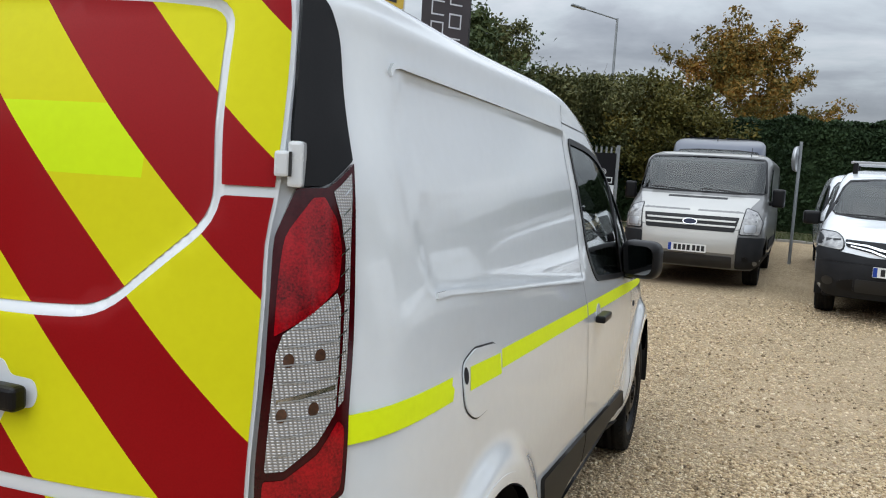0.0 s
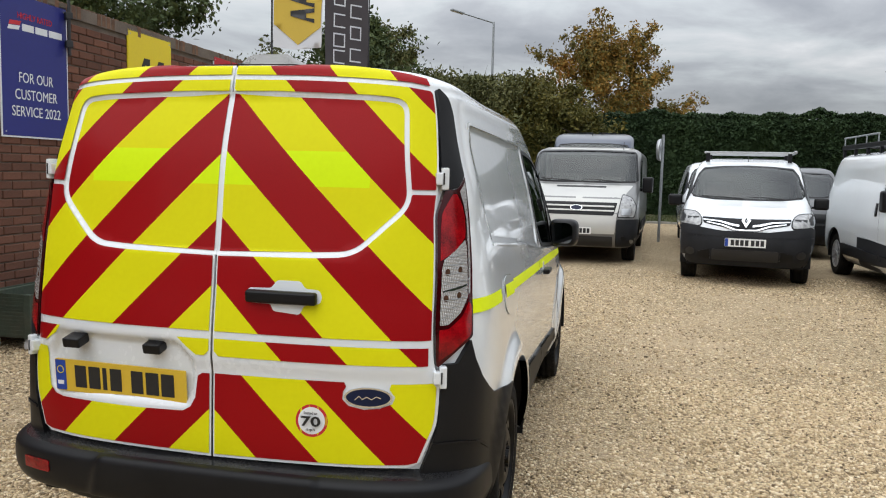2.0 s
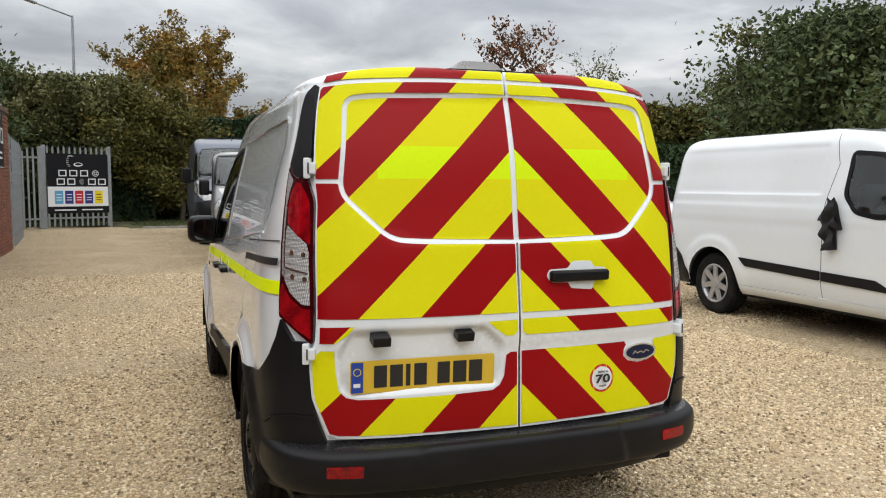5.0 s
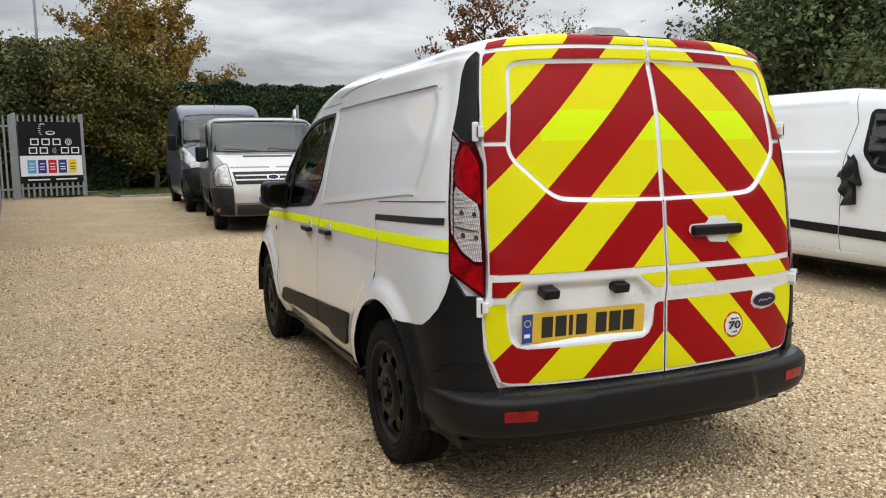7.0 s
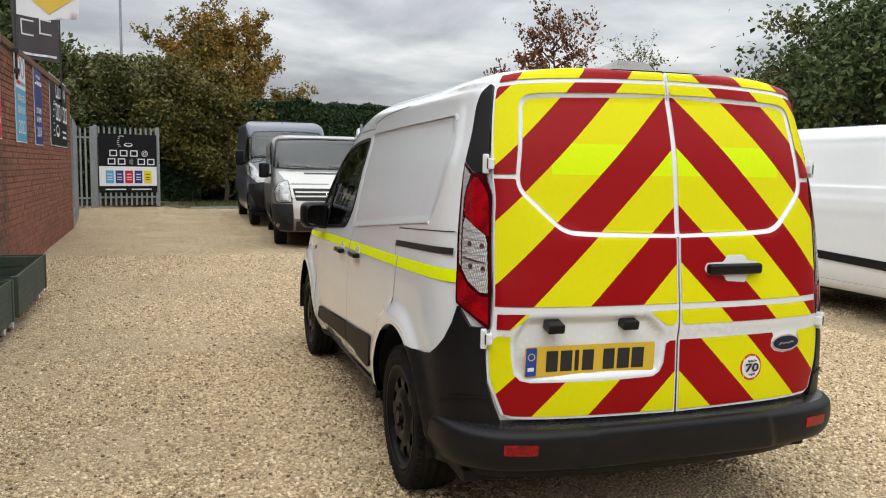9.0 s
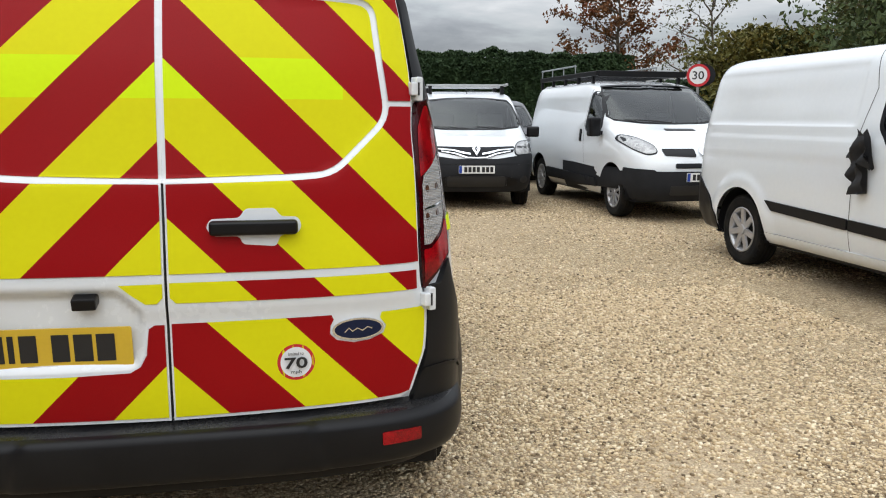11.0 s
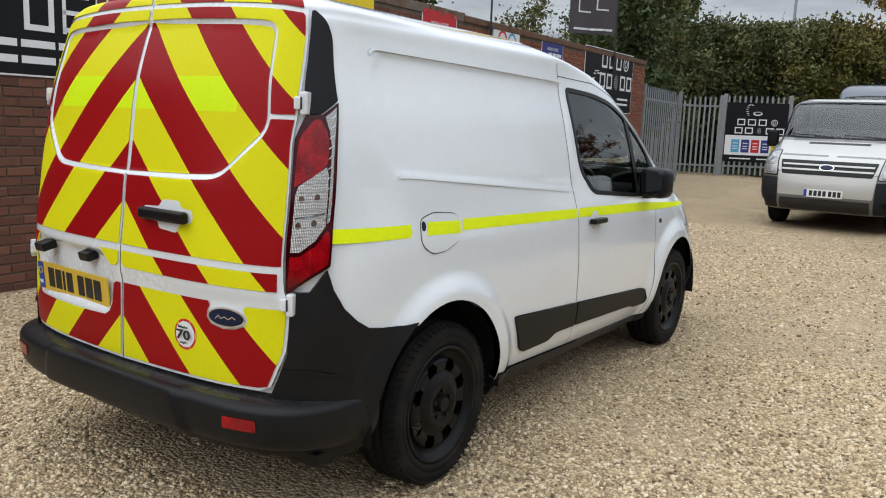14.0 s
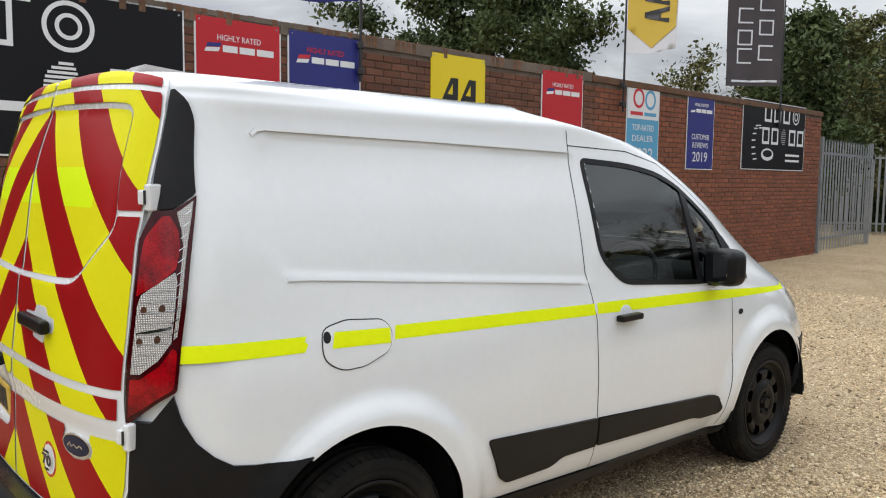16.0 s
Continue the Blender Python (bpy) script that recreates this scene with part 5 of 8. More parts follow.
for half in (1, -1):
    q = [(half * x, z) for x, z in [(0.002, 1.14), (.30, 1.14), (.60, 1.15), (.735, 1.17), (.655, 1.50), (.58, 1.68), (.30, 1.705), (0.002, 1.715)]]
    g = lay("windscreen", VAN, q, GLASSFRONT, van, "curved windscreen", off=.001, grid=.08, to=to_front)
    g.visible_shadow = False
    lay("head_lamp", VAN, [flank(2.98, .93, half), flank(3.12, .92, half), flank(3.26, .86, half), flank(3.30, .76, half), flank(3.12, .80, half), flank(2.96, .90, half)], LAMPCLEAR, van, "clear swept-back head lamp", off=.004, depth=.02, grid=.04)
    lay("front_bumper", VAN, [flank(3.10, .62, half), flank(3.36, .62, half), (half * float(VAN.s_front(.002, .62)[0]), .62), (half * float(VAN.s_front(.002, .26)[0]), .26), flank(3.05, .26, half)], BLACKPLASTIC, van, "black front bumper", off=.006, depth=.02, grid=.06)
# roof beacon
beacon = thing("roof_beacon", "low beige-grey beacon with a smoky wedge lens on the roof", "beacon", at=pose(.005, -.20, 1.834))
part("beacon_base", box(-.118, .118, -.22, .14, 0, .022, .010), GREYPLASTIC, beacon)
bm = bmesh.new()
lo = [(-.110, -.212, .022), (.110, -.212, .022), (.110, .13, .022), (-.110, .13, .022)]
hi = [(-.078, -.18, .070), (.078, -.18, .070), (.086, .08, .045), (-.086, .08, .045)]
a, b = [bm.verts.new(p) for p in lo], [bm.verts.new(p) for p in hi]
bm.faces.new(b)
for i in range(4):
    bm.faces.new((a[i], a[(i + 1) % 4], b[(i + 1) % 4], b[i]))
bmesh.ops.bevel(bm, geom=list(bm.edges), offset=.010, segments=3, affect="EDGES")
part("beacon_lens", bm, BEACONLENS, beacon, "smoky grey lens", smooth=True)
# high brake lamp strip in the roof edge
lay("roof_edge_film", VAN, [(float(VAN.s_rear(x, z)[0]), z) for x, z in ((-.20, 1.8315), (.20, 1.8315), (.235, 1.8365), (.19, 1.8395), (-.19, 1.8395), (-.235, 1.8365))], DARKRED, van, "dark red film along the roof edge", off=.004, grid=.05)
# cabin: seats, dashboard, steering wheel
for cx in (.40, -.02, -.40):
    seat = part("seat_back", box(cx - .21, cx + .21, 1.20, 1.36, .62, 1.18, .05, seg=4), SEAT, van, smooth=True)
    part("seat_cushion", box(cx - .21, cx + .21, 1.30, 1.78, .50, .66, .05, seg=4), SEAT, van, smooth=True)
    part("headrest", box(cx - .11, cx + .11, 1.20, 1.30, 1.20, 1.36, .04, seg=4), SEAT, van, smooth=True)
part("dashboard", box(-.74, .74, 2.15, 2.72, .72, 1.06, .08, seg=4), CABIN, van, smooth=True)
v, f = [], []
for i in range(28):
    a = 2 * math.pi * i / 28
    for j in range(8):
        b = 2 * math.pi * j / 8
        rr = .18 + .016 * math.cos(b)
        v.append((rr * math.cos(a), .016 * math.sin(b), rr * math.sin(a)))
f = [(i * 8 + j, i * 8 + (j + 1) % 8, ((i + 1) % 28) * 8 + (j + 1) % 8, ((i + 1) % 28) * 8 + j) for i in range(28) for j in range(8)]
link("steering_wheel", mesh_data("steering_wheel", v, f, GLOSSBLACK), van, "black steering wheel", pose(.40, 2.02, 1.02, -25, 0, 0))

# ---- yard ----
def yard_mesh():
    vs, fs = [], []
    xs = np.unique(np.concatenate([np.linspace(-60, 60, 41), np.linspace(-12, 14, 105)]))
    ys = np.unique(np.concatenate([np.linspace(-60, 120, 46), np.linspace(-8, 26, 137)]))
    for y in ys:
        for x in xs:
            near = max(0.0, 1 - max(0, abs(x - 1) - 9) / 6) * max(0.0, 1 - max(0, abs(y - 6) - 16) / 8)
            h = gz(x, y) + near * (0.022 * noise.noise((x * .45, y * .45, 3)) + 0.010 * noise.noise((x * 1.7, y * 1.7, 9)))
            dx, dy = max(0, abs(x) - .95), max(0, abs(y - 1.33) - 1.75)
            if dx < .8 and dy < .8:
                k = max(dx, dy) / .8
                h = h * k * k + gz(x, y) * (1 - k * k)
            vs.append((x, y, h))
    n = len(xs)
    for j in range(len(ys) - 1):
        for i in range(n - 1):
            fs.append((j * n + i, j * n + i + 1, (j + 1) * n + i + 1, (j + 1) * n + i))
    return vs, fs


def gravel_material():
    m = bpy.data.materials.new("compacted_gravel")
    n, l, b = nodes_of(m)
    tc = n.new("ShaderNodeTexCoord")
    vo, vo2 = n.new("ShaderNodeTexVoronoi"), n.new("ShaderNodeTexVoronoi")
    vo.inputs["Scale"].default_value, vo2.inputs["Scale"].default_value = 62, 30
    for v in (vo, vo2):
        v.inputs["Randomness"].default_value = 1.0
        l.new(tc.outputs["Object"], v.inputs["Vector"])
    ramp = n.new("ShaderNodeValToRGB")
    e = ramp.color_ramp.elements
    e[0].color, e[1].color = (0.260, 0.185, 0.108, 1), (0.800, 0.670, 0.465, 1)
    for p, c in ((0.3, (0.500, 0.375, 0.222, 1)), (0.6, (0.620, 0.480, 0.290, 1)), (0.85, (0.720, 0.578, 0.368, 1))):
        e.new(p).color = c
    sep = n.new("ShaderNodeSeparateColor")
    l.new(vo.outputs["Color"], sep.inputs[0])
    l.new(sep.outputs[0], ramp.inputs[0])
    # broad worn and damp tracks
    big, wide, mr, mx = n.new("ShaderNodeTexNoise"), n.new("ShaderNodeTexNoise"), n.new("ShaderNodeMapRange"), n.new("ShaderNodeMix")
    big.inputs["Scale"].default_value, big.inputs["Detail"].default_value, big.inputs["Roughness"].default_value = 0.75, 7, 0.62
    wide.inputs["Scale"].default_value, wide.inputs["Detail"].default_value = 5.0, 5
    for t in (big, wide):
        l.new(tc.outputs["Object"], t.inputs["Vector"])
    mr.inputs["From Min"].default_value, mr.inputs["From Max"].default_value, mr.inputs["To Max"].default_value = 0.47, 0.66, 0.75
    l.new(big.outputs["Fac"], mr.inputs["Value"])
    mx.data_type = "RGBA"
    l.new(mr.outputs[0], mx.inputs[0])
    l.new(ramp.outputs[0], mx.inputs[6])
    fines = n.new("ShaderNodeValToRGB")
    fines.color_ramp.elements[0].color, fines.color_ramp.elements[1].color = (0.400, 0.300, 0.190, 1), (0.640, 0.505, 0.335, 1)
    l.new(wide.outputs["Fac"], fines.inputs[0])
    l.new(fines.outputs[0], mx.inputs[7])
    # shade in the joints between the pebbles, painted as a dark earth colour
    edge, gap, crevice_shade = n.new("ShaderNodeTexVoronoi"), n.new("ShaderNodeMapRange"), n.new("ShaderNodeMix")
    edge.feature = "DISTANCE_TO_EDGE"
    edge.inputs["Scale"].default_value = 62
    l.new(tc.outputs["Object"], edge.inputs["Vector"])
    gap.inputs["From Max"].default_value, gap.inputs["To Min"].default_value, gap.inputs["To Max"].default_value = 0.16, 0.85, 0.0
    l.new(edge.outputs["Distance"], gap.inputs["Value"])
    crevice_shade.data_type = "RGBA"
    worn = n.new("ShaderNodeMath")
    worn.operation = "MULTIPLY"
    keep = n.new("ShaderNodeMapRange")
    keep.inputs["To Min"].default_value, keep.inputs["To Max"].default_value, keep.inputs["From Max"].default_value = 1.0, 0.25, 0.75
    l.new(mr.outputs[0], keep.inputs["Value"])
    l.new(gap.outputs[0], worn.inputs[0])
    l.new(keep.outputs[0], worn.inputs[1])
    l.new(worn.outputs[0], crevice_shade.inputs[0])
    l.new(mx.outputs[2], crevice_shade.inputs[6])
    crevice_shade.inputs[7].default_value = (0.14, 0.098, 0.058, 1)
    l.new(crevice_shade.outputs[2], b.inputs["Base Color"])
    b.inputs["Roughness"].default_value, b.inputs["Specular IOR Level"].default_value = 0.9, 0.25
    h = n.new("ShaderNodeMath")
    h.operation = "MULTIPLY_ADD"
    h.inputs[1].default_value = -1.0
    l.new(vo.outputs["Distance"], h.inputs[0])
    l.new(sep.outputs[1], h.inputs[2])
    bp, bp2 = n.new("ShaderNodeBump"), n.new("ShaderNodeBump")
    bp.inputs["Strength"].default_value, bp.inputs["Distance"].default_value = 1.0, 0.016
    l.new(h.outputs[0], bp.inputs["Height"])
    bp2.inputs["Strength"].default_value, bp2.inputs["Distance"].default_value = 0.5, 0.012
    l.new(vo2.outputs["Distance"], bp2.inputs["Height"])
    l.new(bp2.outputs[0], bp.inputs["Normal"])
    l.new(bp.outputs[0], b.inputs["Normal"])
    return m


GRAVEL = gravel_material()
v, f = yard_mesh()
ground = link("ground", mesh_data("ground", v, f, GRAVEL))
tagged(ground, "pale buff gravel yard with worn damp patches", "ground", kind="structure")

# ---- boundary wall ----
WA, WB = Vector((-3.58, 0.6, 0)), Vector((-4.07, 18.0, 0))
WD = (WB - WA).normalized()
WYAW = math.degrees(math.atan2(WD.y, WD.x))
WALL_U0, WALL_U1, WALL_H, WALL_T = -5.5, 14.1, 2.92, 0.22


def on_wall(u, z, out=0.0):
    """A place on the wall's face, u metres along it; the local x runs along the wall and local -y looks out of it."""
    p = WA + WD * u
    nrm = Vector((WD.y, -WD.x, 0))
    return pose(p.x + nrm.x * out, p.y + nrm.y * out, z, 0, 0, WYAW)

wall = thing("wall_west", "red-brown brick boundary wall with a brick-on-edge coping", "wall", kind="structure", at=on_wall(0, 0))
part("core", box(WALL_U0, WALL_U1, .012, WALL_T - .012, -.1, WALL_H - .02), MORTAR, wall, "grey-brown mortar joints")
BL, BH, BD, BJ = .215, .065, .10, .010


def brick_data(w, h, d, mat, name="brick"):
    """One brick, its front edges worn round; centred on its front face, y running into the wall."""
    b = .006
    v = [(-w / 2, b, -h / 2), (w / 2, b, -h / 2), (w / 2, b, h / 2), (-w / 2, b, h / 2), (-w / 2 + b, 0, -h / 2 + b), (w / 2 - b, 0, -h / 2 + b), (w / 2 - b, 0, h / 2 - b), (-w / 2 + b, 0, h / 2 - b),
         (-w / 2, d, -h / 2), (w / 2, d, -h / 2), (w / 2, d, h / 2), (-w / 2, d, h / 2)]
    f = [(4, 5, 6, 7), (0, 1, 5, 4), (1, 2, 6, 5), (2, 3, 7, 6), (3, 0, 4, 7), (1, 0, 8, 9), (2, 1, 9, 10), (3, 2, 10, 11), (0, 3, 11, 8)]
    return v, f


rng = random.Random(4)
COURSES = int((WALL_H - .115) / (BH + BJ))
BASE = -.02
near, far, orange = [], [], []
for k in range(COURSES):
    z = BASE + (k + .5) * (BH + BJ)
    u = WALL_U0 + (0 if k % 2 else (BL + BJ) / 2)
    while u < WALL_U1 - .05:
        w = min(BL, WALL_U1 - u)
        c = (u + w / 2, rng.uniform(-.003, .003), z + rng.uniform(-.0015, .0015), w)
        (near if .0 < u < 3.3 and .35 < z < 1.70 and len(near) < 290 else orange if u > 6.45 else far).append(c)
        u += BL + BJ
me_brick = mesh_data("brick", *brick_data(BL, BH, BD, BRICK), BRICK, smooth=False)


def bulk(rows, mat, name, h, d, label):
    vs, fs = [], []
    for u, y, z, w in rows:
        v, f = brick_data(w, h, d, mat)
        o = len(vs)
        vs += [(a + u, b + y, c + z) for a, b, c in v]
        fs += [tuple(i + o for i in q) for q in f]
    return tagged(link(name, mesh_data(name, vs, fs, mat, smooth=False), wall, label), kind="stuff")


bulk(far, BRICKSTUFF, "brickwork", BH, BD, "red-brown brickwork with weathered joints")
bulk(orange, BRICKORANGE, "brickwork", BH, BD, "orange-brown brickwork further along the wall")
# coping: bricks on edge near the yard, then a plain brick course
vs, fs = [], []
u = WALL_U0
me_cope = mesh_data("coping_brick", *brick_data(.065, .115, .24, COPING), COPING, smooth=False)
copes = []
while u < 6.45:
    copes.append(u + .0325)
    u += .075 + rng.uniform(-.001, .003)
part("coping_bed", box(WALL_U0, 6.45, -.012, WALL_T + .012, WALL_H - .12, WALL_H - .01), MORTAR, wall)
part("flat_coping", box(6.45, WALL_U1, -.025, WALL_T + .025, WALL_H - .12, WALL_H - .03, .012), COPING, wall, "weathered brown coping course")

# ---- signs on the wall ----
def board(name, label, u0, u1, z0, z1, mat, group="signs on the wall", edge=None):
    ob = thing(name, label, "sign", group, at=on_wall((u0 + u1) / 2, (z0 + z1) / 2, .012))
    w, h = u1 - u0, z1 - z0
    if edge:
        plate("edge", rect(-w / 2, w / 2, -h / 2, h / 2), .010, edge, ob)
        plate("panel", rect(-w / 2 + .014, w / 2 - .014, -h / 2 + .014, h / 2 - .014), .002, mat, ob, at=pose(0, -.002, 0))
    else:
        plate("panel", rect(-w / 2, w / 2, -h / 2, h / 2), .010, mat, ob, at=pose(0, 0, 0))
    for sx in (-1, 1):
        for sz in (-1, 1):
            part("screw", tube((sx * (w / 2 - .045), -.006, sz * (h / 2 - .045)), (sx * (w / 2 - .045), .0, sz * (h / 2 - .045)), .008, None, 8), ALU, ob)
    return ob


def say(ob, text, x, z, h, w, mat=None, bold=.0):
    return lettering("words", text, h, w, mat or SIGNWHITE, ob, pose(x, -.0045, z), bold=bold, thick=.001)


def shape(ob, poly, mat, holes=(), y=-.0045, name="mark"):
    return plate(name, poly, .0015, mat, ob, at=pose(0, y, 0), holes=holes)


def frame_shape(ob, x0, x1, z0, z1, t, mat):
    shape(ob, rect(x0, x1, z0, z1), mat, (rect(x0 + t, x1 - t, z0 + t, z1 - t),))


def double_bar(ob, x0, x1, z0, z1, t, mat):
    """A plain outlined block, standing for a letter of a logo."""
    frame_shape(ob, x0, x1, z0, z1, t, mat)


def ring_logo(ob, cx, cz, r, mat):
    shape(ob, ellipse(cx, cz, r, r, 32), mat, (ellipse(cx, cz, r * .82, r * .82, 32),))
    shape(ob, ellipse(cx, cz, r * .52, r * .52, 28), mat, (ellipse(cx, cz, r * .36, r * .36, 28),))


def striped_disc(ob, cx, cz, r, mat, n=8):
    for i in range(n):
        z = cz - r + 2 * r * (i + .5) / n
        hw = math.sqrt(max(0, r * r - (z - cz) ** 2))
        shape(ob, [(cx - hw, z - r * .05), (cx + hw * .35, z - r * .05), (cx + hw * .35, z + r * .06), (cx - hw, z + r * .06)], mat)


def block_logo(ob, cx, cz, w, h, mat, disc=True):
    """Two rows of plain outlined blocks with a ring and a striped disc."""
    lh, t = h * .42, h * .045
    lw = w / 5.2
    for i, kind in enumerate("bbbr"):
        x = cx - w * .5 + i * lw * 1.12 + (lw * .2)
        if kind == "r":
            ring_logo(ob, x + lw / 2, cz + h * .28, lh / 2, mat)
        else:
            double_bar(ob, x, x + lw * .82, cz + h * .28 - lh / 2, cz + h * .28 + lh / 2, t * 1.5, mat)
    for i, kind in enumerate("bbdbb"):
        x = cx - w * .5 + i * lw * 1.08
        if kind == "d":
            striped_disc(ob, x + lw / 2, cz - h * .28, lh / 2, GREYINK)
        else:
            double_bar(ob, x, x + lw * .82, cz - h * .28 - lh / 2, cz - h * .28 + lh / 2, t * 1.5, mat)


def swoosh(ob, cx, cz, r, mat):
    """The emblem: curved stripes beside a slanted wheel shape."""
    for i in range(9):
        a = math.radians(60 + i * 22)
        x, z = cx + r * .9 * math.cos(a) * .6, cz + r * math.sin(a)
        shape(ob, [(x - r * .30, z - r * .05), (x + r * .12, z - r * .01), (x + r * .12, z + r * .05), (x - r * .30, z + r * .03)], mat)
    shape(ob, ellipse(cx + r * 1.1, cz - r * .55, r * .75, r * .34, 28), mat, (ellipse(cx + r * 1.12, cz - r * .50, r * .58, r * .20, 28),))


big = board("wall_sign", "large black sign board with white outlined logo shapes", -2.35, .80, 1.64, 2.87, SIGNBLACK, edge=SIGNWHITE)
lh = .38
for k, x in enumerate((-1.30, -.86, -.42)):
    double_bar(big, x, x + .34, .17, .17 + lh, .045, SIGNWHITE)
shape(big, [(.02, .50), (.40, .50), (.40, .55), (.02, .55)], SIGNWHITE)
frame_shape(big, .145, .275, .17, .52, .040, SIGNWHITE)
ring_logo(big, .66, .36, .19, SIGNWHITE)
frame_shape(big, -.42, -.10, -.30, .07, .045, SIGNWHITE)
shape(big, [(.02, .08), (.09, .08), (.09, -.22), (.40, -.22), (.40, -.29), (.02, -.29)], SIGNWHITE)
striped_disc(big, .66, -.09, .19, SIGNWHITE, 11)
frame_shape(big, .96, 1.20, -.27, .08, .045, SIGNWHITE)
for i in range(3):
    shape(big, [(1.27, .05 - i * .135), (1.50, .05 - i * .135), (1.50, .015 - i * .135), (1.27, .015 - i * .135)], SIGNWHITE)
shape(big, rect(1.27, 1.30, -.27, .05), SIGNWHITE)
shape(big, ellipse(-.35, -.43, .42, .13, 36), SIGNWHITE, (ellipse(-.33, -.41, .36, .085, 36),))
for z in (-.37, -.49):
    for x0, x1 in ((.55, .90), (.93, 1.20), (1.23, 1.46)):
        shape(big, rect(x0, x1, z - .028, z + .028), SIGNWHITE, name="address_bar")

SIGN_Z0, SIGN_Z1 = 1.69, 2.87


def trader_board(u0, mat, label, words, award_red=False):
    ob = board("wall_sign", label, u0, u0 + .835, SIGN_Z0, SIGN_Z1, mat, edge=SIGNWHITE)
    say(ob, "HIGHLY RATED", .0, .415, .050, .42, SIGNORANGE if award_red else SIGNWHITE)
    shape(ob, [(-.33, .285), (-.20, .295), (-.185, .33), (-.315, .32)], SIGNWHITE)
    shape(ob, [(-.315, .325), (-.185, .335), (-.17, .37), (-.30, .36)], SIGNORANGE if award_red else SIGNBLUE)
    for x0, x1 in ((-.16, -.02), (.0, .15), (.17, .34)):
        shape(ob, rect(x0, x1, .295, .352), SIGNWHITE, name="logo_bar")
    for text, z, h, w in words:
        say(ob, text, 0, z, h, w)
    return ob


trader_board(.89, SIGNRED, "red sign board with white wording", (("CUSTOMER", -.10, .10, .50), ("SERVICE", -.24, .10, .46), ("2024", -.40, .10, .30)))
trader_board(1.80, SIGNBLUE, "navy blue sign board with white wording", (("FOR OUR", -.09, .085, .42), ("CUSTOMER", -.23, .085, .52), ("SERVICE 2022", -.37, .085, .60)), True)
aa = board("wall_sign", "yellow sign board with two black wedge shapes", 3.58, 4.42, SIGN_Z0, SIGN_Z1, SIGNYELLOW, edge=SIGNYELLOW)
for cx in (-.115, .165):
    shape(aa, [(cx - .20, -.02), (cx - .13, -.02), (cx - .09, .09), (cx + .02, .09), (cx + .02, -.02), (cx + .10, -.02), (cx + .10, .33), (cx - .01, .33)], INK,
          ([(cx - .06, .15), (cx + .02, .15), (cx + .02, .27)],))
say(aa, "DEALER", -.02, -.20, .085, .50, INK)
say(aa, "PROMISE", -.02, -.34, .085, .56, INK)
trader_board(5.43, SIGNRED, "red sign board with white customer service wording", (("FOR OUR", -.10, .085, .42), ("CUSTOMER", -.23, .085, .52), ("SERVICE 2021", -.37, .085, .62)))
cg = board("wall_sign", "white and sky blue sign board", 7.28, 8.12, SIGN_Z0, SIGN_Z1, SIGNSKY, edge=SIGNWHITE)
shape(cg, rect(-.40, .40, .10, .57), SIGNWHITE, y=-.0035, name="white_field")
shape(cg, ellipse(-.13, .39, .14, .14, 28), SIGNORANGE, (ellipse(-.13, .39, .10, .10, 28),), y=-.006)
shape(cg, ellipse(.17, .38, .14, .14, 28), SIGNSKY, (ellipse(.17, .38, .10, .10, 28),), y=-.006)
for x0, x1, m in ((-.33, -.02, SIGNORANGE), (.02, .33, SIGNSKY)):
    shape(cg, rect(x0, x1, .15, .20), m, y=-.006, name="logo_bar")
say(cg, "TOP-RATED", 0, -.02, .085, .56)
say(cg, "DEALER", 0, -.17, .085, .54)
say(cg, "2022", 0, -.39, .17, .54)
trader_board(8.92, SIGNBLUE, "navy blue sign board with customer reviews wording", (("CUSTOMER", -.08, .085, .54), ("REVIEWS", -.21, .085, .48), ("2019", -.39, .15, .46)))
agb = board("wall_sign", "black sign board with white outlined logo shapes", 10.74, 13.28, 1.72, 2.92, SIGNBLACK, edge=SIGNWHITE)
block_logo(agb, .35, .20, 1.75, .70, SIGNWHITE)
swoosh(agb, -.65, -.15, .32, SIGNWHITE)
for z in (-.32, -.42):
    shape(agb, rect(.45, 1.05, z - .02, z + .02), SIGNWHITE, name="address_bar")

# ---- feather flags on poles ----
NAVY_Z = 3.20
def flag(u, z1, label, turn=0):
    ob = thing("feather_flag", label, "flag", "flags along the wall", at=on_wall(u, 0, .06) @ pose(0, 0, 0, 0, 0, turn))
    part("pole", tube((0, 0, 2.45), (0, 0, z1 + .1), .016, .009, 12), POLEBLACK, ob)
    for z in (2.55, 2.80):
        part("bracket", box(-.03, .03, -.02, .06, z - .03, z + .03, .006), POLEBLACK, ob)
    return ob


def cloth_sheet(ob, name, poly, mat, wave, y0=0.0, label=""):
    """Cloth that hangs in shallow folds; poly in x-z."""
    v, t = triangulate(poly, .09)
    vs = [(a, y0 + wave(a, b), b) for a, b in v]
    return link(name, mesh_data(name, vs, [tuple(map(int, q)) for q in t], mat), ob, label)


def folds(a, b):
    return .05 * math.sin(a * 5 + b * 1.3) * min(1, abs(a) * 2) + .02 * math.sin(b * 4 + a * 9)


fl = flag(2.60, 6.5, "navy blue feather flag on a black pole", turn=-38)
cloth_sheet(fl, "cloth", [(-.02, NAVY_Z + .02), (-.35, NAVY_Z), (-.72, NAVY_Z + .04), (-.74, 5.2), (-.62, 6.0), (-.35, 6.4), (-.02, 6.5)], FLAGNAVY, folds, label="navy flag cloth")
fy = flag(7.12, 6.4, "gold and white feather flag on a black pole", turn=100)


def slack(a, b):
    return folds(a, b) * .35


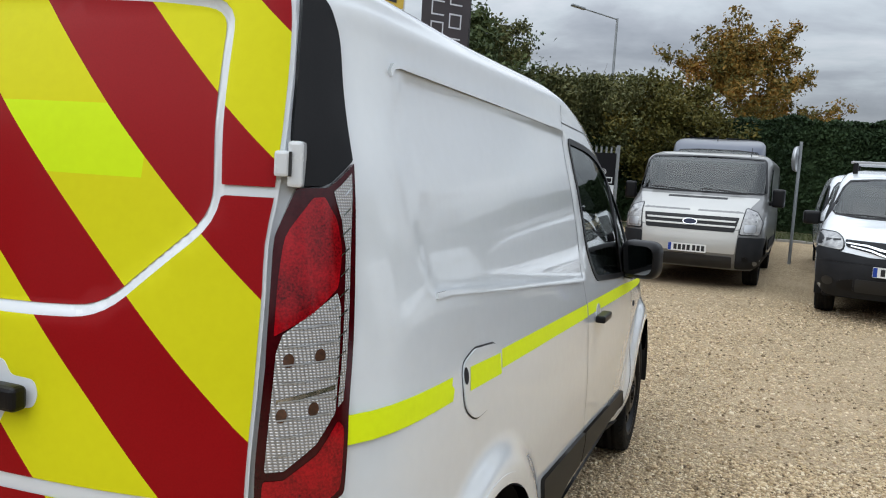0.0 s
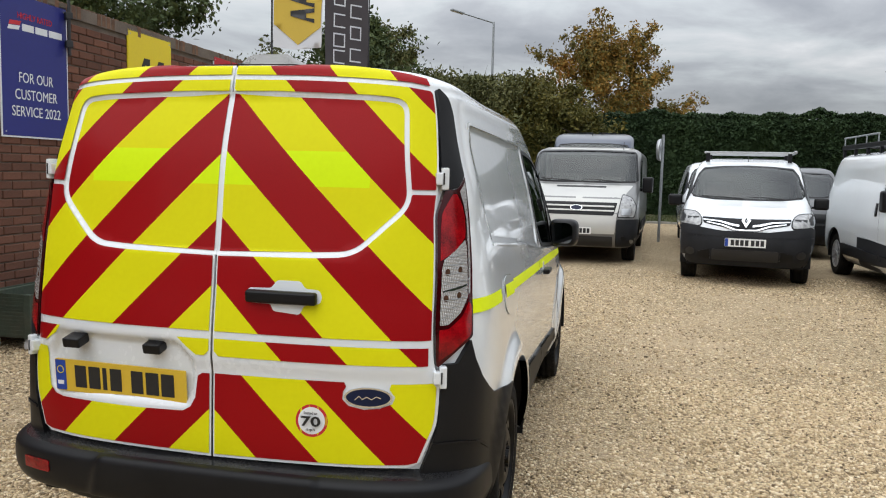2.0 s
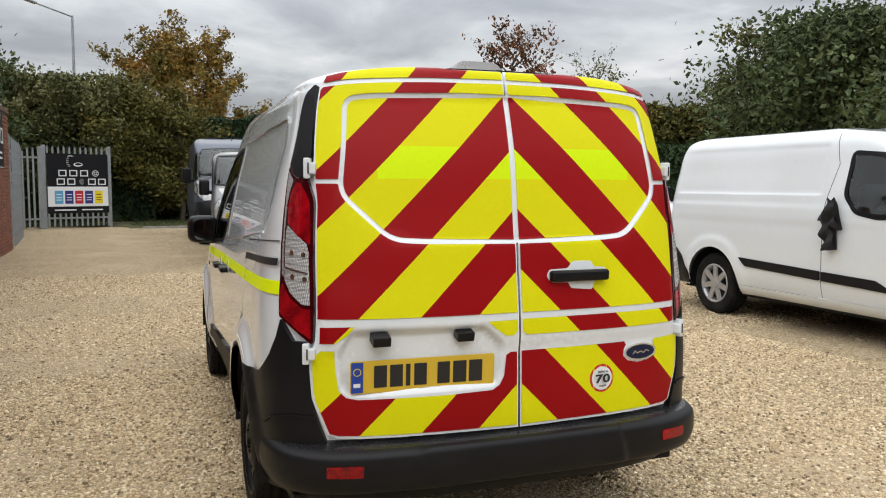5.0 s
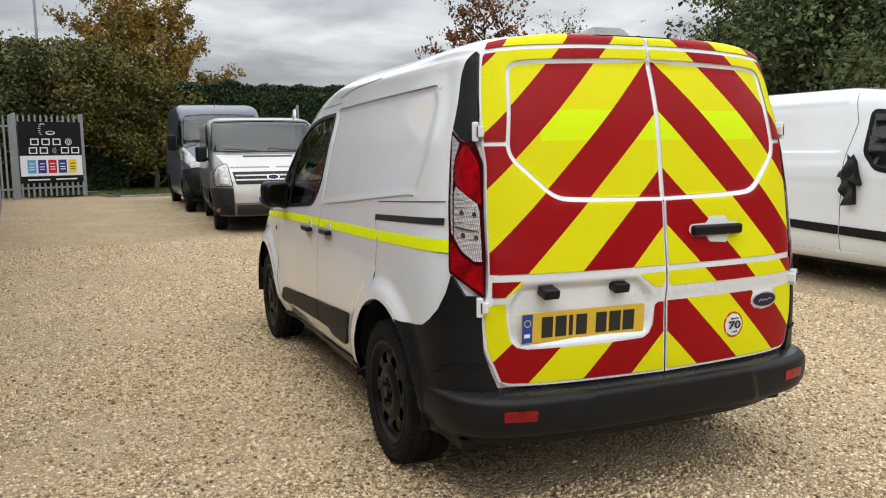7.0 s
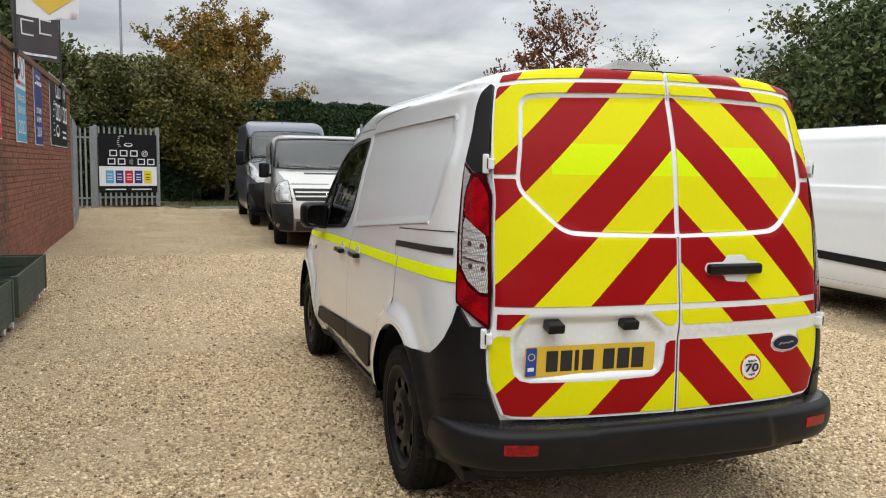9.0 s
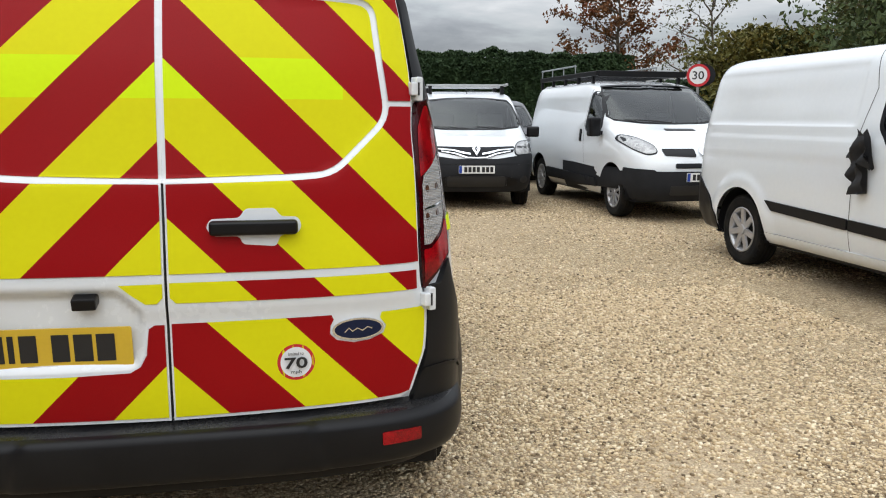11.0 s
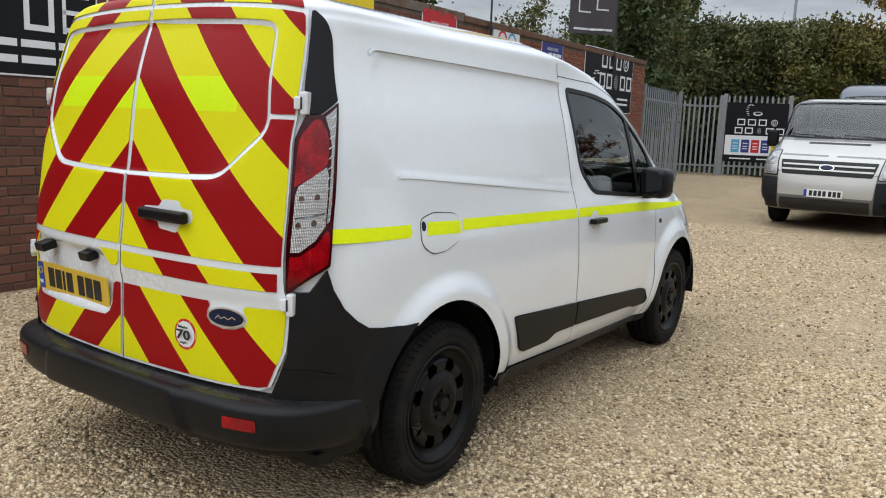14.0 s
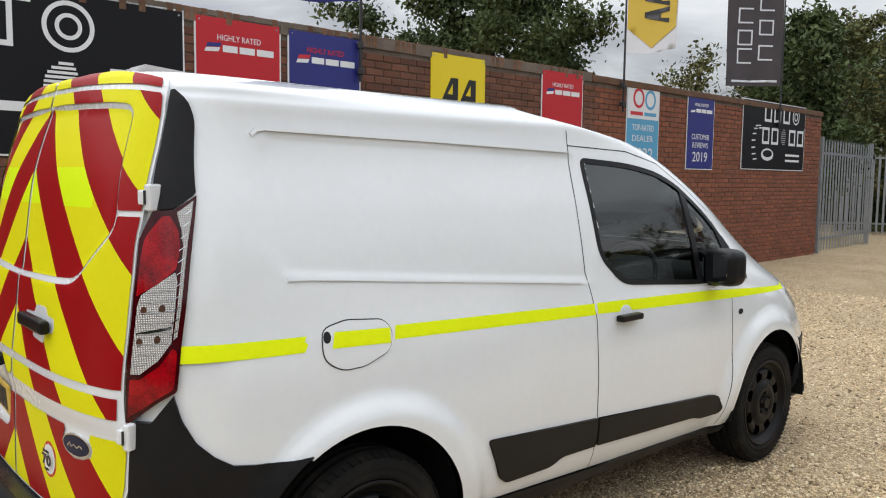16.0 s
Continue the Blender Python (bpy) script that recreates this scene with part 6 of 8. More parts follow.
cloth_sheet(fy, "cloth", [(-.02, 3.24), (-.36, 3.20), (-.72, 3.24), (-.76, 4.6), (-.70, 5.6), (-.40, 6.25), (-.02, 6.40)], FLAGWHITE, slack, label="white flag cloth")
for y0 in (-.007, .007):
    cloth_sheet(fy, "gold_field", [(-.03, 3.56), (-.38, 3.27), (-.71, 3.52), (-.75, 4.6), (-.69, 5.55), (-.40, 6.20), (-.03, 6.34)], FLAGGOLD, slack, y0=y0)
    for z in (3.58, 3.80):
        cloth_sheet(fy, "mark", [(-.62, z), (-.27, z + .10), (-.27, z + .17), (-.62, z + .21), (-.62, z + .15), (-.50, z + .135), (-.50, z + .075), (-.62, z + .06)], INK, slack, y0=y0 * 1.8)
for text, x, w in (("DEALER", -.30, .62), ("PROMISE", -.47, .74)):
    lettering("words", text, .105, w, INK, fy, pose(x, .024, 4.10 + w / 2, 0, -90, 180))
    lettering("words", text, .105, w, INK, fy, pose(x, -.024, 4.10 + w / 2, 0, -90, 0) @ Matrix.Diagonal((1, 1, -1, 1)))
fb = flag(12.05, 6.5, "charcoal feather flag with white outlined shapes", turn=-38)
FBW = 1.05
cloth_sheet(fb, "cloth", [(-.02, 3.22), (-FBW, 3.20), (-FBW, 5.9), (-FBW * .8, 6.4), (-.02, 6.55)], FLAGGREY, lambda a, b: folds(a, b) * .4, label="charcoal flag cloth")
def still(a, b):
    return folds(a, b) * .4


for y0 in (-.008, .008):
    # two columns of plain outlined shapes, turned on their side
    for w0, zs in ((.20, (3.66, 4.10, 4.52, 4.94)), (.58, (3.60, 3.92, 4.30, 4.72, 5.12))):
        for k, z in enumerate(zs):
            x0, x1, t, h = -w0, -w0 - .27, .028, .27
            pieces = [[(x0, z), (x1, z), (x1, z + t), (x0, z + t)], [(x0, z + h - t), (x1, z + h - t), (x1, z + h), (x0, z + h)], [(x1, z + t), (x1 + t, z + t), (x1 + t, z + h - t), (x1, z + h - t)]]
            if k % 2:
                pieces.append([(x0 - t, z + t), (x0, z + t), (x0, z + h - t), (x0 - t, z + h - t)])
            for q in pieces:
                cloth_sheet(fb, "mark", q, FLAGWHITE, still, y0=y0)
    cloth_sheet(fb, "address_bar", [(-.10, 3.28), (-.95, 3.27), (-.95, 3.31), (-.10, 3.32)], FLAGWHITE, still, y0=y0)

# ---- planters on castors ----
def planter(x, y, yaw, L=1.55, W=.62, H=.40):
    ob = thing("wheeled_planter", "dark green ribbed timber planter trough on castors", "planter", "planters by the wall", at=pose(x, y, gz(x, y), 0, 0, yaw))
    z0 = .11
    for sx in (-1, 1):
        for k in range(3):
            part("side_board", box(sx * W / 2 - .018, sx * W / 2 + .018, -L / 2, L / 2, z0 + k * H / 3 + .003, z0 + (k + 1) * H / 3 - .003, .006), GREENWOOD, ob)
            for r in range(4):
                zz = z0 + k * H / 3 + .02 + r * .03
                part("rib", box(sx * (W / 2 + .018) - .004, sx * (W / 2 + .018) + .004, -L / 2 + .01, L / 2 - .01, zz, zz + .014), GREENWOOD, ob)
    for sy in (-1, 1):
        for k in range(3):
            part("end_board", box(-W / 2 - .018, W / 2 + .018, sy * L / 2 - .018, sy * L / 2 + .018, z0 + k * H / 3 + .003, z0 + (k + 1) * H / 3 - .003, .006), GREENWOOD, ob)
            for r in range(4):
                zz = z0 + k * H / 3 + .02 + r * .03
                part("rib", box(-W / 2, W / 2, sy * (L / 2 + .018) - .004, sy * (L / 2 + .018) + .004, zz, zz + .014), GREENWOOD, ob)
        for sx in (-1, 1):
            post = part("corner_post", box(sx * W / 2 - .03, sx * W / 2 + .03, sy * L / 2 - .03, sy * L / 2 + .03, z0, z0 + H + .01, .006), GREENWOOD, ob)
            cx, cy = sx * (W / 2 - .05), sy * (L / 2 - .06)
            castor = part("castor_fork", box(cx - .03, cx + .03, cy - .02, cy + .02, .06, z0, .004), GALV, ob)
            part("castor_wheel", tube((cx - .016, cy, .048), (cx + .016, cy, .048), .048, None, 18), SIGNWHITE, castor)
    part("floor_board", box(-W / 2 + .02, W / 2 - .02, -L / 2 + .02, L / 2 - .02, z0 + .01, z0 + .03), GREENWOOD, ob)
    part("soil", box(-W / 2 + .02, W / 2 - .02, -L / 2 + .02, L / 2 - .02, z0 + .03, z0 + .12), SOIL, ob)
    return ob


planter(-3.38, 3.03, 1.0, L=1.86, W=.42, H=.34)
planter(-3.40, 4.95, 1.6, L=1.72, W=.42, H=.34)

# ---- palisade gate and fence ----
def pale(x, z0, z1):
    """A pressed steel pale with a three-pointed head, in the x-z plane."""
    w = .030
    bm = bmesh.new()
    prof = [(-w, .0), (-w * .45, -.016), (w * .45, -.016), (w, .0)]
    lo = [bm.verts.new((x + a, b, z0)) for a, b in prof]
    hi = [bm.verts.new((x + a, b, z1 - .07)) for a, b in prof]
    tips = [bm.verts.new((x - w * 1.2, .006, z1 - .01)), bm.verts.new((x, -.012, z1 + .01)), bm.verts.new((x + w * 1.2, .006, z1 - .01))]
    for i in range(3):
        bm.faces.new((lo[i], lo[i + 1], hi[i + 1], hi[i]))
        bm.faces.new((hi[i], hi[i + 1], tips[i]))
    return bm


pale_mesh = {}


def palisade(name, label, a, b, height, spacing=.145, posts=True, sign=False, lift=.05, category="fence"):
    a, b = Vector(a), Vector(b)
    L = (b - a).length
    yaw = math.degrees(math.atan2(b.y - a.y, b.x - a.x))
    ob = thing(name, label, category, at=pose(a.x, a.y, gz(a.x, a.y), 0, 0, yaw))
    n = int(L / spacing)
    if height not in pale_mesh:
        bm = pale(0, lift, height)
        me = bpy.data.meshes.new("pale")
        bm.to_mesh(me)
        bm.free()
        me.materials.append(GALV)
        pale_mesh[height] = me
    for i in range(n):
        link("pale", pale_mesh[height], ob, at=pose((i + .6) * L / n, -.03, 0))
    for z in (.30, height - .30):
        part("rail", box(0, L, -.025, .025, z - .025, z + .025, .004), GALV, ob)
    if posts:
        for x in (0, L):
            part("post", box(x - .05, x + .05, -.02, .07, 0, height + .02, .006), GALV, ob)
    return ob


leaf = palisade("palisade_gate", "open galvanised palisade gate leaf beside the wall end", (-4.00, 14.85, 0), (-4.32, 18.3, 0), 2.32, spacing=.175, category="gate")
palisade("palisade_fence", "galvanised steel palisade fence behind the yard", (-7.4, 20.3, 0), (-4.30, 22.0, 0), 2.36)
gate2 = palisade("palisade_gate", "galvanised palisade gate leaf carrying a black sign", (-4.22, 22.05, 0), (-2.52, 22.75, 0), 2.40, category="gate")
gl = 1.84
gs = thing("gate_sign", "black and white sign fixed to the palisade gate", "sign", at=pose(-4.22, 22.05, gz(-4, 22)) @ pose(0, 0, 0, 0, 0, math.degrees(math.atan2(.70, 1.70))) @ pose(gl / 2, -.062, 1.32))
plate("panel", rect(-.86, .86, -.88, .86), .01, SIGNBLACK, gs)
plate("white_field", rect(-.85, .85, -.68, -.10), .002, SIGNWHITE, gs, at=pose(0, -.002, 0))
block_logo(gs, .10, .17, 1.40, .44, SIGNWHITE)
swoosh(gs, -.18, .64, .17, SIGNWHITE)
for i, m in enumerate((SIGNSKY, SIGNBLUE, SIGNRED, SIGNBLUE, SIGNYELLOW)):
    x = -.55 + i * .28
    shape(gs, rect(x - .115, x + .115, -.60, -.22), m, y=-.005, name="picture")
    for z in (-.33, -.42, -.49):
        shape(gs, rect(x - .07, x + .07, z - .012, z + .012), SIGNWHITE if m is not SIGNYELLOW else INK, y=-.0068, name="wording_bar")
for x in (-.38, .38):
    shape(gs, rect(x - .30, x + .30, -.80, -.765), SIGNWHITE, name="address_bar")

# ---- street lamp, traffic mirror, speed sign ----
lampx, lampy = -3.86, 28.4
lamp = thing("street_lamp", "tall grey street lamp with a short outreach arm", "street lamp", at=pose(lampx, lampy, gz(0, 25)))
part("column", tube((0, 0, 0), (0, 0, 7.30), .070, .042, 14), GALV, lamp)
part("arm", tube((0, 0, 7.26), (-1.10, -.80, 7.50), .030, .026, 10), GALV, lamp)
part("lantern", box(-.28, .28, -.09, .09, -.04, .04, .03, seg=3), GALV, lamp, "flat grey lantern", smooth=True, at=pose(-1.28, -.93, 7.54, 0, 10, 36))
mir = thing("traffic_mirror", "round traffic mirror seen edge-on, on a grey pole", "mirror", at=pose(2.16, 14.9, gz(2, 14.9), 0, 0, -14))
part("pole", tube((0, 0, 0), (0, 0, 2.35), .030, None, 12), GALV, mir)
v, f = lathe([(0, -.05), (.12, -.045), (.20, -.02), (.235, .02), (.245, .02), (.245, .0), (.22, -.05), (.0, -.10)], 32)
link("mirror_shell", mesh_data("mirror_shell", v, f, ALU), mir, "domed grey mirror shell", pose(-.05, .0, 2.02))
sp = thing("speed_sign", "round thirty speed limit sign with a red rim", "sign", at=pose(11.1, 17.0, 0, 0, 0, -28))
part("pole", tube((0, .05, 0), (0, .05, 2.9), .038, None, 12), GALV, sp)
plate("rim", ellipse(0, 2.52, .30, .30, 36), .006, SIGNRED, sp)
plate("field", ellipse(0, 2.52, .23, .23, 32), .002, SIGNWHITE, sp, at=pose(0, -.002, 0))
lettering("digits", "30", .22, .30, INK, sp, pose(0, -.004, 2.52), bold=.01)
plate("back_sign", ellipse(.14, 2.52, .30, .30, 36), .006, GREYPLASTIC, sp, at=pose(0, .10, 0))

# ---- the other parked vans ----
def shell_of(H, Wd, rear_y, front, wheelbase, cowl, top_front, sill=.28, tumble=.80, ra=(3.6, 22), fa=(2.8, 11)):
    """A van body from its height, half width and nose line."""
    W = [(sill - .03, Wd * .88), (sill + .06, Wd * .95), (.55, Wd * .995), (.85, Wd), (cowl, Wd * .975), (cowl + (H - cowl) * .45, Wd * (.975 + tumble) / 2 + Wd * .01), (H - .20, Wd * (tumble + .035)),
         (H - .10, Wd * (tumble - .02)), (H - .045, Wd * (tumble - .12)), (H - .015, Wd * (tumble - .32)), (H, .05)]
    R = [(sill - .03, rear_y + .06), (.5, rear_y), (1.0, rear_y + .01), (H - .5, rear_y + .05), (H - .15, rear_y + .12), (H - .06, rear_y + .18), (H - .015, rear_y + .32), (H, rear_y + .6)]
    return Shell(W, R, front, ym=wheelbase * .4, rear=ra, front=fa)


def parked_van(name, label, sh, H, wheelbase, paint, at, wheel_r=.335, half_w=.90, wheel_style="trim", side_window=None, screen=None, arch_r=.41, group="parked vans", res=(46, 54, 70), mirrors=None,
               sides=("R", "L")):
    ob = thing(name, label, "van", group, at=at)
    sill = .27
    arches = ((0, wheel_r, arch_r), (wheelbase, wheel_r, arch_r))

    def fs(x, z):
        return float(sh.s_front(max(abs(x), 1e-4), z)[0]) * (1 if x >= 0 else -1)
    zb, zt = screen[0][1], screen[-1][1]
    tight = [(x if x <= 0 else x - .012, min(max(z, zb + .012), zt - .012)) for x, z in screen]
    scr_cut = [(fs(max(x, 0), z) + (.5 if x <= 0 else 0), z) for x, z in resample(tight, .05, closed=False)]
    win = rounded(side_window, .05, 3)
    win_cut = [(float(sh.s_side(y, z)[0]), z) for y, z in resample(grow(win, -.012), .08)]
    rows = np.unique(np.concatenate([levels(sill, H - .001, res[0], 6), [zb - .01, zb + .004, zb + .012, zb + .02, zb + .03, zb + .04, zt - .02, zt - .012]]))
    bm = body_mesh(sh, rows, res[1], res[2], arches, ((win_cut, "RL"), (scr_cut, "RL")))
    part("body", bm, paint, ob, smooth=True)
    bm = body_mesh(sh, levels(sill + .1, H - .03, 20, 4), 30, 44, arches, ((win_cut, "RL"), (scr_cut, "RL")), inset=.03, y_cut=(wheelbase * .42, wheelbase + .35))
    part("cabin_lining", bm, CABIN, ob, smooth=True)
    part("bulkhead", box(-half_w + .12, half_w - .12, wheelbase * .42, wheelbase * .42 + .03, .4, H - .15), CABIN, ob)
    part("underbody", box(-half_w + .1, half_w - .1, -.6, wheelbase + .5, .24, .30), BLACKPLASTIC, ob)
    part("dashboard", box(-half_w + .16, half_w - .16, float(sh.F(zb)) - .50, float(sh.F(zb)) - .10, .7, zb - .05, .06, seg=3), CABIN, ob)
    for cx in (-.42, .42):
        part("seat", box(cx - .22, cx + .22, wheelbase * .52, wheelbase * .52 + .16, .7, 1.42, .06, seg=3), SEAT, ob, smooth=True)
    for sx in (1, -1):
        for wy in (0, wheelbase):
            wheel(ob, sx * (half_w - .015), wy, wheel_r, R=wheel_r, width=.20, rim_r=wheel_r * .62, style=wheel_style)
            vs, fc = [], []
            for i in range(19):
                a = math.radians(-10 + 200 * i / 18)
                for xx in (half_w - .38, half_w + .0):
                    vs.append((sx * xx, wy + (arch_r + .003) * math.cos(a), wheel_r + (arch_r + .003) * math.sin(a)))
            fc = [(2 * i, 2 * i + 1, 2 * i + 3, 2 * i + 2) for i in range(18)]
            vs.append((sx * (half_w - .38), wy, wheel_r))
            fc += [(2 * i, 2 * i + 2, 38) for i in range(18)]
            link("wheel_housing", mesh_data("wheel_housing", vs, fc, BLACKPLASTIC), ob)

        def to(u, v, sx=sx):
            return sh.s_side(u, v) * sx, v
        lay("window_seal", sh, grow(win, .02), GLOSSBLACK, ob, off=.004, depth=.006, grid=.10, holes=(grow(win, -.02),), to=to)
        g = lay("side_window", sh, grow(win, -.012), GLASSDARK, ob, "tinted cab window", off=-.002, grid=.10, to=to)
        g.visible_shadow = False
    sc = [(x, z) for x, z in screen if x > 0]
    full = [(1e-5, screen[0][1])] + sc + [(1e-5, screen[-1][1])]
    for half in (1, -1):
        def tf(u, v, half=half):
            return sh.s_front(np.abs(u) + 1e-6, v) * half, v
        g = lay("windscreen", sh, full, GLASSFRONT, ob, "windscreen reflecting a grey sky", off=.005, grid=.10, to=tf)
        g.visible_shadow = False
        rim_out, rim_in = [(1e-5, screen[0][1] - .006)] + grow(full, .008)[1:-1] + [(1e-5, screen[-1][1] + .008)], [(1e-5, screen[0][1] + .012)] + grow(full, -.014)[1:-1] + [(1e-5, screen[-1][1] - .014)]
        lay("screen_surround", sh, rim_out + rim_in[::-1], GLOSSBLACK, ob, off=.0065, depth=.008, grid=.06, to=tf)
    return ob


def front_piece(ob, sh, name, poly, mat, label="", off=.006, depth=.012, grid=.08, both=False, r=.02):
    """A piece on the nose, outlined in x-z; both: and its mirror image."""
    poly = rounded(poly, r, 3) if r else poly
    if name == "head_lamp":
        front_piece(ob, sh, "lamp_bezel", grow(poly, .013), GLOSSBLACK, off=off - .003, depth=depth, grid=grid, both=both, r=0)

    def go(sign):
        def tf(u, v):
            s = sh.s_front(np.abs(u) + 1e-6, v) * np.where(np.asarray(u) < 0, -1, 1) * sign
            return s, v
        return lay(name, sh, poly, mat, ob, label, off=off, depth=depth, grid=grid, to=tf)
    # pieces across the middle are laid as two halves that meet there
    if both:
        return [go(1), go(-1)]
    if min(p[0] for p in poly) < 0 < max(p[0] for p in poly):
        out = []
        for sgn in (1, -1):
            half = clip(poly, sgn, 0, .0)
            def tf(u, v, sgn=sgn):
                return sh.s_front(np.abs(u) + 1e-6, v) * sgn, v
            out.append(lay(name, sh, half, mat, ob, label, off=off, depth=depth, grid=grid, to=tf))
        return out
    return [go(1)]


def side_piece(ob, sh, name, poly, mat, label="", off=.006, depth=.01, grid=.10, r=.02, sides=(1, -1)):
    poly = rounded(poly, r, 3) if r else poly
    for sx in sides:
        def to(u, v, sx=sx):
            return sh.s_side(u, v) * sx, v
        lay(name, sh, poly, mat, ob, label, off=off, depth=depth, grid=grid, to=to)


def nose_plate(ob, sh, z, mat=PLATEWHITE, x=0.0, out=.03):
    """A number plate on the nose; plain bars stand for its characters."""
    y = float(sh.P(sh.s_front(1e-4, z), z)[0][1])
    at = pose(x, y + out, z, 0, 0, 180)
    pl = plate("number_plate", rect(-.26, .26, -.056, .056, .01), .012, mat, ob, "white front number plate", at)
    plate("blue_band", rect(-.257, -.215, -.052, .052, .004), .001, PLATEBLUE, pl, at=pose(0, -.0015, 0))
    for cx in (-.16, -.10, -.04, .02, .095, .155, .215):
        plate("character_bar", rect(cx - .022, cx + .022, -.038, .038), .001, INK, pl, at=pose(0, -.0015, 0))


def van_mirrors(ob, x, y, z, w=.16, h=.26, d=.13, lean=0):
    for sx in (1, -1):
        m = new("door_mirror")
        m.parent = ob
        m["label"] = "black door mirror"
        m.matrix_basis = pose(sx * x, y, z, 0, 0, sx * 10)
        part("mirror_housing", box(-w / 2, w / 2, -d / 2, d / 2, -h / 2, h / 2, min(w, d, h) * .32, seg=4), GLOSSBLACK, m, smooth=True)
        plate("mirror_glass", rect(-w * .40, w * .40, -h * .40, h * .40, .02), .003, CHROME, m, at=pose(0, -d / 2 - .002, 0))
        part("mirror_arm", box(-.16 if sx > 0 else .0, 0 if sx > 0 else .16, -.03, .03, -h * .42, -h * .22, .01), GLOSSBLACK, m)


def wiper(ob, sh, x0, z0, x1, z1):
    p = sh.P(sh.s_front(abs(x0), z0) * (1 if x0 > 0 else -1), z0)[0]
    q = sh.P(sh.s_front(abs(x1), z1) * (1 if x1 > 0 else -1), z1)[0]
    mid = (p + q) / 2
    bm = tube(tuple(p + np.array((0, .03, .02))), tuple(mid + np.array((0, .045, .03))), .010, None, 6)
    tube(tuple(mid + np.array((0, .045, .03))), tuple(q + np.array((0, .03, .02))), .008, None, 6, bm)
    part("wiper", bm, INK, ob)


# silver van facing the yard, with a three-bar grille
FT = shell_of(1.99, .985, -.98, [(.25, 3.72), (.40, 3.84), (.60, 3.86), (.80, 3.83), (.95, 3.76), (1.05, 3.66), (1.15, 3.46), (1.24, 3.20), (1.30, 3.05), (1.40, 2.95), (1.60, 2.74), (1.80, 2.50), (1.88, 2.34), (1.93, 2.1), (1.975, 1.6), (1.99, 1.0)], 2.93, 1.25, 1.9, tumble=.93, fa=(4.6, 14))
ft_at = pose(.84, 13.82, gz(0, 12), 0, 0, 176.4)
ft = parked_van("silver_van", "silver panel van with a three-bar grille, facing the yard", FT, 1.99, 2.93, SILVER_SHADED, ft_at, half_w=.93,
                side_window=[(2.0, 1.78), (2.24, 1.74), (2.56, 1.44), (2.62, 1.25), (2.0, 1.18)], screen=[(0, 1.33), (.45, 1.33), (.875, 1.34), (.92, 1.37), (.865, 1.82), (.83, 1.865), (.40, 1.885), (0, 1.89)], wheel_style="steel")
# bonnet, header, nose and grille bars take the lit copy of the silver
front_piece(ft, FT, "bonnet", [(-.66, .84), (.66, .84), (.76, 1.14), (.86, 1.28), (-.86, 1.28), (-.76, 1.14)], SILVER_LIT, "silver bonnet in the lit tone of the paint", off=.004, depth=.006, r=.03)
front_piece(ft, FT, "roof_header", [(-.80, 1.905), (.80, 1.905), (.78, 1.95), (-.78, 1.95)], SILVER_LIT, off=.004, depth=.006, r=.01)
front_piece(ft, FT, "nose_panel", [(-.63, .50), (.63, .50), (.655, .83), (-.655, .83)], SILVER_LIT, off=.005, depth=.01)
front_piece(ft, FT, "grille", [(-.60, .80), (.60, .80), (.65, 1.00), (-.65, 1.00)], GLOSSBLACK, "black grille", off=.010, depth=.012)
for z in (.866, .934):
    front_piece(ft, FT, "grille_bar", [(-.60, z - .010), (.60, z - .010), (.61, z + .013), (-.61, z + .013)], SILVER_LIT, off=.022, depth=.014, r=.008)
front_piece(ft, FT, "oval_badge", ellipse(0, .90, .10, .042, 24), CHROME, "oval badge", off=.034, depth=.02, r=0)
front_piece(ft, FT, "badge_field", ellipse(0, .90, .088, .034, 24), BADGENAVY, off=.037, depth=.002, r=0)
front_piece(ft, FT, "bonnet_vent", [(-.42, 1.235), (.42, 1.235), (.42, 1.262), (-.42, 1.262)], INK, off=.008, depth=.004, r=.008)
front_piece(ft, FT, "head_lamp", [(.67, .78), (.91, .78), (.935, .95), (.86, 1.08), (.72, 1.13)], HEADLAMP, "tall clear head lamp", off=.012, depth=.016, both=True)
front_piece(ft, FT, "lamp_reflector", [(.72, .81), (.86, .81), (.86, .91), (.72, .91)], ALU, off=.0145, depth=.002, both=True)
front_piece(ft, FT, "bumper_corner", [(.64, .30), (.955, .30), (.97, .74), (.655, .74)], GREYPLASTIC, "grey plastic bumper corner", off=.016, depth=.02, both=True)
front_piece(ft, FT, "lower_grille", [(-.60, .30), (.60, .30), (.60, .46), (-.60, .46)], INK, off=.014, depth=.02)
front_piece(ft, FT, "fog_lamp", ellipse(.76, .44, .045, .035, 16), GLOSSBLACK, off=.020, depth=.004, both=True, r=0)
nose_plate(ft, FT, .545)
side_piece(ft, FT, "side_trim", [(.5, .50), (2.4, .50), (2.4, .66), (.5, .66)], GREYPLASTIC, "grey plastic side trim", off=.015)
side_piece(ft, FT, "panel_seam", band([(1.95, 1.85), (1.95, .4)], .008), INK, off=.001, depth=0, r=0)
side_piece(ft, FT, "panel_seam", band([(2.9, 1.2), (2.75, .75)], .008), INK, off=.001, depth=0, r=0)
van_mirrors(ft, 1.09, 2.70, 1.30, .17, .27)
part("aerial", tube((-.62, 2.20, 1.88), (-.62, 2.12, 2.06), .010, .004, 6), INK, ft)
wiper(ft, FT, .10, 1.32, .72, 1.36)
wiper(ft, FT, -.65, 1.32, -.02, 1.36)

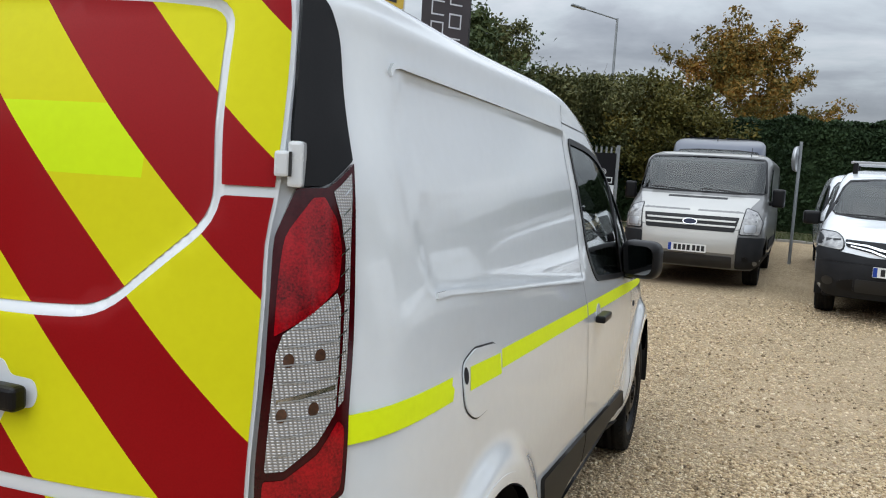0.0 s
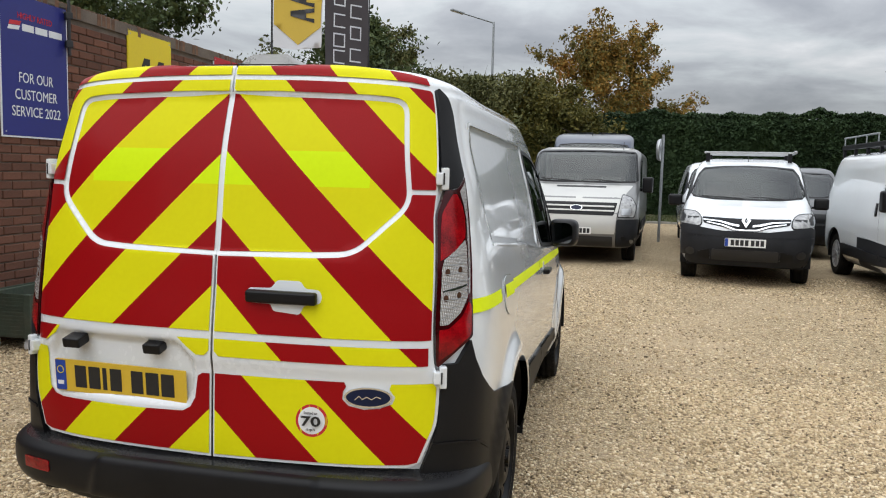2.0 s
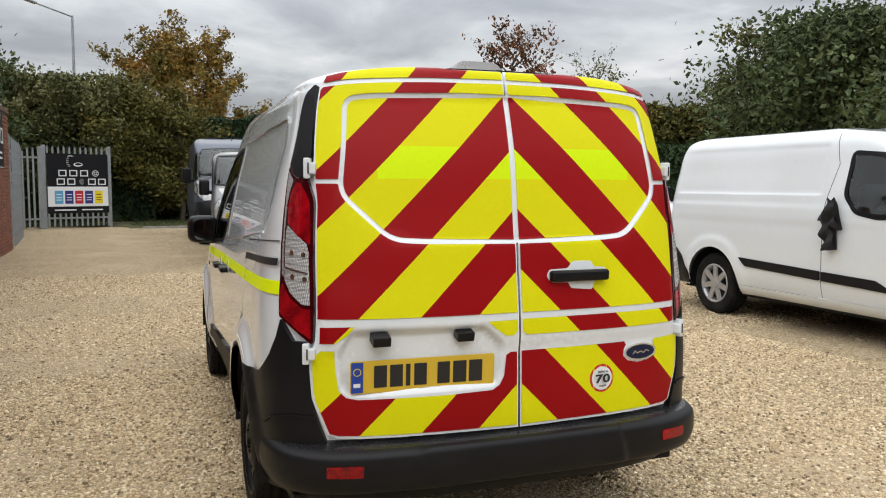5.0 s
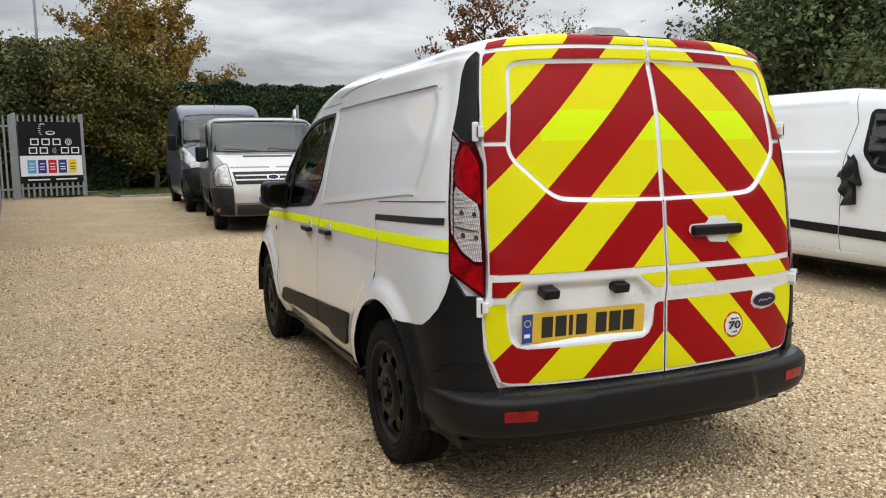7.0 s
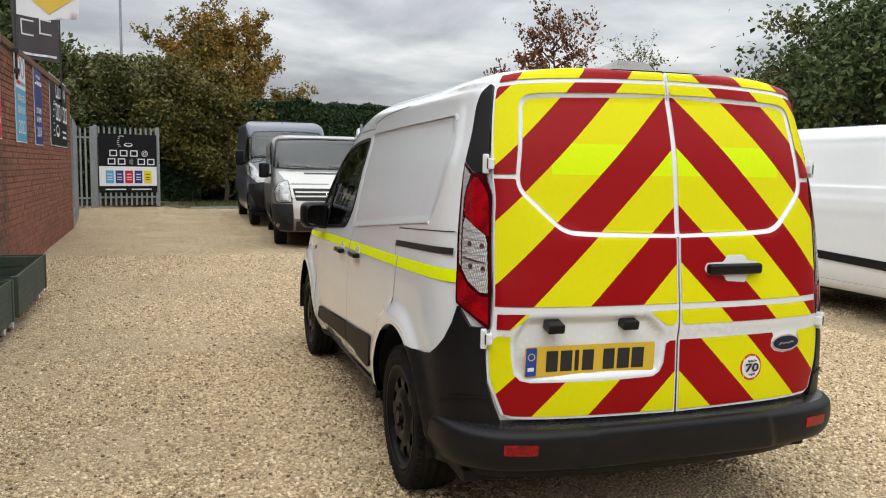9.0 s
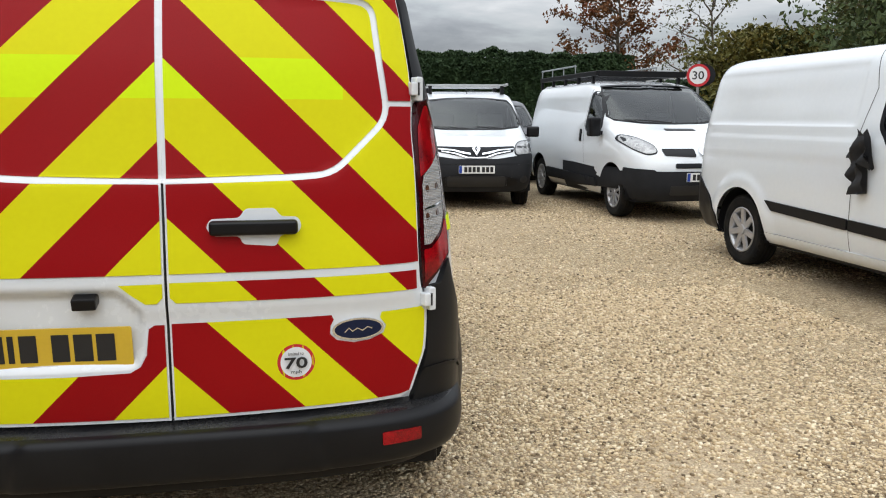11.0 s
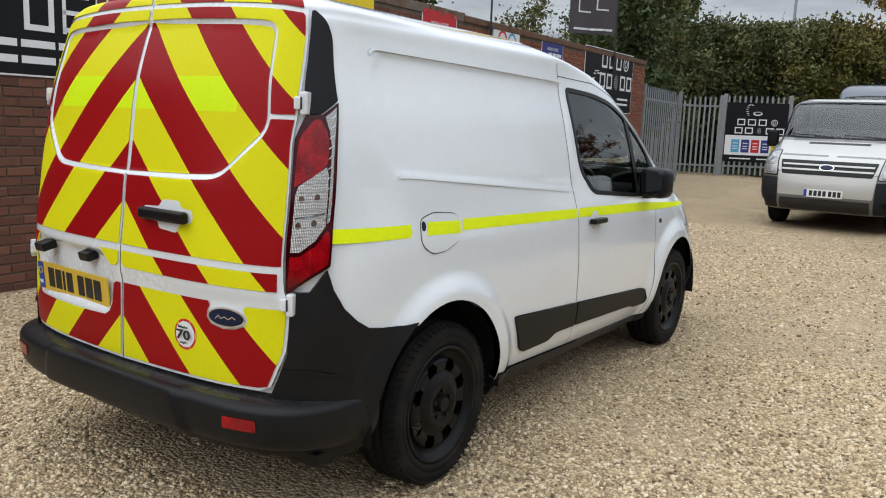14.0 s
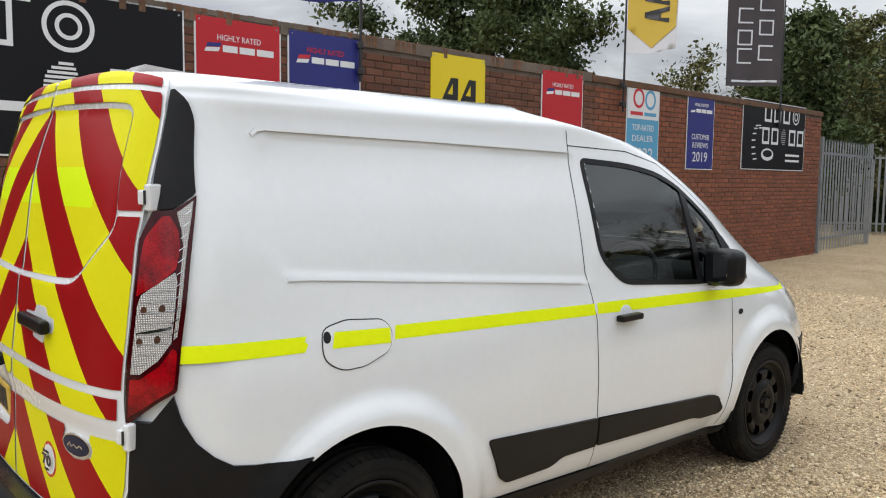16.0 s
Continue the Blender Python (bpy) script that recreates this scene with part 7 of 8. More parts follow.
# tall slate-blue van behind it
MA = shell_of(2.50, 1.03, -1.0, [(.25, 4.20), (.45, 4.32), (.70, 4.32), (.95, 4.22), (1.10, 4.08), (1.25, 3.85), (1.38, 3.55), (1.46, 3.40), (1.60, 3.30), (1.9, 3.0), (2.15, 2.72), (2.30, 2.45), (2.42, 1.9), (2.48, 1.2), (2.50, .6)], 3.68, 1.42, 2.3, tumble=.88)
ma = parked_van("blue_van", "tall slate-blue panel van with a dark bumper", MA, 2.50, 3.68, SLATE, pose(.62, 18.9, gz(0, 17), 0, 0, 180), half_w=.98, wheel_style="steel",
                side_window=[(2.6, 2.05), (2.95, 2.0), (3.3, 1.62), (3.35, 1.42), (2.6, 1.36)], screen=[(0, 1.52), (.5, 1.52), (.85, 1.55), (.90, 1.62), (.84, 2.05), (.78, 2.14), (.4, 2.17), (0, 2.17)])
front_piece(ma, MA, "front_bumper", [(-1.0, .30), (1.0, .30), (1.0, .92), (.55, .98), (-.55, .98), (-1.0, .92)], BLACKPLASTIC, "dark plastic bumper", off=.014, depth=.02)
front_piece(ma, MA, "head_lamp", [(.60, .98), (.84, .96), (1.0, 1.14), (1.0, 1.40), (.90, 1.40), (.74, 1.16)], HEADLAMP, "large swept head lamp", off=.012, depth=.016, both=True)
nose_plate(ma, MA, .62)
van_mirrors(ma, 1.16, 3.15, 1.52, .18, .36)
wiper(ma, MA, .1, 1.5, .75, 1.56)
part("aerial", tube((.05, 2.10, 2.38), (.05, 2.06, 2.50), .012, .005, 6), INK, ma)

# small white van with a grey bumper
KG = shell_of(1.80, .905, -.70, [(.25, 3.42), (.42, 3.54), (.60, 3.56), (.78, 3.52), (.88, 3.44), (.97, 3.25), (1.04, 3.02), (1.10, 2.80), (1.16, 2.70), (1.30, 2.52), (1.50, 2.22), (1.62, 2.0), (1.70, 1.75), (1.76, 1.3), (1.795, .7), (1.80, .3)], 2.70, 1.1, 1.65, tumble=.80)
KGY = math.degrees(math.atan2(.135, 1.0))
kg_c = Vector((3.08, 8.98, 0))
kg_dir = Vector((-.135, -1.0, 0)).normalized()
kg_o = kg_c - kg_dir * 2.70
kg = parked_van("small_white_van", "small white van with a dark grey bumper and roof bars", KG, 1.80, 2.70, PAINT, pose(kg_o.x, kg_o.y, gz(0, 9.5), 0, 0, 180 - KGY), wheel_r=.31, half_w=.86, arch_r=.375, wheel_style="steel",
                side_window=[(1.55, 1.58), (1.95, 1.52), (2.40, 1.22), (2.48, 1.08), (1.60, 1.02)], screen=[(0, 1.155), (.45, 1.16), (.74, 1.19), (.79, 1.24), (.70, 1.52), (.63, 1.615), (.35, 1.64), (0, 1.65)])
front_piece(kg, KG, "front_bumper", [(-.93, .28), (.93, .28), (.93, .74), (.82, .82), (.56, .78), (.30, .745), (-.30, .745), (-.56, .78), (-.82, .82), (-.93, .74)], GREYPLASTIC, "dark grey plastic bumper", off=.018, depth=.025)
front_piece(kg, KG, "upper_grille", [(-.55, .845), (-.30, .80), (-.12, .755), (.12, .755), (.30, .80), (.55, .845), (.57, .915), (.15, .905), (-.15, .905), (-.57, .915)], GREYPLASTIC, "dark grey grille", off=.014, depth=.016)
front_piece(kg, KG, "chrome_strip", [(.085, .800), (.20, .815), (.34, .852), (.55, .868), (.55, .882), (.33, .868), (.18, .836), (.085, .822)], CHROME, off=.024, depth=.010, r=.004, both=True)
front_piece(kg, KG, "chrome_strip", [(.002, .752), (.14, .756), (.30, .806), (.50, .838), (.50, .850), (.29, .820), (.13, .772), (.002, .768)], CHROME, off=.026, depth=.010, r=.003, both=True)
front_piece(kg, KG, "diamond_badge", [(0, .785), (.060, .865), (0, .945), (-.060, .865)], CHROME, "chrome diamond badge", off=.040, depth=.02, r=.004)
front_piece(kg, KG, "badge_centre", [(0, .832), (.022, .865), (0, .898), (-.022, .865)], GREYPLASTIC, off=.0425, depth=.002, r=.002)
front_piece(kg, KG, "lower_duct", [(.44, .36), (.60, .38), (.60, .46), (.44, .50)], GLOSSBLACK, off=.0215, depth=.006, both=True, r=.015)
front_piece(kg, KG, "bumper_crease", [(-.86, .668), (.86, .668), (.86, .676), (-.86, .676)], GLOSSBLACK, off=.0195, depth=.003, r=.002)
front_piece(kg, KG, "head_lamp", [(.58, .80), (.86, .82), (.895, .90), (.86, .985), (.66, .975), (.58, .90)], HEADLAMP, "rounded clear head lamp", off=.014, depth=.018, both=True, r=.06)
front_piece(kg, KG, "lower_grille", [(-.42, .36), (.42, .36), (.42, .50), (-.42, .50)], INK, off=.022, depth=.006)
front_piece(kg, KG, "fog_lamp", ellipse(.70, .45, .06, .05, 16), INK, off=.023, depth=.006, both=True, r=0)
nose_plate(kg, KG, .60, out=.045)
van_mirrors(kg, 1.02, 2.28, 1.12, .20, .17)
wiper(kg, KG, .05, 1.15, .62, 1.18)
wiper(kg, KG, -.55, 1.15, -.03, 1.18)
for y in (.5, 1.55):
    part("roof_bar", box(-.66, .66, y - .035, y + .035, 1.85, 1.885, .008), ALU, kg, "aluminium roof bar")
    for sx in (1, -1):
        part("roof_bar_foot", box(sx * .60 - .03, sx * .60 + .03, y - .04, y + .04, 1.70, 1.86, .006), BLACKPLASTIC, kg)
part("roof_bar", box(-.69, -.65, .4, 1.7, 1.86, 1.90, .008), ALU, kg, "aluminium roof bar")
part("aerial", tube((0, 1.72, 1.73), (0, 1.62, 1.82), .008, .004, 6), INK, kg)

# white van with a black roof rack
TR = shell_of(1.93, .95, -.85, [(.25, 3.82), (.42, 3.91), (.65, 3.92), (.85, 3.86), (.95, 3.76), (1.05, 3.58), (1.15, 3.30), (1.22, 3.08), (1.30, 2.98), (1.5, 2.70), (1.7, 2.36), (1.80, 2.14), (1.86, 1.85), (1.91, 1.4), (1.93, .8)], 3.098, 1.2, 1.8, tumble=.83, fa=(3.4, 12))
tr = parked_van("white_van", "white panel van with grey bumpers and a black roof rack", TR, 1.93, 3.098, PAINT, pose(5.55, 10.35, gz(0, 9), 0, 0, 180 + .8), half_w=.91, wheel_r=.335, wheel_style="spoke",
                side_window=[(2.10, 1.72), (2.32, 1.68), (2.58, 1.42), (2.66, 1.20), (2.45, 1.10), (2.08, 1.18)], screen=[(0, 1.26), (.45, 1.27), (.80, 1.31), (.85, 1.36), (.76, 1.70), (.70, 1.80), (.4, 1.825), (0, 1.83)])
front_piece(tr, TR, "front_bumper", [(-.97, .28), (.97, .28), (.97, .68), (.62, .66), (-.62, .66), (-.97, .68)], GREYPLASTIC, "grey plastic bumper", off=.016, depth=.022)
side_piece(tr, TR, "bumper_side", [(3.50, .30), (3.85, .30), (3.85, .68), (3.46, .70), (3.42, .55)], GREYPLASTIC, off=.016, depth=.022)
front_piece(tr, TR, "grille", [(.10, .84), (.52, .86), (.54, .94), (.10, .94)], GLOSSBLACK, "black grille", off=.012, depth=.014, both=True)
front_piece(tr, TR, "grille_strip", [(-.40, .70), (.40, .70), (.40, .76), (-.40, .76)], GLOSSBLACK, off=.014, depth=.014)
front_piece(tr, TR, "lower_grille", [(-.46, .36), (.46, .36), (.46, .48), (-.46, .48)], INK, off=.020, depth=.006)
front_piece(tr, TR, "diamond_badge", [(0, .83), (.055, .90), (0, .97), (-.055, .90)], CHROME, "chrome diamond badge", off=.024, depth=.014, r=.004)
front_piece(tr, TR, "head_lamp", [(.60, .90), (.72, .87), (.85, .94), (.91, 1.05), (.87, 1.11), (.74, 1.08), (.61, .98)], HEADLAMP, "almond-shaped clear head lamp", off=.012, depth=.016, both=True, r=.06)
front_piece(tr, TR, "bonnet_vent", [(-.22, 1.17), (.22, 1.17), (.22, 1.195), (-.22, 1.195)], INK, off=.006, depth=.004, r=.006)
nose_plate(tr, TR, .585)
side_piece(tr, TR, "lower_trim", [(.46, .38), (2.60, .38), (2.58, .50), (.47, .54)], GREYPLASTIC, "grey plastic lower trim", off=.034, depth=.045)
side_piece(tr, TR, "panel_seam", band([(2.05, 1.78), (2.02, 1.2), (2.10, .60), (2.10, .35)], .008), INK, off=.001, depth=0, r=0)
side_piece(tr, TR, "crease", band([(.45, .73), (2.55, .66)], .02), PAINT, off=.006, depth=.008, r=0)
side_piece(tr, TR, "door_handle", [(1.90, 1.0), (1.95, 1.0), (1.95, 1.18), (1.90, 1.18)], GLOSSBLACK, off=.02, depth=.02, r=.02)
van_mirrors(tr, 1.06, 2.72, 1.22, .18, .27)
wiper(tr, TR, .05, 1.26, .70, 1.30)
rack = thing("roof_rack", "black tubular steel roof rack on a white van", "roof rack", at=pose(5.55, 10.35, gz(0, 9), 0, 0, 180.8))
for sx in (-.70, .70):
    part("side_rail", box(sx - .03, sx + .03, -.70, 1.95, 1.965, 2.04, .01), BLACKPLASTIC, rack)
    for i in range(5):
        y = -.65 + i * .6
        part("foot", box(sx - .02, sx + .02, y - .03, y + .03, 1.84, 1.97, .004), BLACKPLASTIC, rack)
    part("top_rail", tube((sx, -.68, 2.16), (sx, 1.0, 2.16), .014, None, 8), GALV, rack)
    for i in range(4):
        y = -.66 + i * .55
        part("upright", tube((sx, y, 2.04), (sx, y, 2.16), .010, None, 8), GALV, rack)
for i in range(9):
    y = -.65 + i * .32
    part("cross_bar", box(-.70, .70, y - .015, y + .015, 2.0, 2.025, .004), BLACKPLASTIC, rack)
part("front_deflector", box(-.70, .70, 1.93, 1.97, 1.95, 2.04, .008), BLACKPLASTIC, rack)

# white van standing side-on to the yard
TC = shell_of(1.97, .985, -1.0, [(.25, 3.74), (.45, 3.86), (.70, 3.86), (.90, 3.76), (1.05, 3.55), (1.18, 3.2), (1.25, 3.05), (1.4, 2.85), (1.6, 2.55), (1.78, 2.22), (1.87, 1.95), (1.93, 1.5), (1.965, 1.0), (1.97, .6)], 2.93, 1.22, 1.85, tumble=.84)


def tc_side(y, z, f):
    on = smooth01((f - .6) / .25)
    inside = smooth01((y + .70) / .06) * smooth01((1.46 - y) / .03) * smooth01((1.80 - z) / .025) * smooth01((z - 1.31) / .03)
    flare = 0 * y
    for wy in (0, 2.93):
        r = np.hypot(y - wy, z - .335)
        flare = flare + .018 * smooth01((.56 - r) / .08)
    crease = .008 * smooth01((1.24 - z) / .05) * smooth01((z - 1.0) / .10)
    return on * (flare - .010 * inside + crease)


TC.side = tc_side
tc = parked_van("long_white_van", "white panel van with a black side moulding, standing side-on", TC, 1.97, 2.93, PAINT, pose(5.47, 3.74, gz(0, 3), 0, 0, 180), half_w=.955, wheel_r=.335, arch_r=.405, wheel_style="trim", res=(76, 80, 100),
                side_window=[(1.74, 1.70), (2.15, 1.66), (2.62, 1.36), (2.72, 1.20), (2.1, 1.13), (1.86, 1.17), (1.72, 1.32)], screen=[(0, 1.29), (.45, 1.30), (.82, 1.34), (.86, 1.40), (.78, 1.72), (.70, 1.83), (.4, 1.86), (0, 1.87)])
side_piece(tc, TC, "side_moulding", [(.42, .66), (1.50, .62), (1.50, .535), (.52, .575)], BLACKPLASTIC, "black side moulding", off=.016, depth=.02, r=.012)
side_piece(tc, TC, "side_moulding", [(1.52, .62), (2.10, .60), (2.28, .52), (2.24, .51), (1.52, .535)], BLACKPLASTIC, "black side moulding", off=.016, depth=.02, r=.012)
side_piece(tc, TC, "panel_seam", band([(1.50, 1.93), (1.60, 1.60), (1.51, 1.25), (1.51, .32)], .007), INK, off=.001, depth=0, r=0)
side_piece(tc, TC, "panel_seam", band([(2.62, 1.15), (2.60, .8), (2.52, .5), (2.50, .32)], .007), INK, off=.001, depth=0, r=0)
side_piece(tc, TC, "sill", [(.42, .30), (2.52, .30), (2.52, .37), (.42, .37)], PAINT, off=.012, depth=.02, r=.006)
side_piece(tc, TC, "rear_bumper_corner", [(-.99, .30), (-.42, .30), (-.41, .42), (-.55, .62), (-.75, .78), (-.96, .86)], BLACKPLASTIC, "black bumper corner", off=.014, depth=.02)
side_piece(tc, TC, "tail_lamp", [(-.985, .95), (-.95, .95), (-.90, 1.40), (-.94, 1.40)], LAMPRED, "red tail lamp", off=.006, depth=.01, r=.01)
for sx in (1, -1):
    y, z = 1.60, 1.09
    x = float(TC.P(TC.s_side(y, z), z)[0][0])
    part("door_handle", box(-.01, .03, -.08, .08, -.018, .018, .008), BLACKPLASTIC, tc, at=pose(sx * (x + .012), y, z, 0, 0, 0 if sx > 0 else 180))
van_mirrors(tc, 1.10, 2.55, 1.28, .17, .26)
# a jacket hung on the door handle
jx, jy, jz = 4.455, 2.10, 1.14
jk = thing("hanging_jacket", "dark crumpled jacket hung on a van door handle", "jacket", at=pose(jx, jy, jz))
poly = [(-.09, -.02), (-.13, -.14), (-.10, -.16), (-.05, -.08), (-.06, -.20), (-.07, -.36), (.05, -.38), (.08, -.20), (.10, -.06), (.13, -.06), (.14, .0), (.06, .03), (.03, .16), (-.01, .20), (-.06, .12)]
v, t = triangulate([(p * .9, q * .84) for p, q in poly], .022)
vs = [(-.025 - .055 * max(0, 1 - (abs(a) / .13) ** 2) * (.5 + .5 * math.sin(a * 60 + b * 18)) - .02 * math.sin(b * 40 + a * 33), a, b) for a, b in v]
m0 = len(vs)
vs += [(.012, a, b) for a, b in v]
fs = [tuple(map(int, q)) for q in t] + [tuple(int(i) + m0 for i in q[::-1]) for q in t]
link("cloth", mesh_data("cloth", vs, fs, CLOTH), jk)

# grey car between the small white van and the racked van, and a white one behind
GC = shell_of(1.72, .90, -.80, [(.25, 3.40), (.45, 3.50), (.70, 3.50), (.85, 3.42), (.95, 3.20), (1.02, 2.85), (1.08, 2.62), (1.2, 2.42), (1.45, 2.0), (1.58, 1.75), (1.66, 1.4), (1.71, .9), (1.72, .4)], 2.70, 1.06, 1.6, tumble=.78)
gc = parked_van("grey_car", "dark grey car parked between two white vans", GC, 1.72, 2.70, GREYPAINT, pose(5.0, 15.9, gz(0, 14), 0, 0, 180 - 8), wheel_r=.33, half_w=.86, arch_r=.39, wheel_style="spoke", group="parked cars",
                side_window=[(.2, 1.48), (1.6, 1.50), (2.2, 1.18), (2.3, 1.05), (.2, 1.03)], screen=[(0, 1.10), (.45, 1.11), (.72, 1.14), (.76, 1.20), (.66, 1.48), (.60, 1.56), (.35, 1.58), (0, 1.585)])
front_piece(gc, GC, "front_bumper", [(-.9, .28), (.9, .28), (.9, .62), (-.9, .62)], BLACKPLASTIC, off=.014, depth=.02)
front_piece(gc, GC, "head_lamp", [(.55, .72), (.84, .74), (.86, .86), (.60, .84)], HEADLAMP, "clear head lamp", off=.012, depth=.014, both=True)
front_piece(gc, GC, "grille", [(-.45, .66), (.45, .66), (.50, .82), (-.50, .82)], GLOSSBLACK, off=.012, depth=.014)
van_mirrors(gc, 1.0, 2.1, 1.08, .18, .14)
wc = parked_van("white_car", "white car parked behind the small white van", KG, 1.80, 2.70, DOORPAINT, pose(3.52, 16.35, gz(0, 14), 0, 0, 180 - 2), wheel_r=.31, half_w=.86, arch_r=.375, wheel_style="steel", group="parked cars",
                side_window=[(1.55, 1.58), (1.95, 1.52), (2.40, 1.22), (2.48, 1.08), (1.60, 1.02)], screen=[(0, 1.155), (.45, 1.16), (.74, 1.19), (.79, 1.24), (.70, 1.52), (.63, 1.615), (.35, 1.64), (0, 1.65)], res=(30, 36, 44))

# ---- trees, hedge and grass ----
def leaf_cloud(points, size, seed, squash=1.0):
    """A folded little leaf at each place, turned every way."""
    r = np.random.RandomState(seed)
    P = np.asarray(points, float)
    n = len(P)
    a = r.normal(size=(n, 3))
    a /= np.linalg.norm(a, axis=1, keepdims=True)
    b = np.cross(a, r.normal(size=(n, 3)))
    b /= np.maximum(np.linalg.norm(b, axis=1, keepdims=True), 1e-6)
    c = np.cross(a, b)
    s = (size * r.uniform(.55, 1.35, n))[:, None]
    v = np.stack([P - a * s, P + b * s * .55 + c * s * .18, P + a * s, P - b * s * .55 + c * s * .18], 1).reshape(-1, 3)
    k = 4 * np.arange(n)[:, None, None]
    return v, (k + np.array([(0, 1, 2), (0, 2, 3)])[None]).reshape(-1, 3)


def limb(bm, p, q, r0, r1, bend, rnd, n=6, seg=4):
    pts = [p.lerp(q, i / seg) + Vector((rnd.uniform(-1, 1), rnd.uniform(-1, 1), rnd.uniform(-.4, .4))) * bend * (0 if i in (0,) else 1) for i in range(seg + 1)]
    rings = []
    for i, c in enumerate(pts):
        d = (pts[min(i + 1, seg)] - pts[max(i - 1, 0)]).normalized()
        x = d.orthogonal().normalized()
        y = d.cross(x)
        rr = r0 + (r1 - r0) * i / seg
        rings.append([bm.verts.new(c + (x * math.cos(2 * math.pi * k / n) + y * math.sin(2 * math.pi * k / n)) * rr) for k in range(n)])
    for a, b in zip(rings, rings[1:]):
        for k in range(n):
            bm.faces.new((a[k], a[(k + 1) % n], b[(k + 1) % n], b[k]))
    return pts


def tree(x, y, height, radius, mat, label, seed, leaves=6500, size=.10, low=.22, limbs=15, tight=.10, name="tree", stems=1, lean=0.0):
    """Trunk, rising limbs, branches and twigs inside an egg-shaped outline; the leaves hang about the twigs, with air between."""
    rnd = random.Random(seed)
    ob = thing(name, label, "tree", at=pose(x, y, gz(x, y)))
    bm = bmesh.new()
    spots = []

    def outline(h):
        t = min(1, max(0, (h / height - low) / (1.0 - low)))
        return radius * (math.sin(math.pi * (.16 + .80 * t)) ** .75) * (.78 + .40 * rnd.random())
    for st in range(stems):
        ox = Vector((0, 0, 0)) if stems == 1 else Vector((math.cos(st * 2.4), math.sin(st * 2.4), 0)) * radius * .38
        top = ox + Vector((lean + rnd.uniform(-.12, .12) * radius, rnd.uniform(-.12, .12) * radius, height * rnd.uniform(.86, .95)))
        pts = limb(bm, ox, top, height * .017 + .02, .012, radius * .05, rnd, 7, 8)
        spots += [pts[-1], pts[-2]]
        for i in range(limbs):
            t = low * .8 + (1 - low * .8) * (i + .7 * rnd.random()) / limbs * .95
            p = pts[min(int(t * 8), 7)].lerp(pts[min(int(t * 8) + 1, 8)], t * 8 % 1)
            a = i * 2.4 + rnd.uniform(-.5, .5)
            rise = radius * rnd.uniform(.35, .85) * (1.1 - .5 * t)
            z = min(p.z + rise, height * rnd.uniform(.93, 1.03))
            L = outline(z)
            q = Vector((ox.x * .6 + math.cos(a) * L, ox.y * .6 + math.sin(a) * L, z))
            lp = limb(bm, p, q, height * .006 + .006, .006, L * .05, rnd, 5, 5)
            for k in range(6):
                s0 = lp[rnd.choice((1, 2, 3, 3, 4, 4, 5))]
                out = Vector((math.cos(a), math.sin(a), .35)) * rnd.uniform(.0, .32) + Vector((rnd.uniform(-1, 1), rnd.uniform(-1, 1), rnd.uniform(-.35, 1.0))) * .30
                bp = limb(bm, s0, s0 + out * radius, .009, .004, radius * .02, rnd, 3, 3)
                spots += bp[1:]
                for w in range(3):
                    s1 = bp[rnd.choice((1, 2, 3))]
                    spots.append(s1 + Vector((rnd.uniform(-1, 1), rnd.uniform(-1, 1), rnd.uniform(-.6, 1))) * radius * .13)
    part("trunk", bm, BARK, ob, "branching brown trunk", smooth=True)
    r = np.random.RandomState(seed)
    C = np.array([tuple(c) for c in spots])
    weight = r.uniform(.15, 1.0, len(C)) ** .9
    n = int(leaves * 2.2)
    pts = C[r.choice(len(C), n, p=weight / weight.sum())] + r.normal(size=(n, 3)) * radius * tight * r.uniform(.4, 1.15, (n, 1))
    pts = pts[(pts[:, 2] > height * low * .5) & (pts[:, 2] < height * 1.06)]
    v, f = leaf_cloud(pts, size, seed)
    link("crown", fast_mesh("crown", v, f, mat), ob, "uneven crown of small leaves")
    return ob


tree(.5, 44.0, 9.5, 3.6, LEAFAUTUMN, "large maple turning orange and green far behind the hedge", 31, 19000, .10, .18, limbs=26, tight=.058)
tree(-2.2, 26.6, 4.9, 1.9, LEAFMID, "yellowing shrubby tree behind the fence", 12, 11000, .075, .05, limbs=15, tight=.12, stems=2)
tree(-.9, 25.4, 4.2, 1.4, LEAFMID, "yellowing bush behind the fence", 22, 6000, .07, .03, limbs=12, tight=.15, stems=2)
tree(-4.4, 26.6, 4.6, 2.3, LEAFOLIVE, "dark olive tree behind the fence", 13, 13000, .075, .03, limbs=16, tight=.12, stems=2)
tree(-6.4, 27.2, 4.9, 2.3, LEAFOLIVE, "olive-green willow behind the fence", 14, 12000, .075, .05, limbs=17, tight=.11, stems=2)
tree(-8.8, 25.6, 6.3, 2.3, LEAFGREEN, "dark green tree behind the fence", 15, 11000, .080, .03, limbs=16, tight=.12, stems=2)
tree(-9.9, 11.2, 7.0, 2.1, LEAFGREEN, "large dark green tree behind the brick wall", 17, 30000, .062, .30, limbs=22, tight=.085)
tree(-6.6, 22.4, 6.3, 1.25, LEAFOLIVE, "tall slender olive-green tree behind the wall end", 34, 6500, .065, .10, limbs=17, tight=.10)
tree(-8.4, 17.6, 4.9, 1.5, LEAFOLIVE, "thin grey-green tree behind the brick wall", 18, 1500, .065, .25, limbs=12, tight=.10)
tree(-5.9, 17.6, 5.5, 1.35, LEAFGREEN, "dark green tree behind the brick wall", 28, 7500, .075, .1, limbs=14, tight=.15)
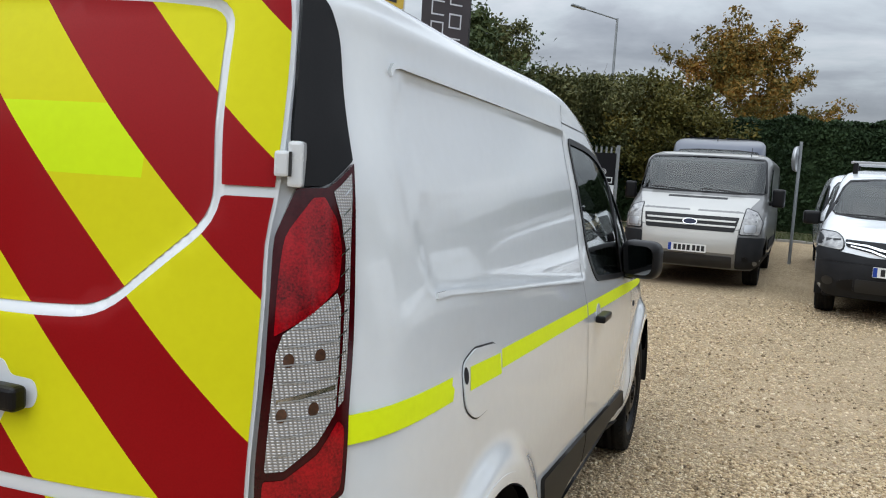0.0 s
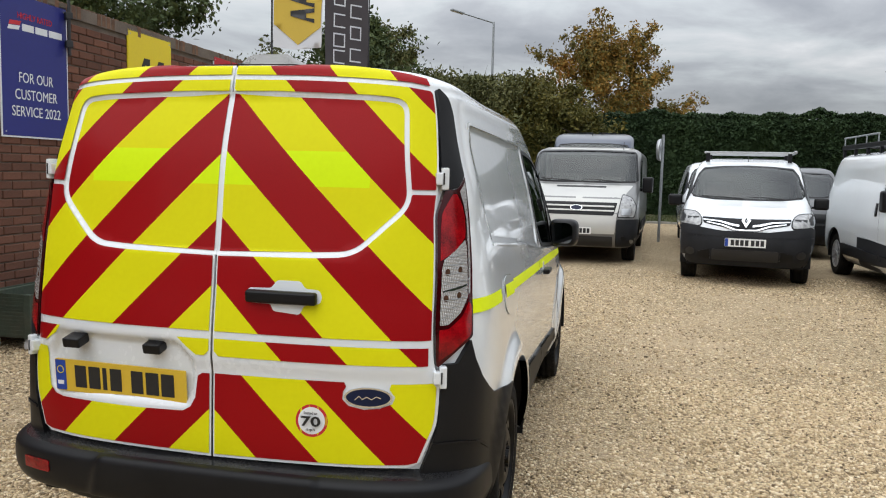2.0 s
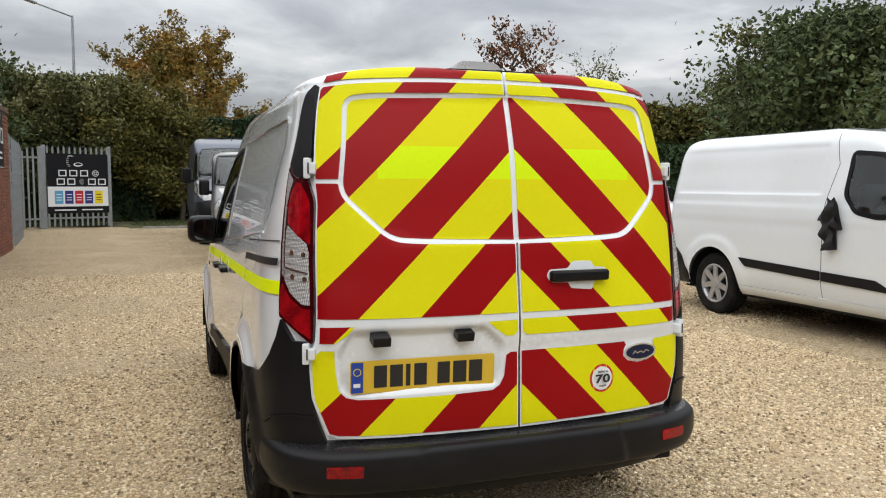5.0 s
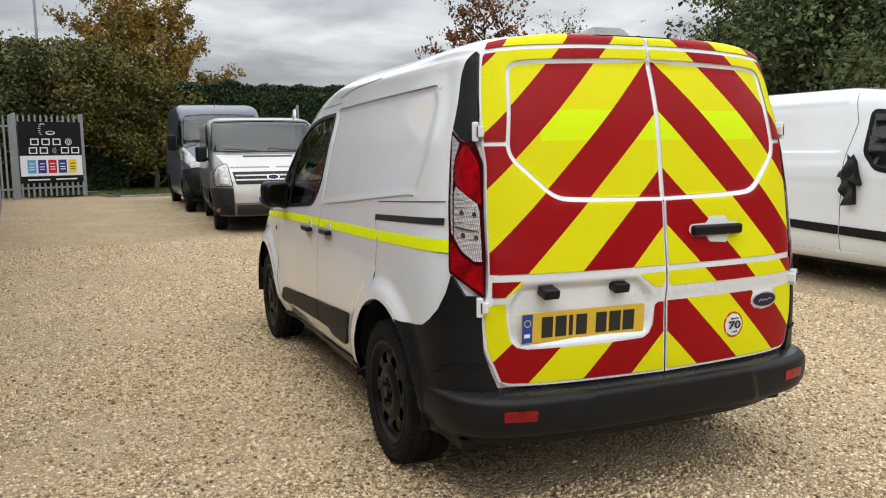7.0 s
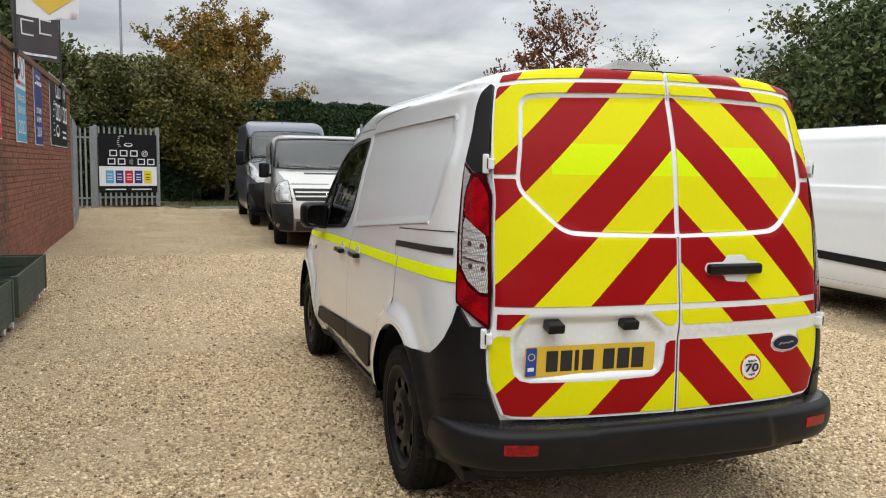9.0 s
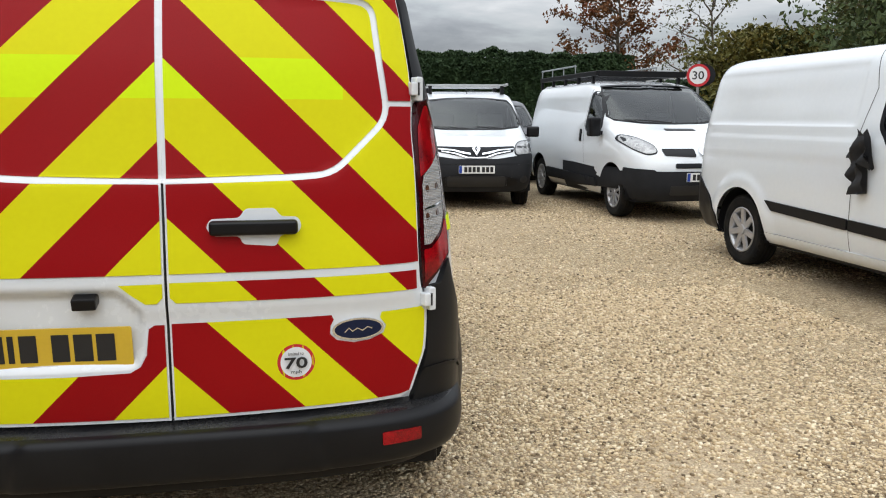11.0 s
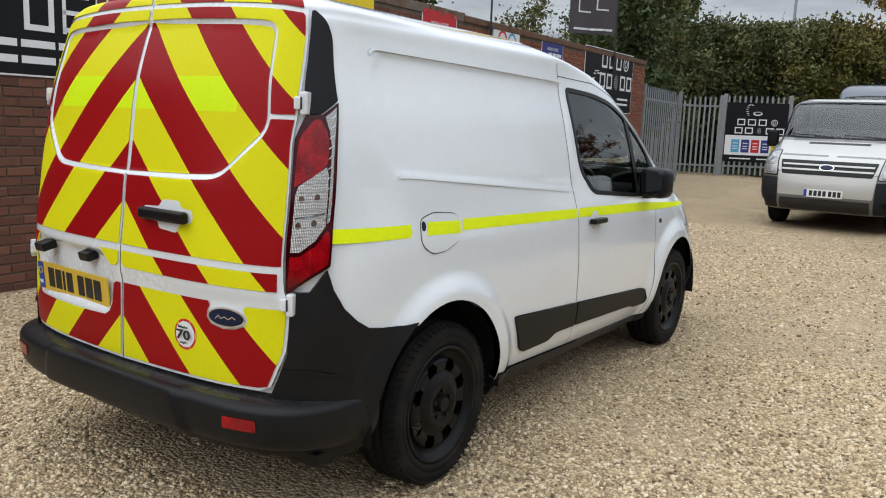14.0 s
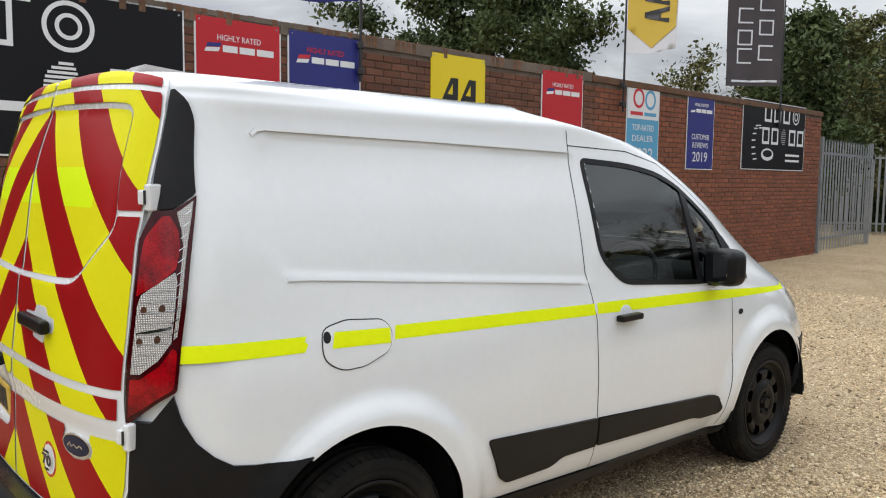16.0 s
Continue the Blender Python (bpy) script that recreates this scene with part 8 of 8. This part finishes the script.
tree(13.5, 28.2, 8.0, 2.3, LEAFRUST, "half-bare tree with rust-red leaves", 19, 2600, .085, .30, limbs=18, tight=.06)
tree(17.4, 28.0, 6.9, 2.2, LEAFOLIVE, "nearly bare slender tree", 20, 800, .07, .25, limbs=17, tight=.08)
tree(15.2, 20.0, 3.8, 2.2, LEAFMID, "yellow-green tree behind the parked vans", 21, 9000, .09, .05, limbs=15, tight=.13, stems=2)
tree(18.2, 18.6, 4.5, 2.3, LEAFGREEN, "green tree behind the parked vans", 23, 9000, .09, .05, limbs=15, tight=.13, stems=2)
tree(16.6, 15.6, 6.2, 1.8, LEAFOLIVE, "olive tree behind the parked vans", 24, 8000, .08, .05, limbs=15, tight=.13, stems=2)
tree(15.6, 11.6, 5.6, 2.9, LEAFGREEN, "large dark green tree at the edge of the yard", 25, 14000, .085, .05, limbs=20, tight=.11, stems=2)
tree(16.6, 7.0, 5.8, 3.0, LEAFGREEN, "large green tree at the edge of the yard", 26, 14000, .085, .05, limbs=20, tight=.11, stems=2)
tree(17.5, 2.0, 5.6, 3.0, LEAFGREEN, "large green tree at the edge of the yard", 29, 9000, .11, .05, limbs=18, tight=.12, stems=2)


def hedge(name, label, a, b, height, depth, seed, n, size=.10):
    """A clipped evergreen hedge with a rough, uneven face and top."""
    a, b = Vector(a), Vector(b)
    L = (b - a).length
    yaw = math.degrees(math.atan2(b.y - a.y, b.x - a.x))
    ob = thing(name, label, "hedge", kind="stuff", at=pose(a.x, a.y, gz(a.x, a.y) - .05, 0, 0, yaw))
    r = np.random.RandomState(seed)
    part("inner_mass", box(.2, L - .2, .45, depth - .3, 0, height - .22), LEAFDARK, ob)
    kind = r.uniform(size=n)
    x = r.uniform(0, L, n)
    bump = np.array([noise.noise((q * .9, seed, 0)) * .22 + noise.noise((q * 3.1, seed, 4)) * .10 for q in x])
    top = height + bump
    z = np.where(kind < .72, r.uniform(0, 1, n) ** .85 * top, top - np.abs(r.normal(size=n)) * .10)
    face = np.array([.25 + .22 * noise.noise((p * .8, q * .8, seed)) + .12 * noise.noise((p * 2.6, q * 2.6, seed)) for p, q in zip(x, z)])
    round_top = np.clip((z - (top - .5)) / .5, 0, 1) ** 2 * .45
    y = np.where(kind < .72, face + round_top + np.abs(r.normal(size=n)) * .10, r.uniform(.3, depth, n))
    v, f = leaf_cloud(np.stack([x, y, z], 1), size, seed)
    link("leaves", fast_mesh("leaves", v, f, LEAFDARK), ob, "dense dark evergreen leaves")
    return ob


hedge("hedge", "tall clipped dark evergreen hedge along the back", (-2.6, 26.6, 0), (13.5, 26.2, 0), 3.75, 2.2, 5, 50000, .072)
hedge("hedge", "low dark shrubs behind the palisade fence", (-13, 24.2, 0), (-1.2, 25.2, 0), 2.9, 1.6, 6, 28000, .075)
hedge("hedge", "dark shrubs along the edge of the yard", (13.5, 26.0, 0), (14.6, 1.0, 0), 2.6, 1.5, 7, 22000)
hedge("hedge", "dark shrubs behind the camera side of the yard", (16.0, 0.0, 0), (14.0, -14.0, 0), 3.4, 2.0, 8, 9000, .16)
hedge("hedge", "dark shrubs closing the yard", (14.0, -14.0, 0), (-9.0, -15.0, 0), 3.2, 2.0, 9, 12000, .18)

# grass verge and kerb before the hedge
rng2 = np.random.RandomState(3)
n = 26000
gx, gy = rng2.uniform(-6.5, 14, n), rng2.uniform(0, 1, n)
gy = np.where(gx < -2.2, 22.9, 21.6) + gy * 4.2
keep = np.array([noise.noise((a * .7, b * .7, 2)) > -.35 for a, b in zip(gx, gy)])
gx, gy = gx[keep], gy[keep]
hgt, ang = rng2.uniform(.03, .10, len(gx)), rng2.uniform(0, 2 * math.pi, len(gx))
base = np.array([gz(a, b) + .012 for a, b in zip(gx, gy)])
wd_, lean = .006, .05
v = np.stack([np.stack([gx - wd_ * np.cos(ang), gy - wd_ * np.sin(ang), base], 1), np.stack([gx + wd_ * np.cos(ang), gy + wd_ * np.sin(ang), base], 1),
              np.stack([gx + lean * np.sin(ang), gy + lean * np.cos(ang), base + hgt], 1)], 1).reshape(-1, 3)
f = [(3 * i, 3 * i + 1, 3 * i + 2) for i in range(len(gx))]
tagged(link("grass", mesh_data("grass", v, f, GRASSMAT, smooth=False)), "short rough grass strewn with fallen leaves", "grass", kind="stuff")
vs, fs = [], []
xs = np.linspace(-7, 14.5, 60)
for i, x in enumerate(xs):
    for j, yy in enumerate((21.55 + (1.3 if x < -2.2 else 0), 22.8, 26.5)):
        vs.append((x, yy, gz(x, yy) + .012 + .01 * noise.noise((x, yy, 1))))
fs = [(3 * i + j, 3 * i + 3 + j, 3 * i + 4 + j, 3 * i + 1 + j) for i in range(len(xs) - 1) for j in range(2)]
tagged(link("verge", mesh_data("verge", vs, fs, TURF)), "mossy green verge before the hedge", "verge", kind="structure")
for i in range(22):
    x = -1.6 + i * .74
    kb = thing("kerb_stone", "weathered concrete kerb stone along the verge", "kerb", "kerb stones", at=pose(x, 21.5, gz(x, 21.5)))
    part("block", box(0, .72, -.06, .06, -.05, .055 + .006 * (i % 3), .012), KERB, kb)

# ---- loose stones on the yard ----
def stones(n, xr, yr, size, seed, dens=None):
    r = np.random.RandomState(seed)
    x, y = r.uniform(*xr, n), r.uniform(*yr, n)
    if dens is not None:
        keep = r.uniform(size=n) < dens(x, y)
        x, y = x[keep], y[keep]
    n = len(x)
    unit = np.array([(a, b, c) for c in (-1, 1) for a, b in ((-1, -1), (1, -1), (1, 1), (-1, 1))], float) * .72
    tri = np.array([(0, 2, 1), (0, 3, 2), (4, 5, 6), (4, 6, 7), (0, 1, 5), (0, 5, 4), (1, 2, 6), (1, 6, 5), (2, 3, 7), (2, 7, 6), (3, 0, 4), (3, 4, 7)])
    s = size * r.uniform(.6, 1.35, n) ** 1.2
    sc = np.stack([s * r.uniform(.7, 1.4, n), s * r.uniform(.6, 1.1, n), s * r.uniform(.5, .95, n)], 1)
    a = r.uniform(0, 2 * math.pi, n)
    base = unit[None] * (1 + r.uniform(-.38, .30, (n, 8, 3)))
    p = base * sc[:, None, :]
    ca, sa = np.cos(a)[:, None], np.sin(a)[:, None]
    q = np.stack([p[..., 0] * ca - p[..., 1] * sa, p[..., 0] * sa + p[..., 1] * ca, p[..., 2]], 2)
    h = np.array([ground_height(u, v) for u, v in zip(x, y)])
    q += np.stack([x, y, h + sc[:, 2] * .25], 1)[:, None, :]
    f = (tri[None] + (np.arange(n) * 8)[:, None, None]).reshape(-1, 3)
    return q.reshape(-1, 3), f


def ground_height(x, y):
    near = max(0.0, 1 - max(0, abs(x - 1) - 9) / 6) * max(0.0, 1 - max(0, abs(y - 6) - 16) / 8)
    h = gz(x, y) + near * (0.022 * noise.noise((x * .45, y * .45, 3)) + 0.010 * noise.noise((x * 1.7, y * 1.7, 9)))
    dx, dy = max(0, abs(x) - .95), max(0, abs(y - 1.33) - 1.75)
    if dx < .8 and dy < .8:
        k = max(dx, dy) / .8
        h = h * k * k + gz(x, y) * (1 - k * k)
    return h


def loose(x, y):
    """Loose stone lies thick between the worn tracks."""
    return np.array([.22 + .78 * min(1, max(0, .62 + 1.6 * noise.noise((a * .55, b * .55, 21)))) for a, b in zip(x, y)])


def stone_object(name, v, f, label):
    me = fast_mesh(name, v, f, STONE)
    me.polygons.foreach_set("use_smooth", np.ones(len(f), bool))
    tagged(link(name, me), label, "gravel", kind="stuff")


def clear_of_van(x, y):
    return loose(x, y) * ~((np.abs(x) < .72) & (y > -.55) & (y < 3.2))


stone_object("gravel", *stones(150000, (-3.5, 4.0), (-1.9, 2.9), .0078, 31, clear_of_van), "loose buff gravel stones close to the van")
stone_object("gravel", *stones(62000, (-3.7, 7.5), (2.9, 9.5), .0090, 32, loose), "loose buff gravel stones across the yard")
stone_object("gravel", *stones(500, (-4.0, 6.0), (-1.8, 8.0), .014, 33), "larger scattered stones on the gravel")

# ---- single bricks of the wall ----
for u, y, z, w in near:
    if w > BL - .001:
        link("brick", me_brick, wall, at=pose(u, y, z))
for u in copes:
    link("coping_brick", me_cope, wall, at=pose(u, -.012 + rng.uniform(-.003, .003), WALL_H - .06 + rng.uniform(-.003, .004), 0, rng.uniform(-1.5, 1.5), 0))
